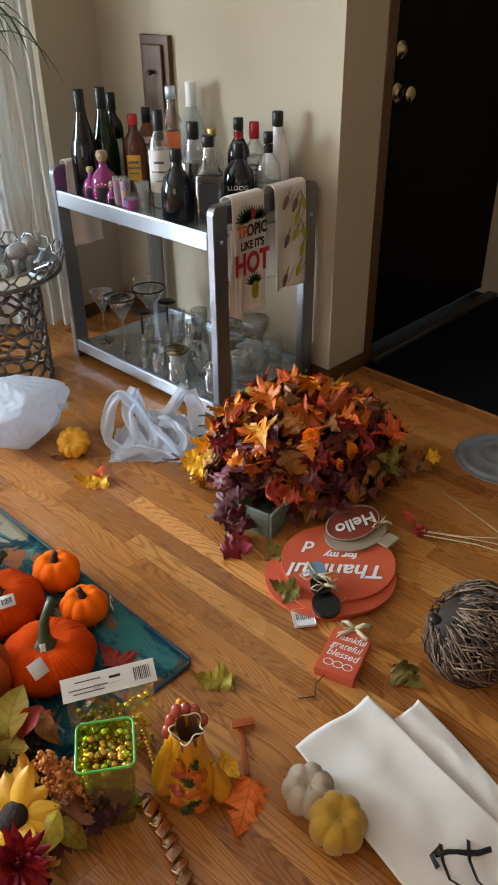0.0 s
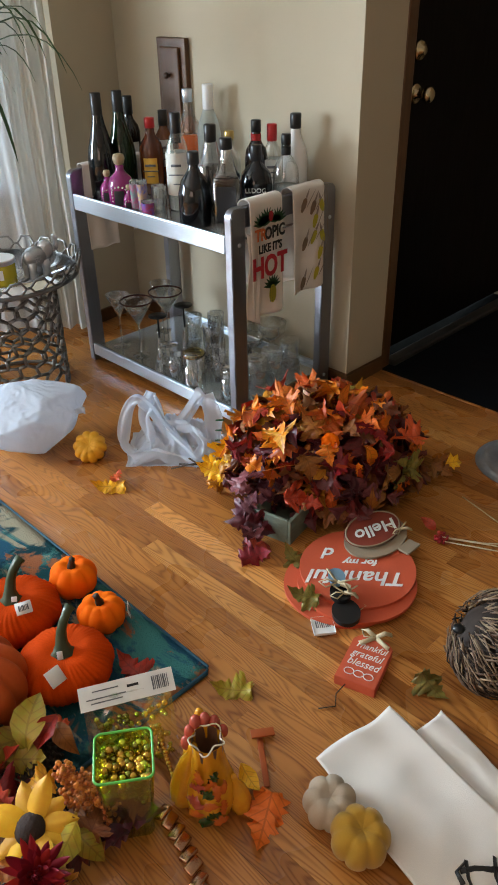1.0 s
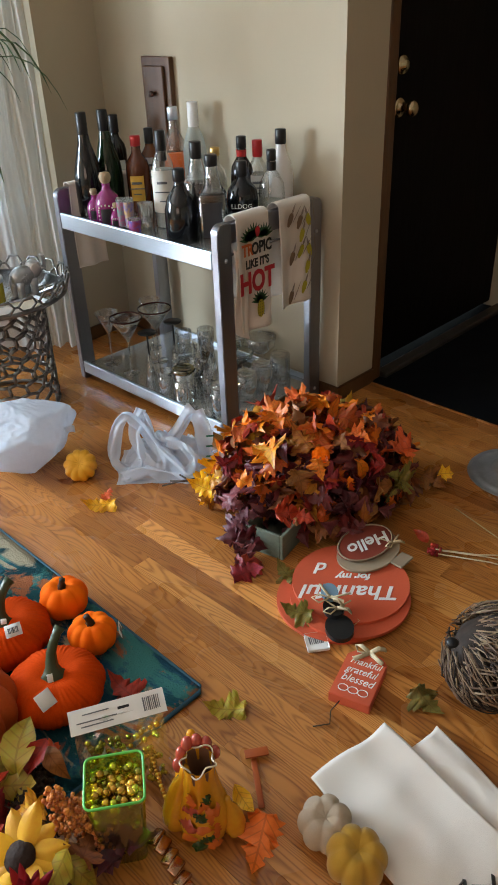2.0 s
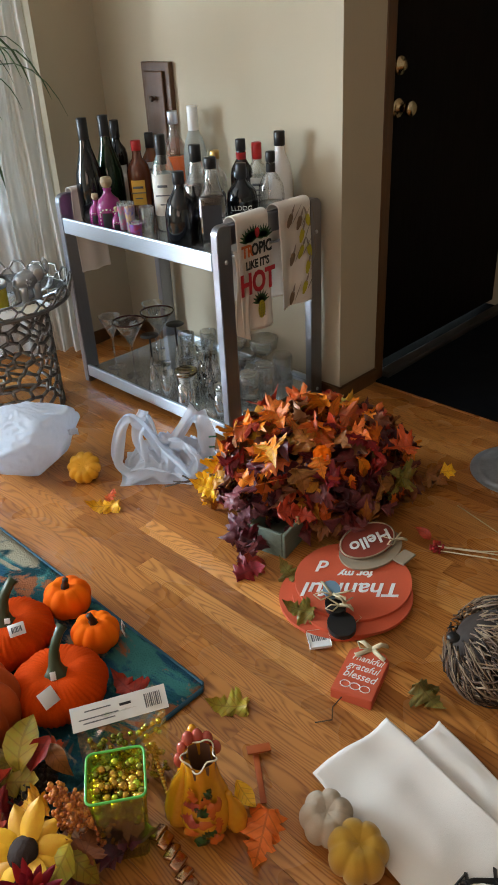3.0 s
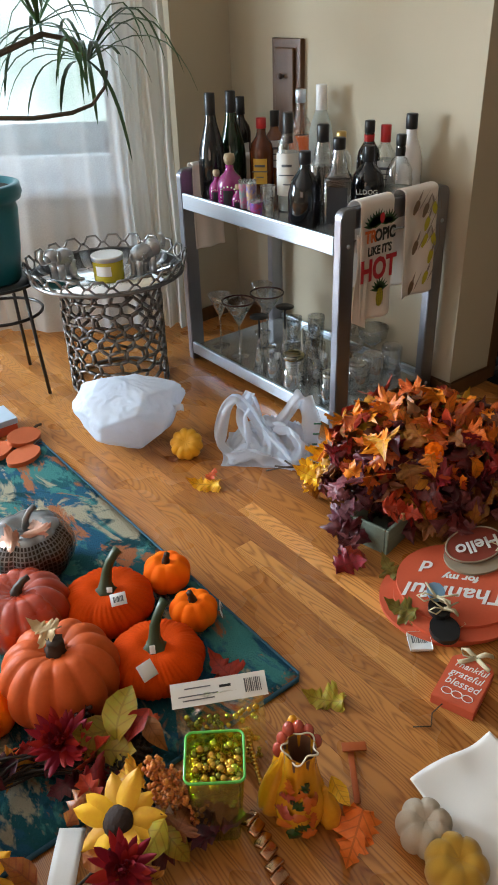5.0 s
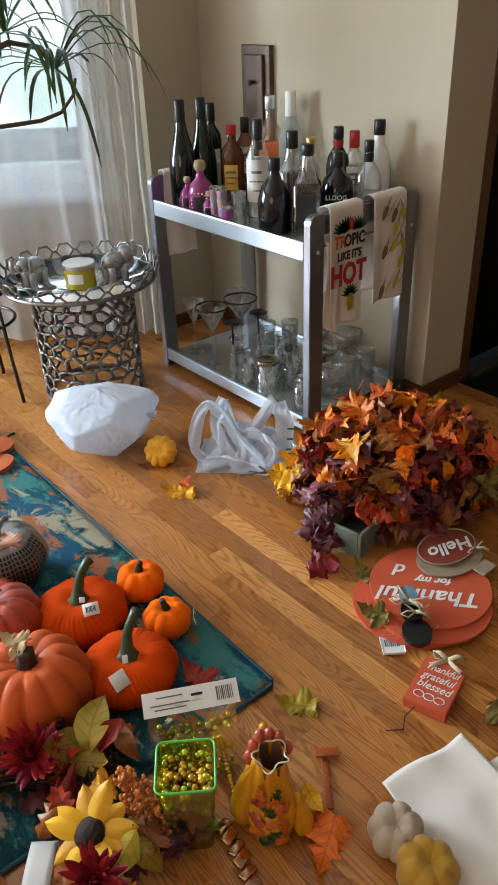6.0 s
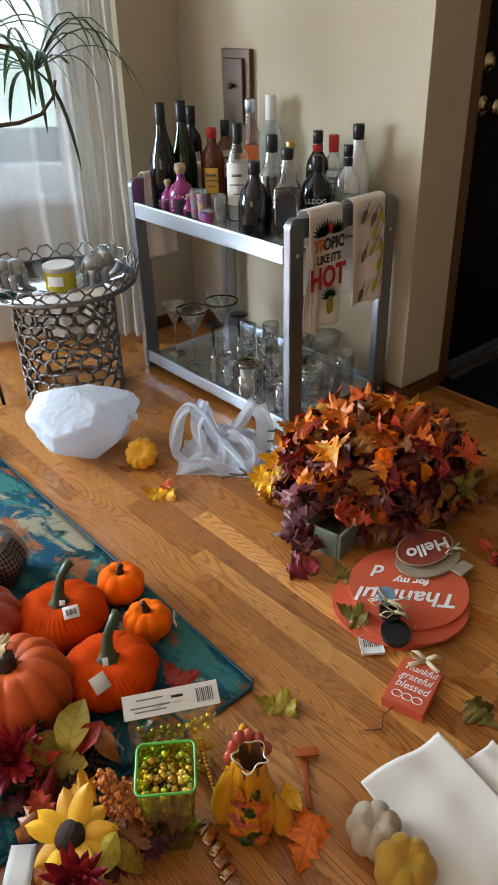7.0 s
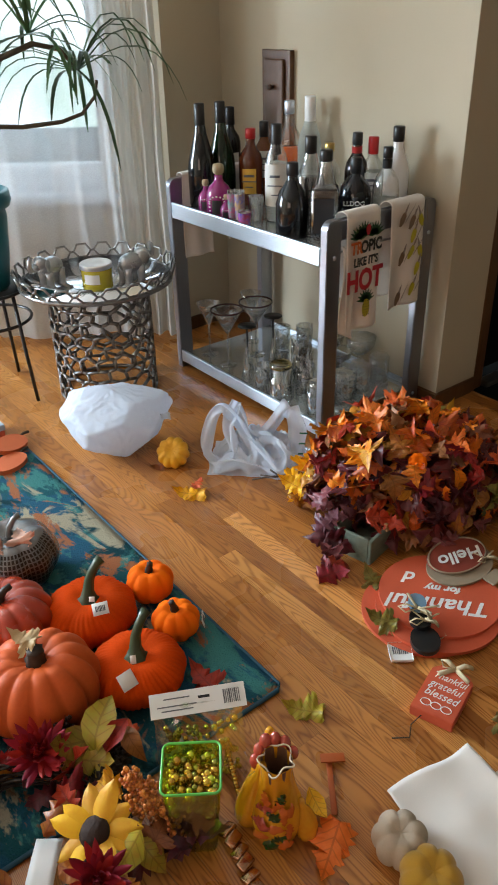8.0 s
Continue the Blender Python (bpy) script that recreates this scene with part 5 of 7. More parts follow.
def loose_leaf(kind, colour, size, x, y, z, spin, label, facing=(0, 0, 1), seed=1):
    ob = leaf_part(None, kind, colour, size, (x, y, z), facing, spin, seed, "artificial_leaf")
    return tagged(ob, label, "leaf", "loose leaves on the floor")


def berry_cluster(parent, at, n, spread, r, material, seed, nm="berries", up=0.7):
    rng = random.Random(seed)
    bm = bmesh.new()
    for _ in range(n):
        d = Vector((rng.gauss(0, 1), rng.gauss(0, 1), rng.gauss(0, 1) * up)).normalized() * spread * rng.random() ** 0.4
        bmesh.ops.create_icosphere(bm, subdivisions=1, radius=r * rng.uniform(.8, 1.2), matrix=Matrix.Translation(d))
    ob = part(nm, bm, material, parent)
    ob.matrix_local = parent.matrix_world.inverted() @ Matrix.Translation(at)
    tagged(ob, kind="stuff")
    return ob


def petals(parent, at, n, length, width, colour, facing, seed, layers=1, cup=0.3, nm="petal"):
    """A flower head of single petals round a centre."""
    rng = random.Random(seed)
    q = Vector(facing).normalized().to_track_quat("Z", "Y").to_matrix().to_4x4()
    base = Matrix.Translation(at) @ q
    me = bpy.data.meshes.new(nm)
    bm = grid(4, 6, lambda u, v: ((u - .5) * 2 * width * max(0.0, math.sin(math.pi * min(1, .12 + v * .88))) ** 0.7, length * (v + .12), cup * length * v * v - 0.5 * width * abs(u - .5)))
    bm.to_mesh(me)
    bm.free()
    me.materials.append(colour)
    for p in me.polygons:
        p.use_smooth = True
    for L in range(layers):
        for i in range(n):
            ob = new(nm, me)
            ob.parent = parent
            ob.matrix_local = parent.matrix_world.inverted() @ base @ pose(0, 0, 0.004 * L, 0, 0, 360 * (i + .5 * L) / n + rng.uniform(-9, 9)) @ pose(0, 0, 0, 8 + 24 * L + rng.uniform(-14, 14), 0, 0) @ Matrix.Scale(rng.uniform(.8, 1.05) * (1 - .17 * L), 4)


PETAL = {n: mat("petal_" + n, c, 0.55, scale=30, fine=160, vary=0.5, island=0.25, other=o, bump=0.2) for n, c, o in (("yellow", (0.86, 0.50, 0.010), (0.80, 0.36, 0.008)), ("red", (0.42, 0.018, 0.016), (0.30, 0.012, 0.012)))}
M["copper_leaf"] = mat("rose_gold_leaf", (0.70, 0.42, 0.33), 0.35, 0.7, vary=0.3)
for at, spin in (((0.815, 2.115, RZ + 0.150), 20), ((0.745, 2.125, RZ + 0.148), 100)):
    ob = leaf_part(Q, "maple", "coral", 0.062, at, (-.3, -.5, .8), spin)
    ob.name = "copper_leaf"
    ob.data = ob.data.copy()
    ob.data.materials[0] = M["copper_leaf"]
M["wood_leaf"] = mat("pale_wood_leaf", (0.60, 0.42, 0.22), 0.6, vary=0.3)
ob = leaf_part(T, "maple", "gold", 0.062, (0.672, 1.745, RZ + 0.190), (-.05, -.1, 1), 60, 1)
ob.name = "wooden_leaf"
ob.data = ob.data.copy()
ob.data.materials[0] = M["wood_leaf"]

# heap of artificial leaf stems over a wooden planter
box1 = thing("planter_box", pose(1.645, 1.700, 0, 0, 0, 12), "grey-green painted wooden planter box", "planter")
M["planter"] = mat("grey_green_wood", (0.17, 0.20, 0.15), 0.7, scale=10, fine=120, stretch=(1, 8, 8), vary=0.5, bump=0.4)
for nm, s, at in (("side", (0.225, 0.010, 0.078), (0, -.055, .039)), ("side", (0.225, 0.010, 0.078), (0, .055, .039)), ("end", (0.010, 0.0995, 0.078), (-.1075, 0, .039)), ("end", (0.010, 0.0995, 0.078), (.1075, 0, .039)), ("bottom", (0.204, 0.0995, 0.008), (0, 0, .004))):
    part(nm, box(*s, at, 0.002, 1), M["planter"], box1, smooth=False)
heap = thing("leaf_bouquet", pose(1.80, 1.72, 0), "heap of autumn leaf stems in burgundy, orange and yellow", "artificial flowers")
rng = random.Random(21)
HC = Vector((1.825, 1.745, 0.070))
E_R, E_F = Vector((0.72, -0.69, 0)), Vector((0.69, 0.72, 0))


def heap_leaf(theta, phi, shrink):
    """A place on the heap: phi round it (0 is right of the view), theta up."""
    a, b, c = 0.262, 0.19, 0.225
    full = max(0.0, math.cos(theta)) ** 0.8
    d = E_R * (a * math.cos(phi) * full) + E_F * (b * math.sin(phi) * full) + Vector((0, 0, c * math.sin(theta)))
    n = E_R * (math.cos(phi) * math.cos(theta) / a) + E_F * (math.sin(phi) * math.cos(theta) / b) + Vector((0, 0, math.sin(theta) / c))
    return HC + d * shrink, n.normalized()


def heap_colour(p):
    """Yellow to the window side, orange on top, plum low and in the middle, olive and red to the door side."""
    s = (p - HC).dot(E_R)
    r = rng.random()
    if s < -0.20 and r < .42:
        return rng.choice(("yellow", "gold", "brown", "red"))
    if p.z > 0.20 and r < .80:
        return rng.choice(("orange", "orange", "orange", "orange", "coral", "gold", "red", "brown", "burgundy"))
    if s > 0.14 and r < .7:
        return rng.choice(("red", "burgundy", "olive", "plum", "brown", "olive", "orange"))
    if p.z < 0.12:
        return rng.choice(("plum", "burgundy", "plum", "brown", "burgundy", "gold", "red"))
    return rng.choice(("burgundy", "burgundy", "red", "red", "brown", "orange", "orange", "coral", "gold", "plum"))


for i in range(290):
    phi = 2.399963 * i + rng.uniform(-.2, .2)
    th = math.asin(min(.99, max(-.22, -.22 + 1.21 * (i + .5) / 290)))
    p, n = heap_leaf(th, phi, rng.uniform(.80, 1.14))
    p.z = max(p.z, 0.03 + rng.random() * .02)
    tilt = n + Vector((rng.gauss(0, .55), rng.gauss(0, .55), rng.gauss(.1, .5)))
    leaf_part(heap, rng.choice(("maple", "maple", "maple", "maple", "oak", "oval")), heap_colour(p), rng.uniform(.055, .092), p, tilt, rng.uniform(0, 360), i)
mass = {}
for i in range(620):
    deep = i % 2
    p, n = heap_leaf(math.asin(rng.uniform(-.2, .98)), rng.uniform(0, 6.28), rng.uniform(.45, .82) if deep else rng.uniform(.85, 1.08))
    p.z = max(p.z, 0.03)
    one = leaf_bm((MAPLE, OAKL)[i % 3 == 0], rng.uniform(.035, .070), rng.uniform(-1.2, .5), rng.uniform(-.6, .6), i)
    m = Matrix.Translation(p - Vector((1.80, 1.72, 0))) @ (n + Vector((rng.gauss(0, .7), rng.gauss(0, .7), rng.gauss(0, .6)))).normalized().to_track_quat("Z", "Y").to_matrix().to_4x4() @ pose(0, 0, 0, 0, 0, rng.uniform(0, 360))
    bmesh.ops.transform(one, matrix=m, verts=one.verts[:])
    tmp = bpy.data.meshes.new("tmp")
    one.to_mesh(tmp)
    one.free()
    # deep leaves all dark plum: shade inside the heap put into their colour
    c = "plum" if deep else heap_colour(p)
    if c not in mass:
        mass[c] = bmesh.new()
    mass[c].from_mesh(tmp)
    bpy.data.meshes.remove(tmp)
for c, bm in mass.items():
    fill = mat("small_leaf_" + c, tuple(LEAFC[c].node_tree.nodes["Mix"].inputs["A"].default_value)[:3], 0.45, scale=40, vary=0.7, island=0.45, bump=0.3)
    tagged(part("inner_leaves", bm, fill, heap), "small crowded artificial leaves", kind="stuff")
# trailing sprigs: towards the planter's near end, and out to the door side
for k, (x, y, z, c) in enumerate(((1.53, 1.78, .12, "plum"), (1.51, 1.75, .08, "plum"), (1.485, 1.72, .06, "burgundy"), (1.465, 1.69, .04, "plum"), (1.445, 1.665, .03, "red"), (1.425, 1.640, .025, "red"), (1.455, 1.66, .03, "red"), (1.50, 1.70, .05, "burgundy"), (1.54, 1.74, .10, "plum"),
                                  (1.58, 1.955, .07, "yellow"), (1.60, 1.93, .10, "yellow"), (1.63, 1.95, .13, "yellow"), (1.565, 1.935, .04, "gold"), (2.02, 1.60, .05, "orange"), (2.06, 1.545, .04, "burgundy"), (2.10, 1.51, .035, "brown"), (2.125, 1.50, .045, "yellow"), (2.00, 1.53, .06, "brown"),
                                  (1.70, 1.56, .05, "brown"), (1.73, 1.54, .04, "burgundy"), (1.76, 1.52, .04, "plum"), (1.66, 1.59, .06, "brown"), (1.69, 1.60, .10, "coral"), (1.60, 1.66, .11, "coral"), (1.63, 1.62, .10, "coral"), (2.05, 1.74, .20, "orange"), (2.08, 1.71, .19, "orange"), (2.09, 1.72, .17, "yellow"), (2.04, 1.82, .21, "lime"), (2.00, 1.86, .19, "green"))):
    leaf_part(heap, "maple" if k % 4 else "oak", c, rng.uniform(.06, .085), (x, y, z), (-.5 + rng.gauss(0, .35), -.5 + rng.gauss(0, .35), .7), rng.uniform(0, 360), k)
for x, y, z, r in ((1.735, 1.65, .225, .026), (1.90, 1.69, .235, .024)):
    k = part("small_pumpkin", pumpkin_mesh(r, r * 1.6, 8, 0.12, 3), P["bright"], heap, "tiny orange pumpkin among the leaves")
    k.matrix_local = heap.matrix_world.inverted() @ pose(x, y, z, 30, -20, 0)
M["tanberry"] = mat("tan_seed", (0.46, 0.24, 0.09), 0.5, vary=0.4)
berry_cluster(heap, (1.645, 1.80, .17), 40, .018, .0045, M["tanberry"], 3, "seed_spray", 2.2)
berry_cluster(heap, (1.62, 1.63, .085), 30, .012, .004, M["tanberry"], 4, "seed_spray", 2.6)
petals(heap, (1.60, 1.99, .075), 10, .028, .008, PETAL["yellow"], (-.6, -.3, .6), 5)
petals(heap, (1.95, 1.80, .265), 14, .030, .007, PETAL["red"], (-.4, -.5, .7), 6, layers=2)
petals(heap, (2.00, 1.62, .17), 14, .030, .007, PETAL["red"], (-.4, -.6, .6), 7, layers=2)
for dx in (0, .012, .026):
    part("wire_stem", tube([Vector((1.60 + dx, 2.01 - dx, .07)) - Vector((1.80, 1.72, 0)), Vector((1.575 + dx, 2.07 - dx, .045)) - Vector((1.80, 1.72, 0)), Vector((1.55 + 2 * dx, 2.12 - dx, .02 + dx)) - Vector((1.80, 1.72, 0))], .0028, 6), P["brownstem"], heap)
for a in (("maple", "yellow", .095, 1.372, 2.185, .014, 80, "yellow and orange artificial leaf on the floor"), ("oak", "coral", .055, 1.405, 2.205, .028, 140, "small orange artificial leaf on another leaf"), ("maple", "lime", .085, 1.098, 1.368, .010, 70, "green maple leaf on the floor by the rug"),
          ("maple", "red", .085, 0.975, 1.560, .020, 35, "dark red maple leaf on the rug"), ("maple", "coral", .100, 0.935, 1.122, .014, 150, "orange three-lobed leaf on the floor"), ("maple", "olive", .07, 1.500, 1.560, .016, 20, "green leaf beside the round signs"), ("maple", "olive", .075, 1.405, 1.435, .030, 60, "green leaf on the round signs"),
          ("maple", "olive", .075, 1.395, 1.075, .016, 200, "olive leaf under the twig ball"), ("oval", "yellow", .06, 0.962, 1.198, .030, 200, "yellow leaf by the gourd vase"), ("oval", "brown", .05, 1.465, 2.40, .008, 300, "brown dry leaf by the small pumpkin"), ("oval", "brown", .05, 1.385, 2.385, .008, 100, "brown dry leaf by the small pumpkin"),
          ("maple", "burgundy", .10, 0.752, 1.285, .060, 250, "dark burgundy leaf against the green cup")):
    loose_leaf(*a, facing=(-.15, -.25, 1))


# ---- white shopping bags ----
def crumple(nu, nv, f):
    """A closed film bag from a sphere-like map f(direction) -> place."""
    bm = bmesh.new()
    bmesh.ops.create_uvsphere(bm, u_segments=nu, v_segments=nv, radius=1)
    for v in bm.verts:
        v.co = f(v.co.normalized())
    return bm


def bag_shape(sx, sy, sz, seed, narrow=0.55):
    """Flat crumpled facets of film pulled over a load, narrower at the foot."""
    off = Vector((seed * 3.7, seed * 1.3, seed * 5.1))
    rng = random.Random(seed)
    planes = []
    for i in range(18):
        z = 1 - 2 * (i + .5) / 18
        a = 2.399963 * i + rng.uniform(-.5, .5)
        planes.append((Vector((math.sqrt(1 - z * z) * math.cos(a), math.sqrt(1 - z * z) * math.sin(a), z)), rng.uniform(.86, 1.06)))

    def f(d):
        near = sorted(h / max(d.dot(n), .05) for n, h in planes)
        r = min(near[0] - 0.015 * math.exp(-(near[1] - near[0]) * 22), 1.24)
        r += 0.06 * (.3 - abs(noise.noise(d * 1.7 + off))) + 0.050 * (.35 - abs(noise.noise(Vector((d.x * 7, d.y * 7, d.z * 2.2)) + off))) + 0.018 * (.4 - abs(noise.noise(d * 13 + off)))
        z = max((d.z * r + 1) / 2, 0.0)
        k = narrow + (1 - narrow) * min(1.0, z * 1.55) ** 0.8
        return Vector((d.x * r * sx * k, d.y * r * sy * k - 0.03 * (1 - z), max(z * sz, 0.002 + 0.002 * abs(d.x))))
    return f


bag1 = thing("plastic_bag", pose(1.350, 2.590, 0, 0, 0, -44), "filled white plastic shopping bag lying on the floor", "bag", "white plastic bags")
part("film", crumple(150, 96, bag_shape(0.178, 0.135, 0.215, 8, 0.52)), M["bagfilm"], bag1)
M["bagfill"] = mat("bag_contents", (0.62, 0.63, 0.66), 0.8, vary=0.3)
part("contents", crumple(32, 20, lambda d: Vector((d.x * .085, d.y * .06 - .01, max(d.z * .075 + .085, .006)))), M["bagfill"], bag1, "pale things inside the bag")
part("tied_ear", grid(10, 14, lambda u, v: (0.135 + .055 * v, -.03 + .03 * (u - .5) * (1 - .9 * v) + .006 * math.sin(9 * v), .150 + .012 * math.sin(5 * u + 3 * v) - .012 * v)), M["bagfilm"], bag1)
part("tied_ear", grid(10, 14, lambda u, v: (-0.075 + .07 * (u - .5) * (1 - .6 * v), .0 + .02 * v, .180 + .034 * v + .008 * math.sin(9 * u))), M["bagfilm"], bag1)
bag2 = thing("plastic_bag", pose(1.650, 2.232, 0, 0, 0, -44) @ Matrix.Scale(1.06, 4), "empty crumpled white plastic bag with its handles up", "bag", "white plastic bags")


def ribbon(pts, width, seed, steps=10, across=8):
    """A creased band of film along a bent line."""
    pts = [Vector(p) for p in pts]
    line = []
    for i in range(len(pts) - 1):
        p0, p1, p2, p3 = pts[max(i - 1, 0)], pts[i], pts[i + 1], pts[min(i + 2, len(pts) - 1)]
        for k in range(steps):
            t = k / steps
            line.append(0.5 * (2 * p1 + (p2 - p0) * t + (2 * p0 - 5 * p1 + 4 * p2 - p3) * t * t + (3 * p1 - p0 - 3 * p2 + p3) * t ** 3))
    line.append(pts[-1])
    n = len(line) - 1

    def f(u, v):
        k = min(int(round(v * n)), n)
        t = (line[min(k + 1, n)] - line[max(k - 1, 0)]).normalized()
        side = t.cross(Vector((0.25, 0.9, 0.35))).normalized()
        up = t.cross(side)
        w = width * (0.75 + 0.35 * noise.noise(Vector((v * 4, seed, 0))))
        p = line[k] + side * (u - .5) * w + up * (0.012 * math.sin(7 * u + 5 * v + seed) + 0.014 * noise.noise(Vector((u * 3, v * 5, seed))))
        p.z = max(p.z, 0.003)
        return p
    return grid(across, n, f)


def mound(u, v):
    """The slack body of the bag, heaped up and creased along its length."""
    x, y = (u - .5) * .27, (v - .5) * .20
    rise = max(0.0, 1 - (2 * u - 1.12) ** 2) ** .6 * max(0.0, 1 - (2 * v - 1.1) ** 2) ** .6
    crease = .5 - abs(noise.noise(Vector((u * 5 + v * 3, v * 3 - u, 4.2))))
    fine = .5 - abs(noise.noise(Vector((u * 13, v * 9, 1.7))))
    return (x * (1 - .15 * rise) + .010 * noise.noise(Vector((u * 4, v * 4, 7))), y + .010 * noise.noise(Vector((u * 5, v * 5, 2))), .003 + rise * (.055 + .085 * crease + .022 * fine))


part("slack_film", grid(80, 60, mound), M["bagfilm"], bag2)
for nm, pts, w in (("handle", [(-.10, -.06, .01), (-.145, -.04, .05), (-.135, .0, .12), (-.10, .02, .165), (-.06, .01, .14), (-.01, -.03, .09), (.05, -.08, .05), (.09, -.115, .01)], .050),
                   ("handle", [(-.10, -.085, .008), (-.06, -.05, .05), (-.075, .0, .12), (-.055, .04, .18)], .055),
                   ("handle", [(-.055, .03, .165), (-.02, -.01, .11), (.03, -.01, .10), (.085, .02, .16), (.105, .03, .175)], .060),
                   ("side_film", [(.105, .03, .170), (.125, .0, .11), (.14, -.03, .05), (.13, -.08, .008)], .085),
                   ("side_film", [(.02, -.03, .10), (.07, -.05, .10), (.10, -.08, .06), (.07, -.12, .01)], .055),
                   ("side_film", [(-.11, -.08, .01), (-.04, -.09, .035), (.03, -.10, .03), (.10, -.125, .008)], .070)):
    part(nm, ribbon(pts, w, len(pts) * 1.7 + w * 90 + pts[0][0] * 20), M["bagfilm"], bag2)
M["bagprint"] = mat("bag_green_print", (0.05, 0.22, 0.14), 0.5)
for i in range(3):
    k = part("print_mark", box(.026 - .005 * i, .001, .005, (0, 0, 0)), M["bagprint"], bag2, "faint green print")
    k.matrix_local = pose(.150 - .004 * i, -.030 - .012 * i, .115 - .028 * i, -20, 10, 20)

# ---- wooden signs ----
M["coral"] = mat("coral_paint", (0.62, 0.105, 0.045), 0.55, scale=8, fine=150, vary=0.25, bump=0.15)
M["beige"] = mat("taupe_board", (0.32, 0.25, 0.17), 0.7, vary=0.3)
M["rust"] = mat("rust_paint", (0.26, 0.045, 0.025), 0.6, vary=0.4)
M["raffia"] = mat("raffia", (0.62, 0.52, 0.33), 0.8, vary=0.3)


def disc(r, z, t, squash=1.0, n=56, lobes=0):
    out = [(r * (1 + .05 * abs(math.sin(lobes * math.pi * i / n)) * (lobes > 0)) * math.cos(2 * math.pi * i / n), r * squash * math.sin(2 * math.pi * i / n)) for i in range(n)]
    bm = slab(out, z, z + t)
    bmesh.ops.bevel(bm, geom=[e for e in bm.edges if abs(e.verts[0].co.z - e.verts[1].co.z) < 1e-6], offset=.0012, segments=1, affect="EDGES")
    return bm


for k, (x, y, r) in enumerate(((1.522, 1.415, .150), (1.548, 1.393, .150), (1.580, 1.416, .148))):
    s = thing("round_sign", pose(x, y, .0005 + .0085 * k), "round coral painted wooden sign stacked on the floor" if k < 2 else "round coral wooden sign with white script lettering", "sign", "stacked round signs")
    part("board", disc(r, 0, .008), M["coral"], s, smooth=False)
    if k == 2:
        for body, size, u, v, sh in (("Thankful", .070, .000, .040, .3), ("for my", .032, -.010, -.018, .3), ("d", .060, .070, -.050, .3)):
            m = pose(0, 0, 0, 0, 0, 130) @ pose(u, v, .0088)
            letters("lettering", body, size, m, M["paper"], s, depth=.0004, shear=sh, bold=.0012, label="white script lettering")
he = thing("hello_sign", pose(1.704, 1.452, .028) @ Matrix.Scale(1.14, 4), "rust red and taupe wooden hello sign with bow", "sign")
part("backing", disc(.088, 0, .005, .72), M["beige"], he, smooth=False)
part("stem_tab", box(.05, .032, .005, (.022, -.078, .0025), .002), M["beige"], he, smooth=False)
part("face", disc(.078, 0, .005, .68), M["rust"], he, "rust red oval face", smooth=False).matrix_local = pose(.012, .018, .0055, 0, 0, -8)
part("face_rim", tube([(.012 + .078 * math.cos(2 * math.pi * i / 40), .018 + .053 * math.sin(2 * math.pi * i / 40), .011) for i in range(40)], .0022, 6, closed=True), M["beige"], he)
letters("lettering", "Hello", .052, pose(.018, .010, .0125, 0, 0, 163), M["paper"], he, depth=.0004, shear=.35, bold=.001, label="white script lettering")


def bow(parent, at, k, turn, material):
    for i, (a, ln) in enumerate(((25, .030), (155, .030), (-40, .034), (-140, .034))):
        r = radians(a)
        pts = [(0, 0, .003), (ln * .6 * math.cos(r), ln * .6 * math.sin(r), .010 if i < 2 else .003), (ln * math.cos(r), ln * math.sin(r), .004)]
        if i < 2:
            pts += [(ln * .7 * math.cos(r + .45), ln * .7 * math.sin(r + .45), .001), (0, 0, .003)]
        ob = part("bow_loop" if i < 2 else "bow_tail", tube(pts, .0042, 6, flat=.35), material, parent)
        ob.matrix_local = pose(*at, 0, 0, turn) @ Matrix.Scale(k, 4)


bow(he, (.055, -.030, .008), .9, 150, M["raffia"])
fig = thing("wooden_ornament", pose(1.425, 1.330, .026, 0, 0, 48), "black wooden ornament with blue top and raffia bow", "ornament")
M["bluewood"] = mat("dusty_blue_paint", (0.16, 0.27, 0.36), 0.6, vary=0.3)
part("body", disc(.042, 0, .012, .8), M["black"], fig, smooth=False)
k = part("head", disc(.032, 0, .012, .8), M["black"], fig, smooth=False)
k.matrix_local = pose(.055, .005, .012)
k = part("hat", disc(.030, 0, .008, .7, lobes=4), M["bluewood"], fig, "dusty blue top", smooth=False)
k.matrix_local = pose(.098, .008, .026)
bow(fig, (.075, .010, .030), 1.5, 60, M["raffia"])
bow(fig, (.045, -.002, .024), 1.2, 80, M["raffia"])
tg = thing("price_tag", pose(1.376, 1.358, .003, 0, 0, -38), "white price tag with barcode on the floor", "tag")
part("card", box(.052, .056, .0014, (0, 0, .003), .004, 2), M["paper"], tg, smooth=False)
for i in range(8):
    part("barcode_bar", box(.0018 if i % 3 else .0032, .022, .0006, (-.016 + .0045 * i, .004, .0042)), M["ink"], tg, smooth=False)
part("string", tube([(.024, .02, .004), (.05, .03, .012), (.085, .015, .02), (.11, .03, .022), (.10, .06, .02)], .0012, 5), M["raffia"], tg)
bl = thing("sign_block", pose(1.347, 1.212, 0, 0, 0, -72), "coral painted block with white script and raffia bow", "sign")
bm = slab([(-.046, -.072), (.046, -.072), (.046, .052), (.030, .070), (-.030, .070), (-.046, .052)], 0, .026)
bmesh.ops.bevel(bm, geom=bm.edges[:], offset=.0016, segments=2, affect="EDGES")
part("block", bm, M["coral"], bl, smooth=False)
for body, size, v in (("Thankful", .026, .036), ("grateful", .028, .010), ("blessed", .030, -.016)):
    letters("lettering", body, size, pose(0, v, .0264), M["paper"], bl, depth=.0004, shear=.25, squeeze=.82, label="white script lettering")
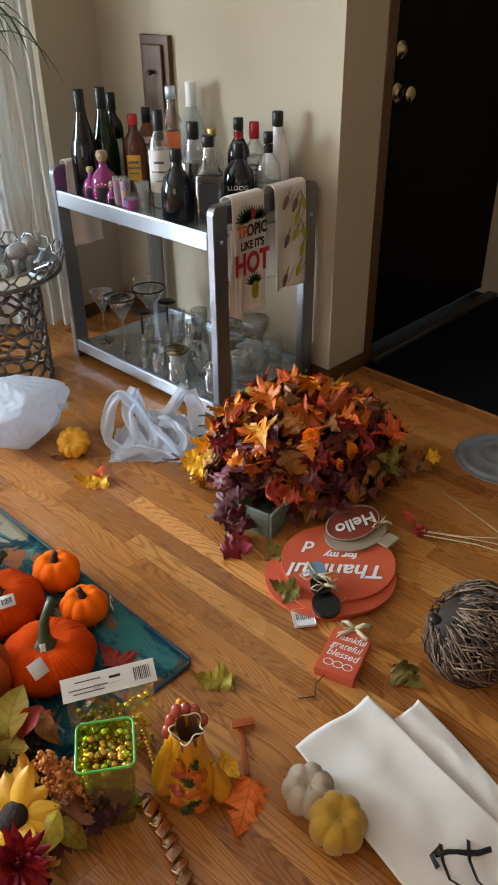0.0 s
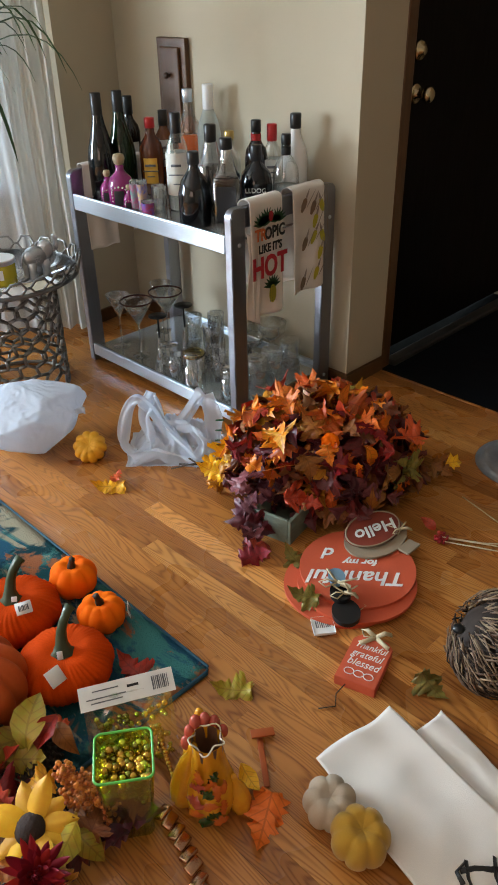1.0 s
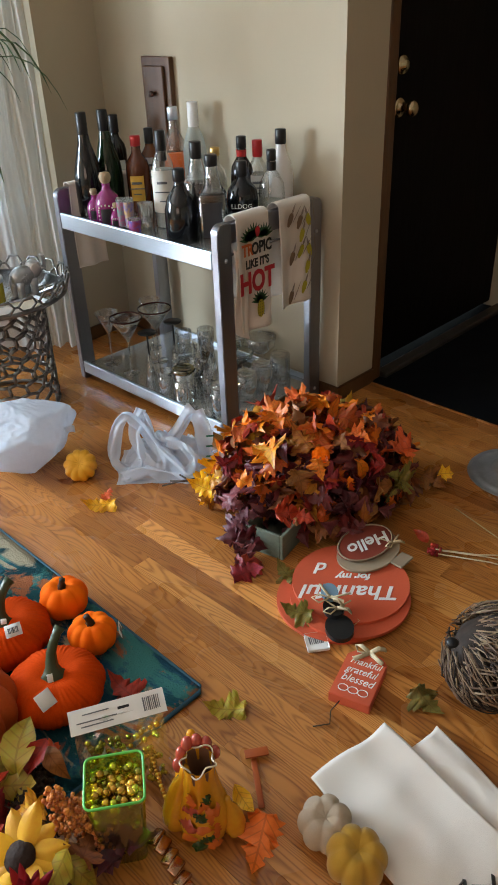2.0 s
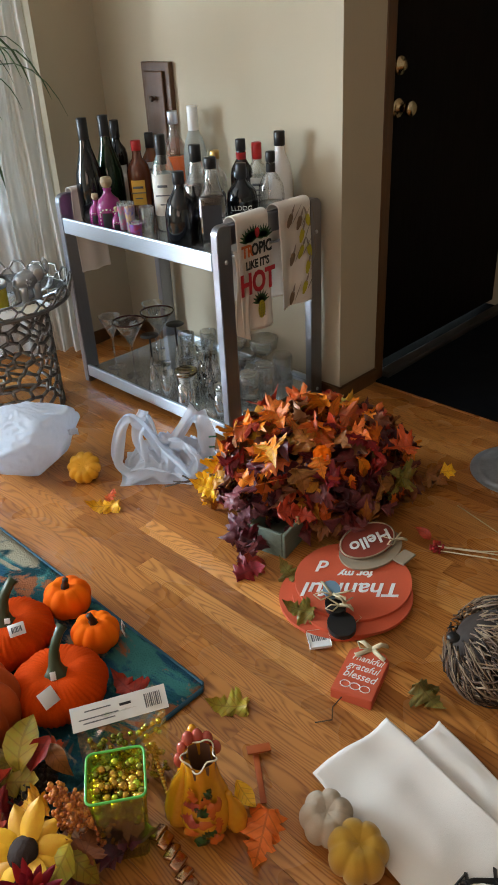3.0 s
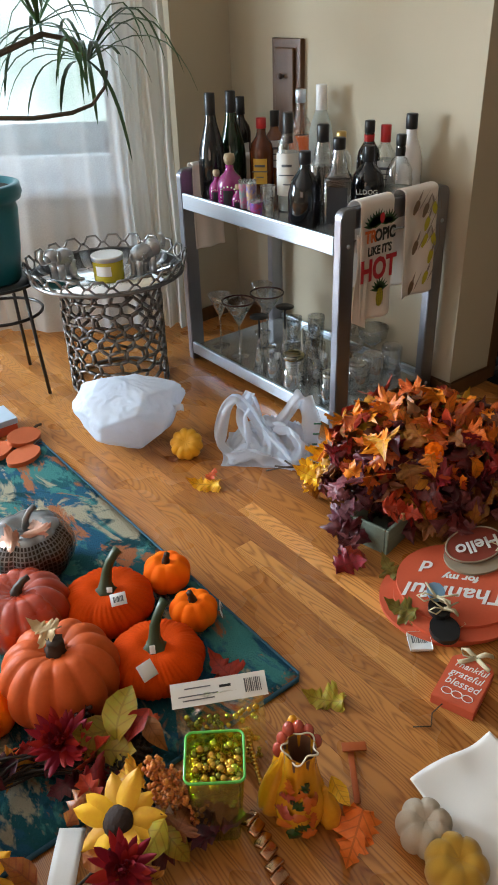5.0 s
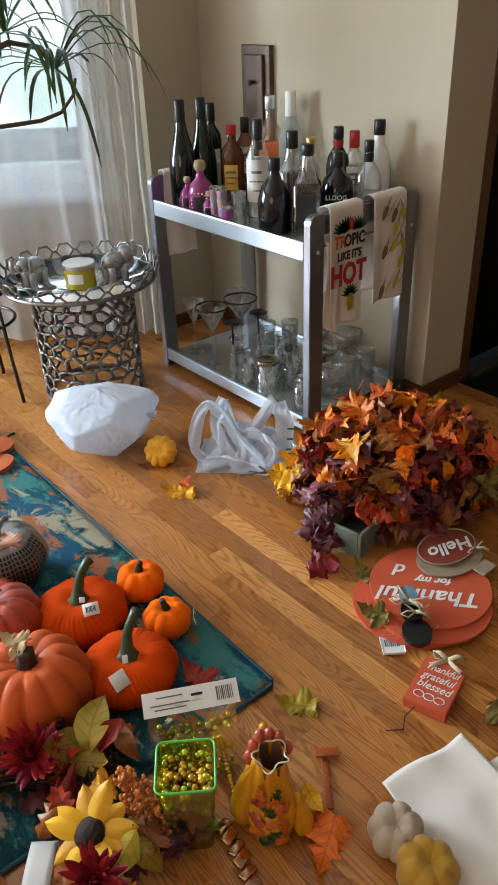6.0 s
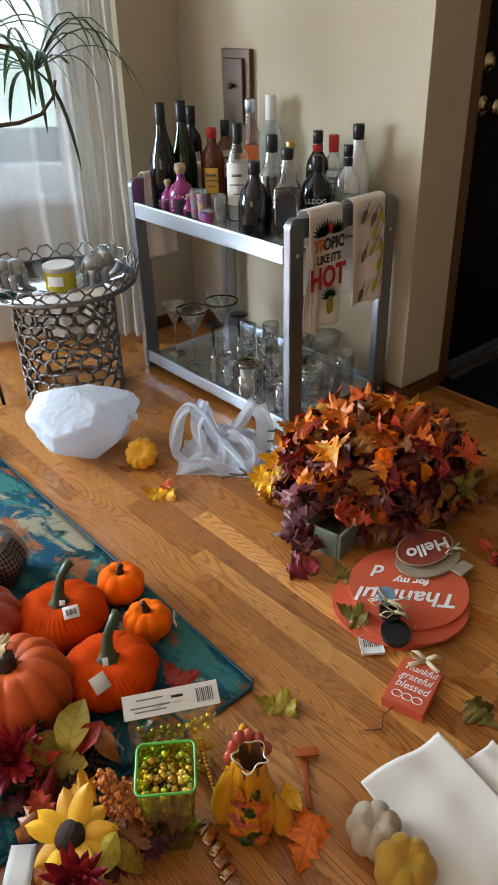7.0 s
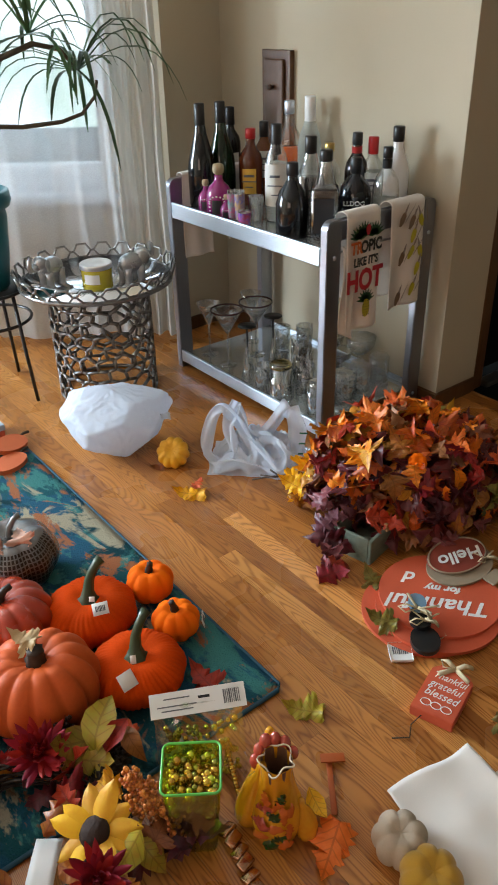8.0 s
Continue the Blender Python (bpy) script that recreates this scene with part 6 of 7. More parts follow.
for x in (-.022, 0, .022):
    k = part("flourish", tube([(x + .011 * math.cos(a), -.046 + .009 * math.sin(a), .0268) for a in [i * math.pi / 6 for i in range(12)]], .0010, 5, closed=True), M["paper"], bl)
bow(bl, (0, .068, .026), 1.25, 10, M["raffia"])
part("wire", tube([(-.02, -.072, .012), (-.03, -.10, .006), (-.02, -.13, .004), (-.05, -.15, .003)], .0014, 5), P["brownstem"], bl)

# ---- folded white cloth ----
cl = thing("table_runner", pose(0, 0, 0), "folded white cotton cloth with black script lying on the floor", "cloth")


def quad(a, b, c, d, z, amp, seed, n=(34, 60)):
    a, b, c, d = (Vector((*p, 0)) for p in (a, b, c, d))

    def f(u, v):
        p = a.lerp(b, u).lerp(d.lerp(c, u), v)
        w = noise.noise(Vector((u * 2.2 + seed, v * 3.5, seed)))
        e = .5 - abs(noise.noise(Vector((u * 1.5 + seed, v * 6, 2))))
        return p + Vector((.004 * math.sin(9 * v + seed), .004 * math.sin(7 * u), z + amp * (w + .5) + amp * .9 * e * math.sin(math.pi * u)))
    return grid(*n, f, two=.0025)


part("top_layer", quad((1.080, 1.130), (1.278, 1.098), (1.165, .46), (.930, .50), .016, .012, 1.0), M["cloth"], cl)
part("under_layer", quad((1.235, 1.035), (1.360, 1.020), (1.205, .55), (1.080, .55), .005, .010, 5.0), M["cloth"], cl)
ink_at = Vector((1.105, .772, .046))
for pts in ([(-.045, .012), (-.02, .016), (.03, .012), (.055, .018)], [(-.03, .03), (-.034, .0), (-.03, -.03), (-.01, -.045)], [(.02, .035), (.012, .0), (.016, -.035), (.03, -.05)], [(-.045, -.01), (-.052, .012), (-.03, .03)]):
    part("script_stroke", tube([ink_at + E_R * u + E_F * v + Vector((0, 0, -.012)) for u, v in pts], .005, 8, flat=.25), M["black"], cl, "black script stroke")

# ---- ball of twigs ----
ball_t = thing("twig_ball", pose(1.512, .995, .112), "round grapevine ball of brown dry twigs", "decoration")
M["twig"] = mat("dry_twig", (0.15, 0.088, 0.052), 0.7, vary=0.7, scale=60, island=0.5, other=(0.28, 0.19, 0.125))
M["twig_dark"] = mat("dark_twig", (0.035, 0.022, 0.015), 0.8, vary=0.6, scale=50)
# solid dark body added inside, standing in for shade between the twigs
part("gap_shade_core", lathe([(0, -.08), (.052, -.066), (.078, -.035), (.086, 0), (.078, .036), (.05, .066), (0, .08)], 24), M["twig_dark"], ball_t)
rng = random.Random(33)
axis = Vector((.30, -.55, -.45)).normalized().to_track_quat("Z", "Y").to_matrix()
bm, bm2 = bmesh.new(), bmesh.new()
for i in range(620):
    a = rng.uniform(0, 2 * math.pi)
    sway = rng.gauss(0, .5)
    r = rng.uniform(.100, .117)
    t0, t1 = rng.uniform(.05, .9), rng.uniform(1.6, 2.7)
    pts = []
    for k in range(8):
        t = t0 + (t1 - t0) * k / 7
        q = Vector((math.sin(t) * math.cos(a + sway * (t - 1)), math.sin(t) * math.sin(a + sway * (t - 1)), .88 * math.cos(t))) * (r + .003 * math.sin(5 * t + i))
        p = axis @ q
        p.z = max(p.z, -.108)
        pts.append(p)
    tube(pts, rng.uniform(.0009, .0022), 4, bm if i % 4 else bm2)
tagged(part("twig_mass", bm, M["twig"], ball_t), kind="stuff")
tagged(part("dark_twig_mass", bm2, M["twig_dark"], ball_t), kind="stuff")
part("twig_stem", tube([axis @ Vector((0, 0, .09)), axis @ Vector((.01, .01, .13)), axis @ Vector((.03, .02, .155))], [.011, .009, .008], 8), M["twig_dark"], ball_t)
part("metal_tab", lathe([(0, 0), (.012, .002), (.014, .008), (.008, .014), (0, .015)], 14), M["black"], ball_t).matrix_local = pose(-.082, .055, .055)

# ---- galvanised lid and dried stems ----
lid = thing("galvanised_tray", pose(2.345, 1.352, 0, 0, 0, 0), "round galvanised metal tray with pressed rings on the floor", "tray")
part("dome", lathe([(0, .030), (.03, .030), (.034, .026), (.070, .022), (.075, .026), (.082, .021), (.120, .012), (.126, .015), (.133, .010), (.146, .003), (.150, .0055), (.151, .002), (.146, .0), (0, .001)], 64), M["galv"], lid)
part("knob", lathe([(0, .046), (.010, .045), (.014, .040), (.010, .034), (.008, .030), (0, .030)], 18), M["black"], lid)
for k, (pts, berries) in enumerate((([(1.838, 1.330, .02), (1.90, 1.24, .012), (1.99, 1.14, .006), (2.05, 1.06, .004)], True), ([(1.845, 1.322, .016), (1.91, 1.22, .010), (1.96, 1.12, .006), (2.0, 1.05, .004)], False), ([(1.835, 1.318, .012), (1.90, 1.20, .008), (1.93, 1.11, .005), (1.96, 1.04, .004)], False), ([(2.048, 1.395, .012), (2.02, 1.28, .008), (1.99, 1.17, .006), (1.96, 1.06, .004)], False))):
    st = thing("dried_stem", pose(pts[0][0], pts[0][1], 0), "long dry berry stem lying on the floor" if berries else "long thin dry stem lying on the floor", "stem", "dried stems")
    part("stalk", tube([Vector(p) - Vector((pts[0][0], pts[0][1], 0)) for p in pts], .0018, 5), M["raffia"], st)
    if berries:
        berry_cluster(st, (1.838, 1.332, .016), 26, .022, .0055, PETAL["red"], 9)
        leaf_part(st, "oval", "red", .05, (1.850, 1.375, .03), (-.5, -.5, .8), 40)

# ---- ceramic gourd vase ----
va = thing("gourd_vase", pose(.884, 1.214, 0) @ Matrix.Diagonal((1.06, 1.06, 1.28, 1)), "glazed ceramic gourd vase with painted autumn leaves", "vase")
C_Y = mat("yellow_glaze", (0.74, 0.36, 0.018), 0.22, scale=18, vary=0.4, coat=0.5, other=(0.66, 0.24, 0.012))
C_P = mat("pink_glaze", (0.48, 0.08, 0.05), 0.22, scale=18, vary=0.4, coat=0.5)
C_O = mat("orange_glaze", (0.66, 0.14, 0.02), 0.22, scale=18, vary=0.4, coat=0.5)
C_G = mat("green_glaze", (0.02, 0.06, 0.012), 0.22, vary=0.4, coat=0.5)
C_C = mat("cream_glaze", (0.72, 0.62, 0.45), 0.25, vary=0.2, coat=0.4)
C_B = mat("raw_inside", (0.18, 0.08, 0.04), 0.8, vary=0.5, bump=0.5)


def gourd(r, h, ribs, neck=.55, closed=False):
    bm = lathe([(0, .002), (r * .55, 0), (r * .9, h * .10), (r, h * .28), (r * .92, h * .46), (r * .70, h * .66), (r * neck, h * .84), (r * neck * 1.02, h * .96)] + ([(r * neck * .7, h), (0, h * 1.01)] if closed else [(r * neck * 1.02, h)]), 40)
    for v in bm.verts:
        a = math.atan2(v.co.y, v.co.x)
        k = 1 - .10 * (1 - abs(math.sin(ribs * a / 2)) ** .6)
        v.co.x, v.co.y = v.co.x * k, v.co.y * k
    return bm


body = gourd(.046, .152, 7, .58)
part("body", body, C_Y, va)
part("mouth_rim", tube([(.0265 * (1 + .16 * math.sin(5 * a + 1)) * math.cos(a), .0265 * (1 + .16 * math.sin(5 * a + 1)) * math.sin(a), .152 + .005 * math.sin(3 * a)) for a in [2 * math.pi * i / 44 for i in range(44)]], .0014, 8, closed=True), C_C, va, "cream scalloped rim")
part("inside", lathe([(.0262, .151), (.024, .10), (0, .085)], 30), C_B, va)
for u, f, r, h, tl, tr, c in ((-.052, .014, .028, .140, 12, 4, C_Y), (-.030, .046, .028, .146, 6, -8, C_Y), (.054, -.006, .021, .080, -10, 0, C_Y)):
    d = E_R * u + E_F * f
    k = part("side_gourd", gourd(r, h, 6, .30, True), c, va, "yellow long-necked side gourd")
    k.matrix_local = Matrix.Translation((d.x, d.y, 0)) @ Matrix.Rotation(radians(tl), 4, E_F) @ Matrix.Rotation(radians(tr), 4, E_R)
for u, f, z, r in ((-.030, .026, .140, .010), (-.020, .034, .150, .011), (-.004, .036, .154, .010), (.012, .034, .150, .010), (.026, .026, .140, .009), (-.036, .016, .128, .010)):
    d = E_R * u + E_F * f
    bm = bmesh.new()
    ball(bm, (0, 0, 0), (r, r, r * 1.3), 14)
    part("pink_bud", bm, C_P, va).matrix_local = pose(d.x, d.y, z)
vr = random.Random(6)
for i in range(15):
    ang = radians(224 + 0.75 * (-50, 10, 45, -25, 30, -5, 55, -40, 18, -15, 38, -55, 0, 25, -32)[i])
    z = (.030, .035, .050, .055, .075, .080, .085, .088, .10, .018, .020, .06, .055, .108, .11)[i]
    rr = .046 * (1.0 if z < .06 else 1 - (z - .06) * 4.2) * 1.0
    k = part("painted_leaf", leaf_bm(OAKL if i % 3 else OVAL, .030, -.5, -.3, i), (C_O, C_G, C_O, C_P)[i % 4], va)
    n = Vector((math.cos(ang), math.sin(ang), .15))
    k.matrix_local = Matrix.Translation((rr * math.cos(ang), rr * math.sin(ang), z)) @ n.normalized().to_track_quat("Z", "Y").to_matrix().to_4x4() @ pose(0, 0, .002, 0, 0, vr.uniform(0, 360))

# ---- lime plastic cup of beads, and a bead bag ----
cup = thing("bead_cup", pose(.768, 1.300, 0, 0, 0, -36), "lime green square plastic cup full of beads", "cup")
M["lime"] = thin_glass("lime_plastic", (0.72, 0.93, 0.16), 0.15, 0.8)
M["lime_rim"] = mat("lime_rim", (0.12, 0.50, 0.09), 0.25, vary=0.2, coat=0.3)


def frustum(s0, s1, h, r=.012, n=5):
    def ring(s, z):
        c = s / 2 - r
        return [(sx * c + r * math.cos(a0 + k * math.pi / 2 / n), sy * c + r * math.sin(a0 + k * math.pi / 2 / n), z) for sx, sy, a0 in ((1, 1, 0), (-1, 1, math.pi / 2), (-1, -1, math.pi), (1, -1, 3 * math.pi / 2)) for k in range(n + 1)]
    bm = bmesh.new()
    rows = [[bm.verts.new(p) for p in ring(s0 + (s1 - s0) * q, h * q)] for q in (0, .25, .5, .75, 1)]
    for a, b in zip(rows, rows[1:]):
        for i in range(len(a)):
            bm.faces.new((a[i], a[(i + 1) % len(a)], b[(i + 1) % len(a)], b[i]))
    bm.faces.new(rows[0][::-1])
    return bm, ring(s1, h)


bm, top = frustum(.074, .100, .182)
part("wall", bm, M["lime"], cup)
part("rim", tube(top, .0024, 8, closed=True), M["lime_rim"], cup, "solid green rim")
BEAD = [mat("bead_" + n, c, 0.18, 0.75, vary=0.3) for n, c in (("gold", (0.74, 0.46, 0.06)), ("lime", (0.58, 0.62, 0.06)), ("copper", (0.55, 0.30, 0.05)), ("olive", (0.28, 0.26, 0.05)))]
rng = random.Random(44)
for b in range(4):
    bm = bmesh.new()
    for i in range(62):
        s = .040
        bmesh.ops.create_icosphere(bm, subdivisions=2, radius=rng.uniform(.0058, .0085), matrix=pose(rng.uniform(-s, s), rng.uniform(-s, s), rng.uniform(.105, .168)))
    tagged(part("bead_fill", bm, BEAD[b], cup), "shiny mixed metallic beads", kind="stuff")
bb = thing("bead_bag", pose(.862, 1.418, 0, 0, 0, -28), "clear bag of beads with white header card", "bead bag")
M["clearfilm"] = thin_glass("clear_film", (0.93, 0.94, 0.93), 0.08, 0.6)
part("film", grid(30, 20, lambda u, v: ((u - .5) * .168, -.055 + .060 * v, .006 + .140 * v + .016 * math.sin(math.pi * u) + .010 * noise.noise((u * 7, v * 7, 2)))), M["clearfilm"], bb)
for b in (0, 1, 3):
    bm = bmesh.new()
    for i in range(40):
        u, v = rng.uniform(.06, .94), rng.uniform(.0, .75)
        bmesh.ops.create_icosphere(bm, subdivisions=1, radius=rng.uniform(.005, .0078), matrix=pose((u - .5) * .16, -.048 + .060 * v + .012 * rng.random(), max(.008, .004 + .13 * v)))
    tagged(part("bead_fill", bm, BEAD[b], bb), "shiny mixed metallic beads", kind="stuff")
hd = part("header_card", box(.182, .046, .0014, (0, 0, 0)), M["paper"], bb, "white header card with barcode", smooth=False)
hd.matrix_local = pose(.002, .010, .160, 26, 0, 0)
for i in range(9):
    part("barcode_bar", box(.0016 if i % 3 else .0028, .026, .0006, (.050 + .0036 * i, 0, .0012)), M["ink"], hd, smooth=False)
for z, w in ((.010, .05), (-.004, .075), (-.012, .06)):
    part("print_line", box(w, .0022, .0006, (-.04, z, .0012)), M["ink"], hd, smooth=False)
part("hang_hole", box(.022, .005, .0006, (.012, .006, .0012)), M["black"], hd, smooth=False)
neck = thing("bead_string", pose(.865, 1.36, 0), "string of copper beads hanging by the cup", "beads")
for i in range(16):
    s = i / 15
    bm = bmesh.new()
    bmesh.ops.create_icosphere(bm, subdivisions=2, radius=.0056)
    k = part("bead", bm, BEAD[2 if i % 3 else 0], neck)
    k.location = (.030 - .030 * s, .020 - .085 * s, .055 * (1 - s) ** 1.3 + .0058)

# ---- copper foil strap, orange ribbon ----
go = thing("copper_strap", pose(.790, 1.180, 0), "copper foil strap of square links on the floor", "ornament")
M["copper"] = mat("copper_foil", (0.60, 0.34, 0.20), 0.22, 1.0, scale=60, vary=0.5, bump=0.5)
for i in range(9):
    s = i / 8
    x, y = .020 - .050 * s + .006 * math.sin(4 * s), .085 - .185 * s
    k = part("link", box(.034, .021, .010, (0, 0, 0), .0035, 2), M["copper"], go)
    k.matrix_local = pose(x, y, .008 + .004 * (i % 2), 18 if i % 2 else -14, 8, 14 + 6 * math.sin(i))
ri = thing("orange_ribbon", pose(1.03, 1.245, 0), "bent strip of orange ribbon on the floor", "ribbon")
M["ribbon"] = mat("orange_ribbon", (0.42, 0.085, 0.012), 0.6, vary=0.4)
part("flap", box(.048, .020, .004, (.020, .022, .012), .001), M["ribbon"], ri).rotation_euler = (0, 0, radians(-36))
part("strip", box(.012, .115, .0025, (0, 0, .004), .001), M["ribbon"], ri).matrix_local = pose(-.012, -.035, .0, 0, 0, -38)

# ---- flower wreath ----
wr = thing("flower_wreath", pose(.490, 1.450, RZ), "autumn wreath of sunflowers, mums, berries and leaves", "wreath")
rng = random.Random(51)
bm = bmesh.new()
for i in range(150):
    a0, ln = rng.uniform(0, 6.28), rng.uniform(.8, 2.0)
    rr, zz = .165 + rng.gauss(0, .016), .030 + abs(rng.gauss(0, .012))
    pts = [((rr + .010 * math.sin(6 * t + i)) * math.cos(a0 + ln * t), (rr + .010 * math.sin(6 * t + i)) * math.sin(a0 + ln * t), max(.004, zz + .010 * math.sin(5 * t + i * 2))) for t in [k / 9 for k in range(10)]]
    tube(pts, rng.uniform(.0016, .0034), 5, bm)
tagged(part("twig_ring", bm, M["twig_dark"], wr), "ring of twisted dark vines", kind="stuff")
DARKC = mat("sunflower_centre", (0.03, 0.014, 0.008), 0.9, bump=1.0, fine=120, depth=0.006)


def sunflower(x, y, z, k, facing, seed):
    petals(wr, (x, y, z), 11, .080 * k, .021 * k, PETAL["yellow"], facing, seed, 1, -.14)
    c = part("flower_centre", lathe([(0, .016 * k), (.019 * k, .012 * k), (.027 * k, .004 * k), (.025 * k, -.006 * k), (0, -.008 * k)], 20), DARKC, wr, "dark brown flower centre")
    c.matrix_local = wr.matrix_world.inverted() @ Matrix.Translation((x, y, z)) @ Vector(facing).normalized().to_track_quat("Z", "Y").to_matrix().to_4x4()


def mum(x, y, z, k, facing, seed):
    petals(wr, (x, y, z), 22, .046 * k, .0065 * k, MUM, facing, seed, 5, .45)


MUM = mat("burgundy_petal", (0.36, 0.012, 0.026), 0.6, vary=0.4, island=0.3)
sunflower(.605, 1.362, .085, 1.0, (-.35, -.25, .9), 1)
sunflower(.355, 1.420, .075, .95, (-.1, -.3, .9), 3)
mum(.600, 1.570, .085, 1.4, (-.2, -.4, .9), 2)
mum(.572, 1.292, .075, 1.35, (-.2, -.5, .8), 4)
mum(.420, 1.300, .070, 1.0, (-.2, -.5, .8), 6)
M["rustberry"] = mat("rust_berry", (0.58, 0.17, 0.03), 0.5, vary=0.5, island=0.3)
M["darkberry"] = mat("dark_berry", (0.05, 0.016, 0.014), 0.35, vary=0.5)
for at, n, s, sd in (((.700, 1.352, .105), 170, .034, 1), ((.716, 1.322, .080), 120, .030, 2), ((.692, 1.380, .135), 70, .020, 3), ((.728, 1.300, .055), 60, .022, 5)):
    berry_cluster(wr, at, n, s, .0042, M["rustberry"], sd, "berry_spray", 1.4)
berry_cluster(wr, (.655, 1.600, .085), 60, .030, .0055, M["darkberry"], 6, "berry_spray")
berry_cluster(wr, (.575, 1.610, .075), 40, .026, .0055, M["darkberry"], 7, "berry_spray")
cone = part("pine_cone", lathe([(0, -.045), (.012, -.042), (.022, -.02), (.024, 0), (.018, .025), (.008, .042), (0, .046)], 18), DARKC, wr, "brown pine cone")
cone.matrix_local = wr.matrix_world.inverted() @ pose(.700, 1.482, .050, 80, 0, -60)
bm = bmesh.new()
for i in range(90):
    t = i / 90
    a = 2.4 * i
    r = .010 + .017 * math.sin(math.pi * min(1, t * .9 + .1))
    box(.010, .008, .003, bm=bm, m=Matrix.Translation((r * math.cos(a), r * math.sin(a), -.042 + .085 * t)) @ pose(0, 0, 0, 0, 25, math.degrees(a)))
sc = part("scale_cover", bm, M["twig_dark"], cone)
tagged(sc, kind="stuff")
for k, (x, y, z, kind, c, s, f) in enumerate(((.705, 1.530, .105, "oval", "lime", .115, (-.3, -.3, .9)), (.680, 1.535, .09, "oval", "lime", .12, (.2, -.5, .8)), (.752, 1.512, .075, "maple", "coral", .050, (-.4, -.3, .8)), (.735, 1.505, .10, "oval", "red", .075, (-.5, -.2, .8)), (.750, 1.490, .085, "oval", "brown", .07, (-.5, -.3, .8)), (.665, 1.505, .075, "maple", "lime", .10, (-.4, -.2, .7)),
                                              (.560, 1.435, .085, "oak", "gold", .085, (-.4, -.3, .9)), (.600, 1.440, .075, "oak", "coral", .07, (-.3, -.4, .8)), (.660, 1.415, .095, "maple", "yellow", .06, (-.2, -.3, .9)), (.640, 1.300, .085, "oval", "lime", .085, (-.4, -.4, .8)), (.660, 1.290, .075, "oval", "lime", .08, (-.2, -.5, .8)), (.545, 1.340, .070, "oval", "gold", .06, (-.5, -.3, .8)), (.690, 1.300, .07, "maple", "brown", .06, (-.2, -.4, .8)), (.715, 1.290, .06, "maple", "burgundy", .08, (-.2, -.4, .8)),
                                              (.640, 1.300, .06, "maple", "burgundy", .08, (-.2, -.4, .8)), (.600, 1.610, .085, "oak", "gold", .05, (-.2, -.4, .8)), (.415, 1.545, .09, "maple", "lime", .10, (-.3, -.4, .8)), (.400, 1.500, .09, "maple", "yellow", .09, (-.3, -.4, .8)), (.385, 1.585, .09, "maple", "coral", .08, (-.3, -.4, .8)), (.44, 1.38, .08, "oval", "gold", .07, (.2, -.4, .8)), (.36, 1.37, .07, "maple", "burgundy", .08, (-.3, -.4, .8)), (.45, 1.60, .07, "maple", "burgundy", .09, (-.3, -.4, .8)))):
    leaf_part(wr, kind, c, s, (x, y, z), f, 57 * k, k)
for k in range(46):
    a = radians(-150 + 300 * k / 46 + rng.uniform(-6, 6))
    r = .165 + rng.gauss(0, .030)
    leaf_part(wr, ("maple", "oak", "oval")[k % 3], rng.choice(("burgundy", "brown", "brown", "gold", "yellow", "red", "olive", "coral", "burgundy")), rng.uniform(.040, .075), (.490 + r * math.cos(a), 1.450 + r * math.sin(a), .040 + rng.uniform(0, .035)), (rng.gauss(-.2, .4), rng.gauss(-.3, .4), .8), rng.uniform(0, 360), k)
strip = thing("paper_strip", pose(.512, 1.395, .012, 0, 0, 52), "curled white paper tag inside the wreath", "tag")
part("paper", grid(16, 4, lambda u, v: ((u - .5) * .125, (v - .5) * .048, .006 + .006 * math.sin(2.6 * u)), two=.0008), M["paper"], strip)

# ---- orange coasters and a pale book at the rug's far corner ----
M["coaster"] = mat("orange_felt", (0.52, 0.11, 0.03), 0.8, vary=0.35, fine=250, bump=0.3)
for x, y, z, t in ((1.012, 2.705, RZ, (0, 0)), (1.055, 2.800, RZ + .012, (10, 6)), (.950, 2.78, RZ + .004, (0, 0)), (.93, 2.87, .004, (0, 0))):
    c = thing("wooden_pumpkin_cutout", pose(x, y, z, *t, 25), "orange painted wooden pumpkin cutout lying flat", "ornament", "pumpkin cutouts")
    part("board", disc(.062, 0, .016, .72, lobes=5), M["coaster"], c, smooth=False)
    part("stem", tube([(.055, .01, .010), (.080, .016, .012), (.098, .010, .014)], .005, 6), P["brownstem"], c)
bk = thing("box", pose(1.00, 2.955, .0), "pale blue flat cardboard box on the floor", "box")
M["bluecard"] = mat("pale_blue_card", (0.42, 0.52, 0.62), 0.6, vary=0.2)
part("lid", box(.16, .12, .022, (0, 0, .045), .002), M["bluecard"], bk, smooth=False)
part("base", box(.154, .114, .034, (0, 0, .017), .002), M["coral"], bk, smooth=False)


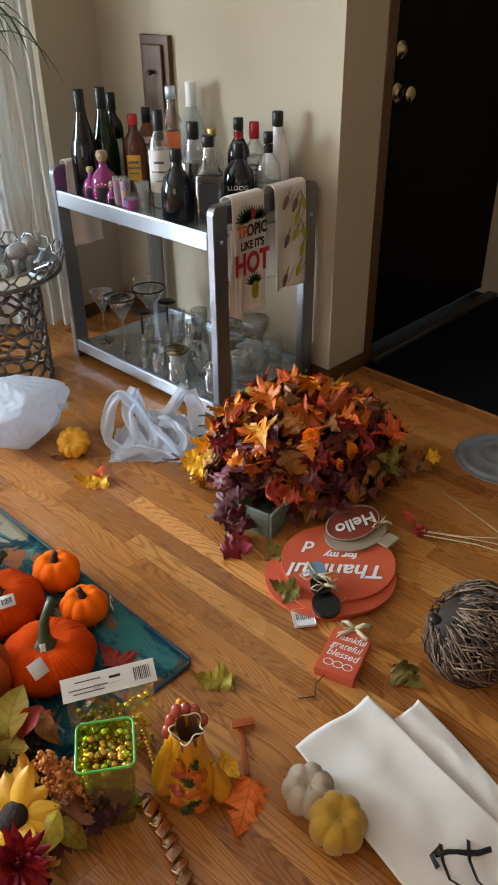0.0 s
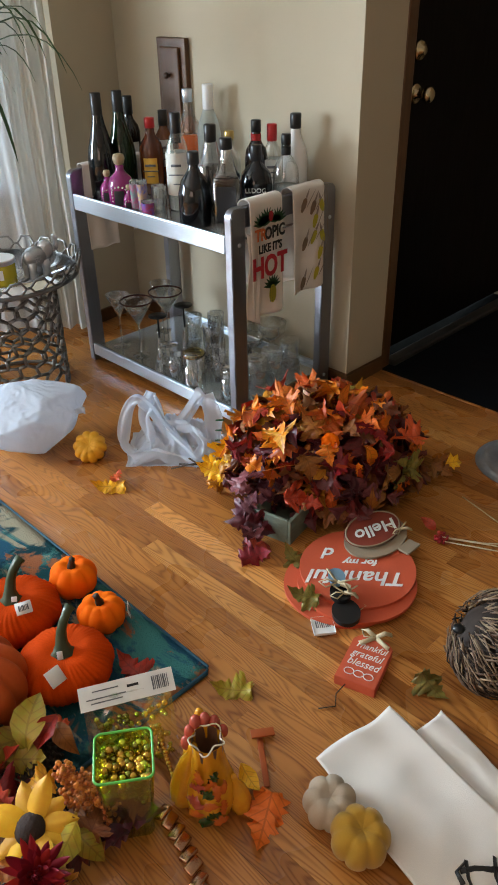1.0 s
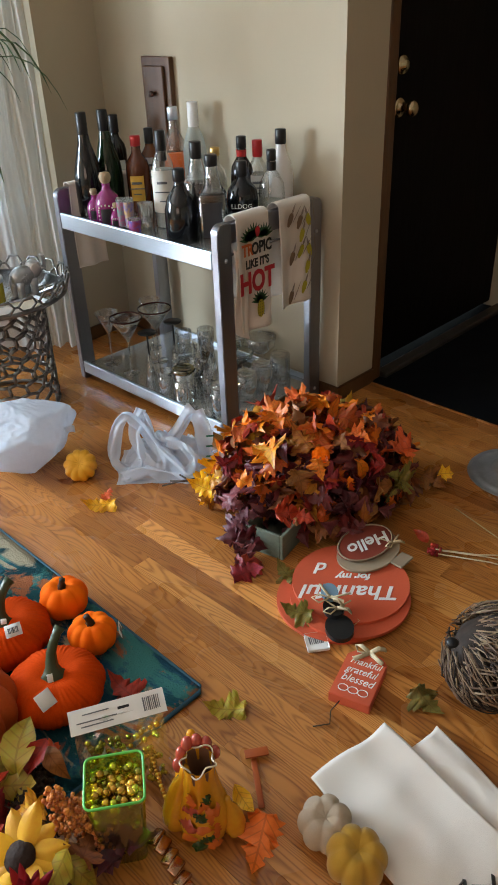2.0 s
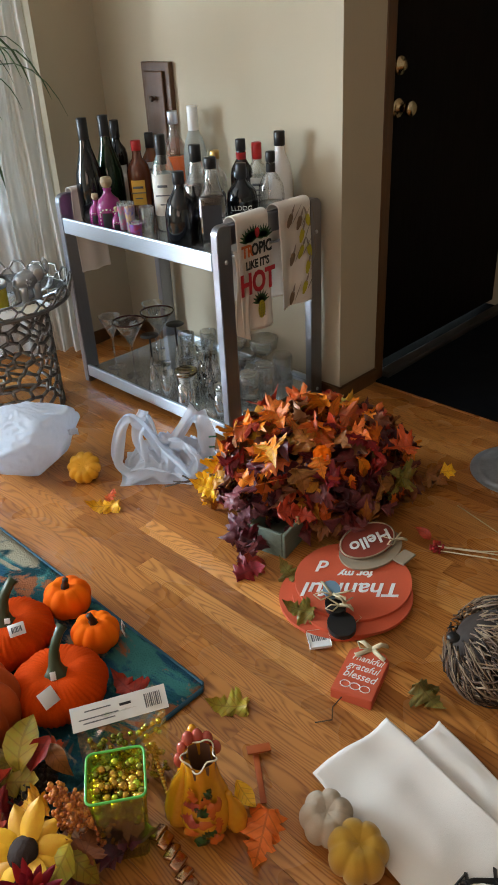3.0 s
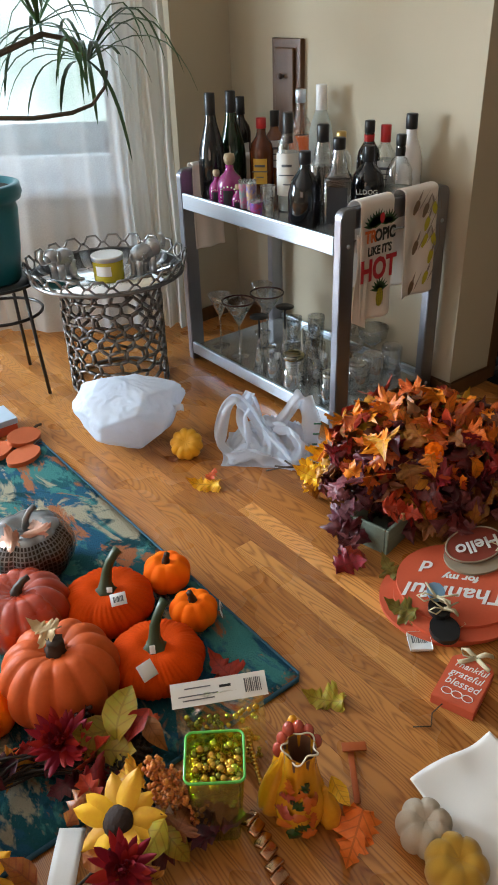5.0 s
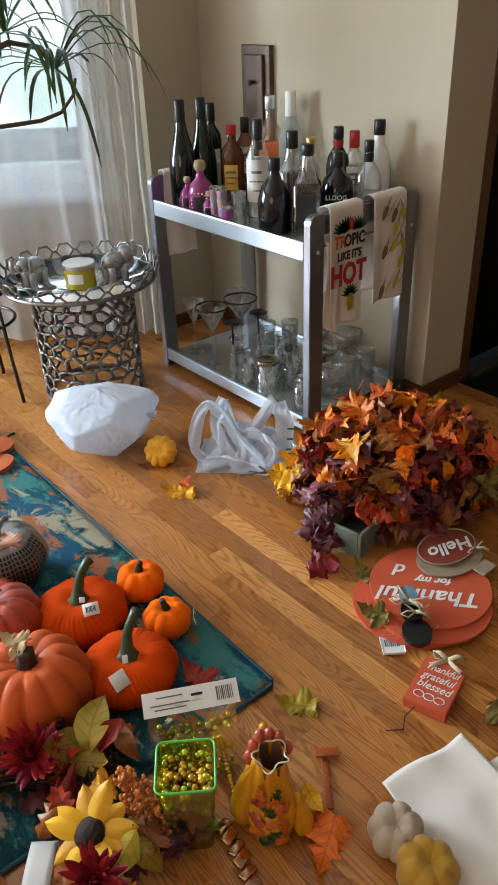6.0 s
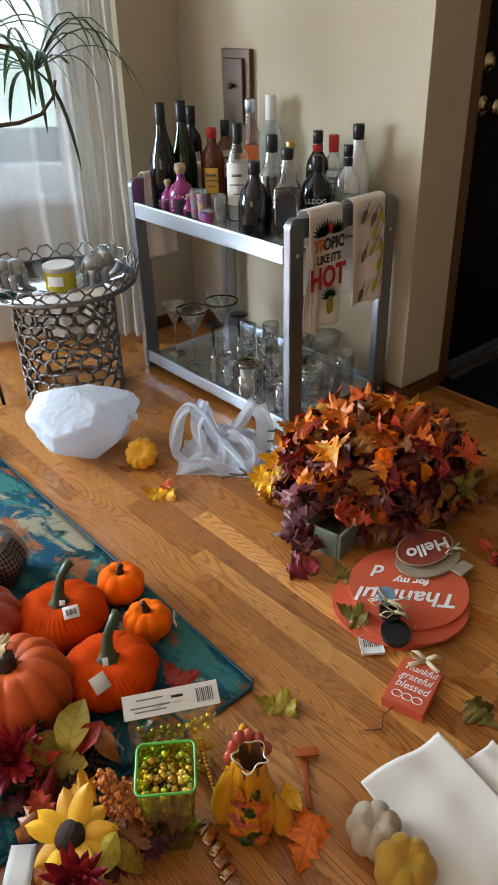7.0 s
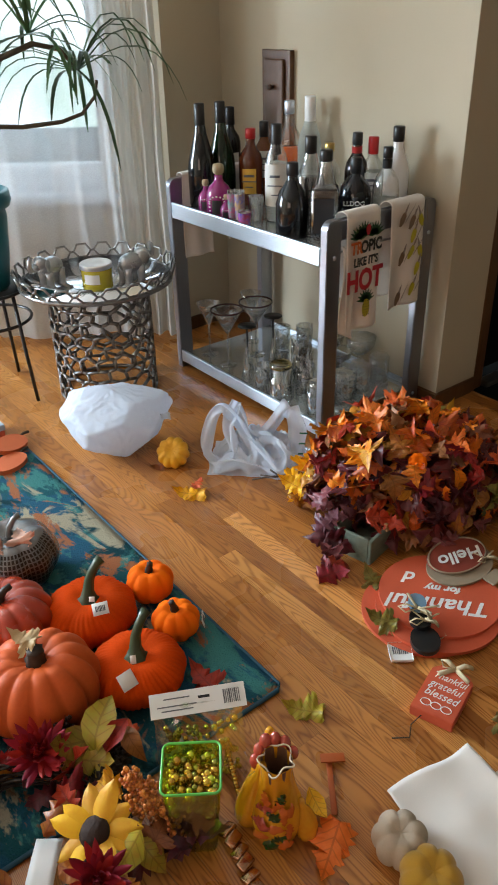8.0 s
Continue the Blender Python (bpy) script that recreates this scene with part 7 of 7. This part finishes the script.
# ---- floor: oak strips, and the entry's dark floor ----
FW = 0.0572
floor = structure("floor", box_at(-2.5, 2.585, -2.5, 5.0, -0.03, -0.0165), M["darkwood"], "glossy oak strip floor with visible grain", "floor")
# the entry's dimness is in this floor's colour as well
structure("floor_entry", box_at(2.585, 3.62, -2.5, DY + 0.05, -0.03, -0.002), M["entry"], "dark entry floor by the front door, shade in its colour", "floor")
structure("floor_edge", box_at(2.574, 2.585, -2.5, DY, -0.016, 0.002), M["oak"], "oak nosing strip where the wood floor ends", "trim")
frng = random.Random(11)
LEN = [0.32, 0.46, 0.61, 0.76, 0.95, 1.2]
PLANKS = []
for ln in LEN:
    bm = bmesh.new()
    w = FW / 2 - 0.00035
    v = [bm.verts.new(c) for c in ((-w, 0, -0.016), (w, 0, -0.016), (w, ln, -0.016), (-w, ln, -0.016), (-w, 0, 0), (w, 0, 0), (w, ln, 0), (-w, ln, 0))]
    for f in ((4, 5, 6, 7), (0, 1, 5, 4), (1, 2, 6, 5), (2, 3, 7, 6), (3, 0, 4, 7)):
        bm.faces.new([v[i] for i in f])
    me = bpy.data.meshes.new("plank")
    bm.to_mesh(me)
    bm.free()
    me.materials.append(M["oak"])
    PLANKS.append(me)
verts, faces = [], []
ncol = int((2.574 + 2.5) / FW)
for c in range(ncol):
    x = 2.5742 - FW * (c + 0.5)
    y = -2.5 - frng.random() * 0.5
    while y < 5.0:
        k = frng.randrange(len(LEN))
        ln = LEN[k]
        if abs(x - 1.4016) < 0.02 and y < 0.7 and y + ln > 0.7:
            if 0.6496 - y > 0.02:
                me = PLANKS[1].copy()
                me.transform(Matrix.Diagonal((1, (0.6496 - y) / LEN[1], 1, 1)))
                ob = new("plank", me)
                ob.location = (x, y, 0)
                ob.parent = floor
            k, y, ln = 1, 1.11 - LEN[1], LEN[1]
        elif abs(x - 1.4016) < 0.02 and 1.109 < y < 1.112:
            k, ln = len(LEN) - 1, 0.925
            me = PLANKS[k].copy()
            me.transform(Matrix.Diagonal((1, ln / LEN[k], 1, 1)))
            me.materials[0] = M["oak_pale"]
            ob = new("plank", me)
            ob.location = (x, y, 0)
            ob.parent = floor
            y += ln + 0.0004
            continue
        if 0.3 < x and y + ln > 0.75 and y < 3.6 and not (x < 1.0 and y > 1.5):
            ob = new("plank", PLANKS[k])
            ob.location = (x, y, 0)
            ob.parent = floor
        else:
            me = PLANKS[k]
            o = len(verts)
            verts += [(q.co.x + x, min(5.0, max(-2.5, q.co.y + y)), q.co.z) for q in me.vertices]
            faces += [[i + o for i in p.vertices] for p in me.polygons]
        y += ln + 0.0004
me = bpy.data.meshes.new("plank_rest")
me.from_pydata(verts, [], faces)
me.materials.append(M["oak"])
rest = new("plank_rest", me)
rest.parent = floor
tagged(rest, "remaining oak floor strips", kind="stuff")
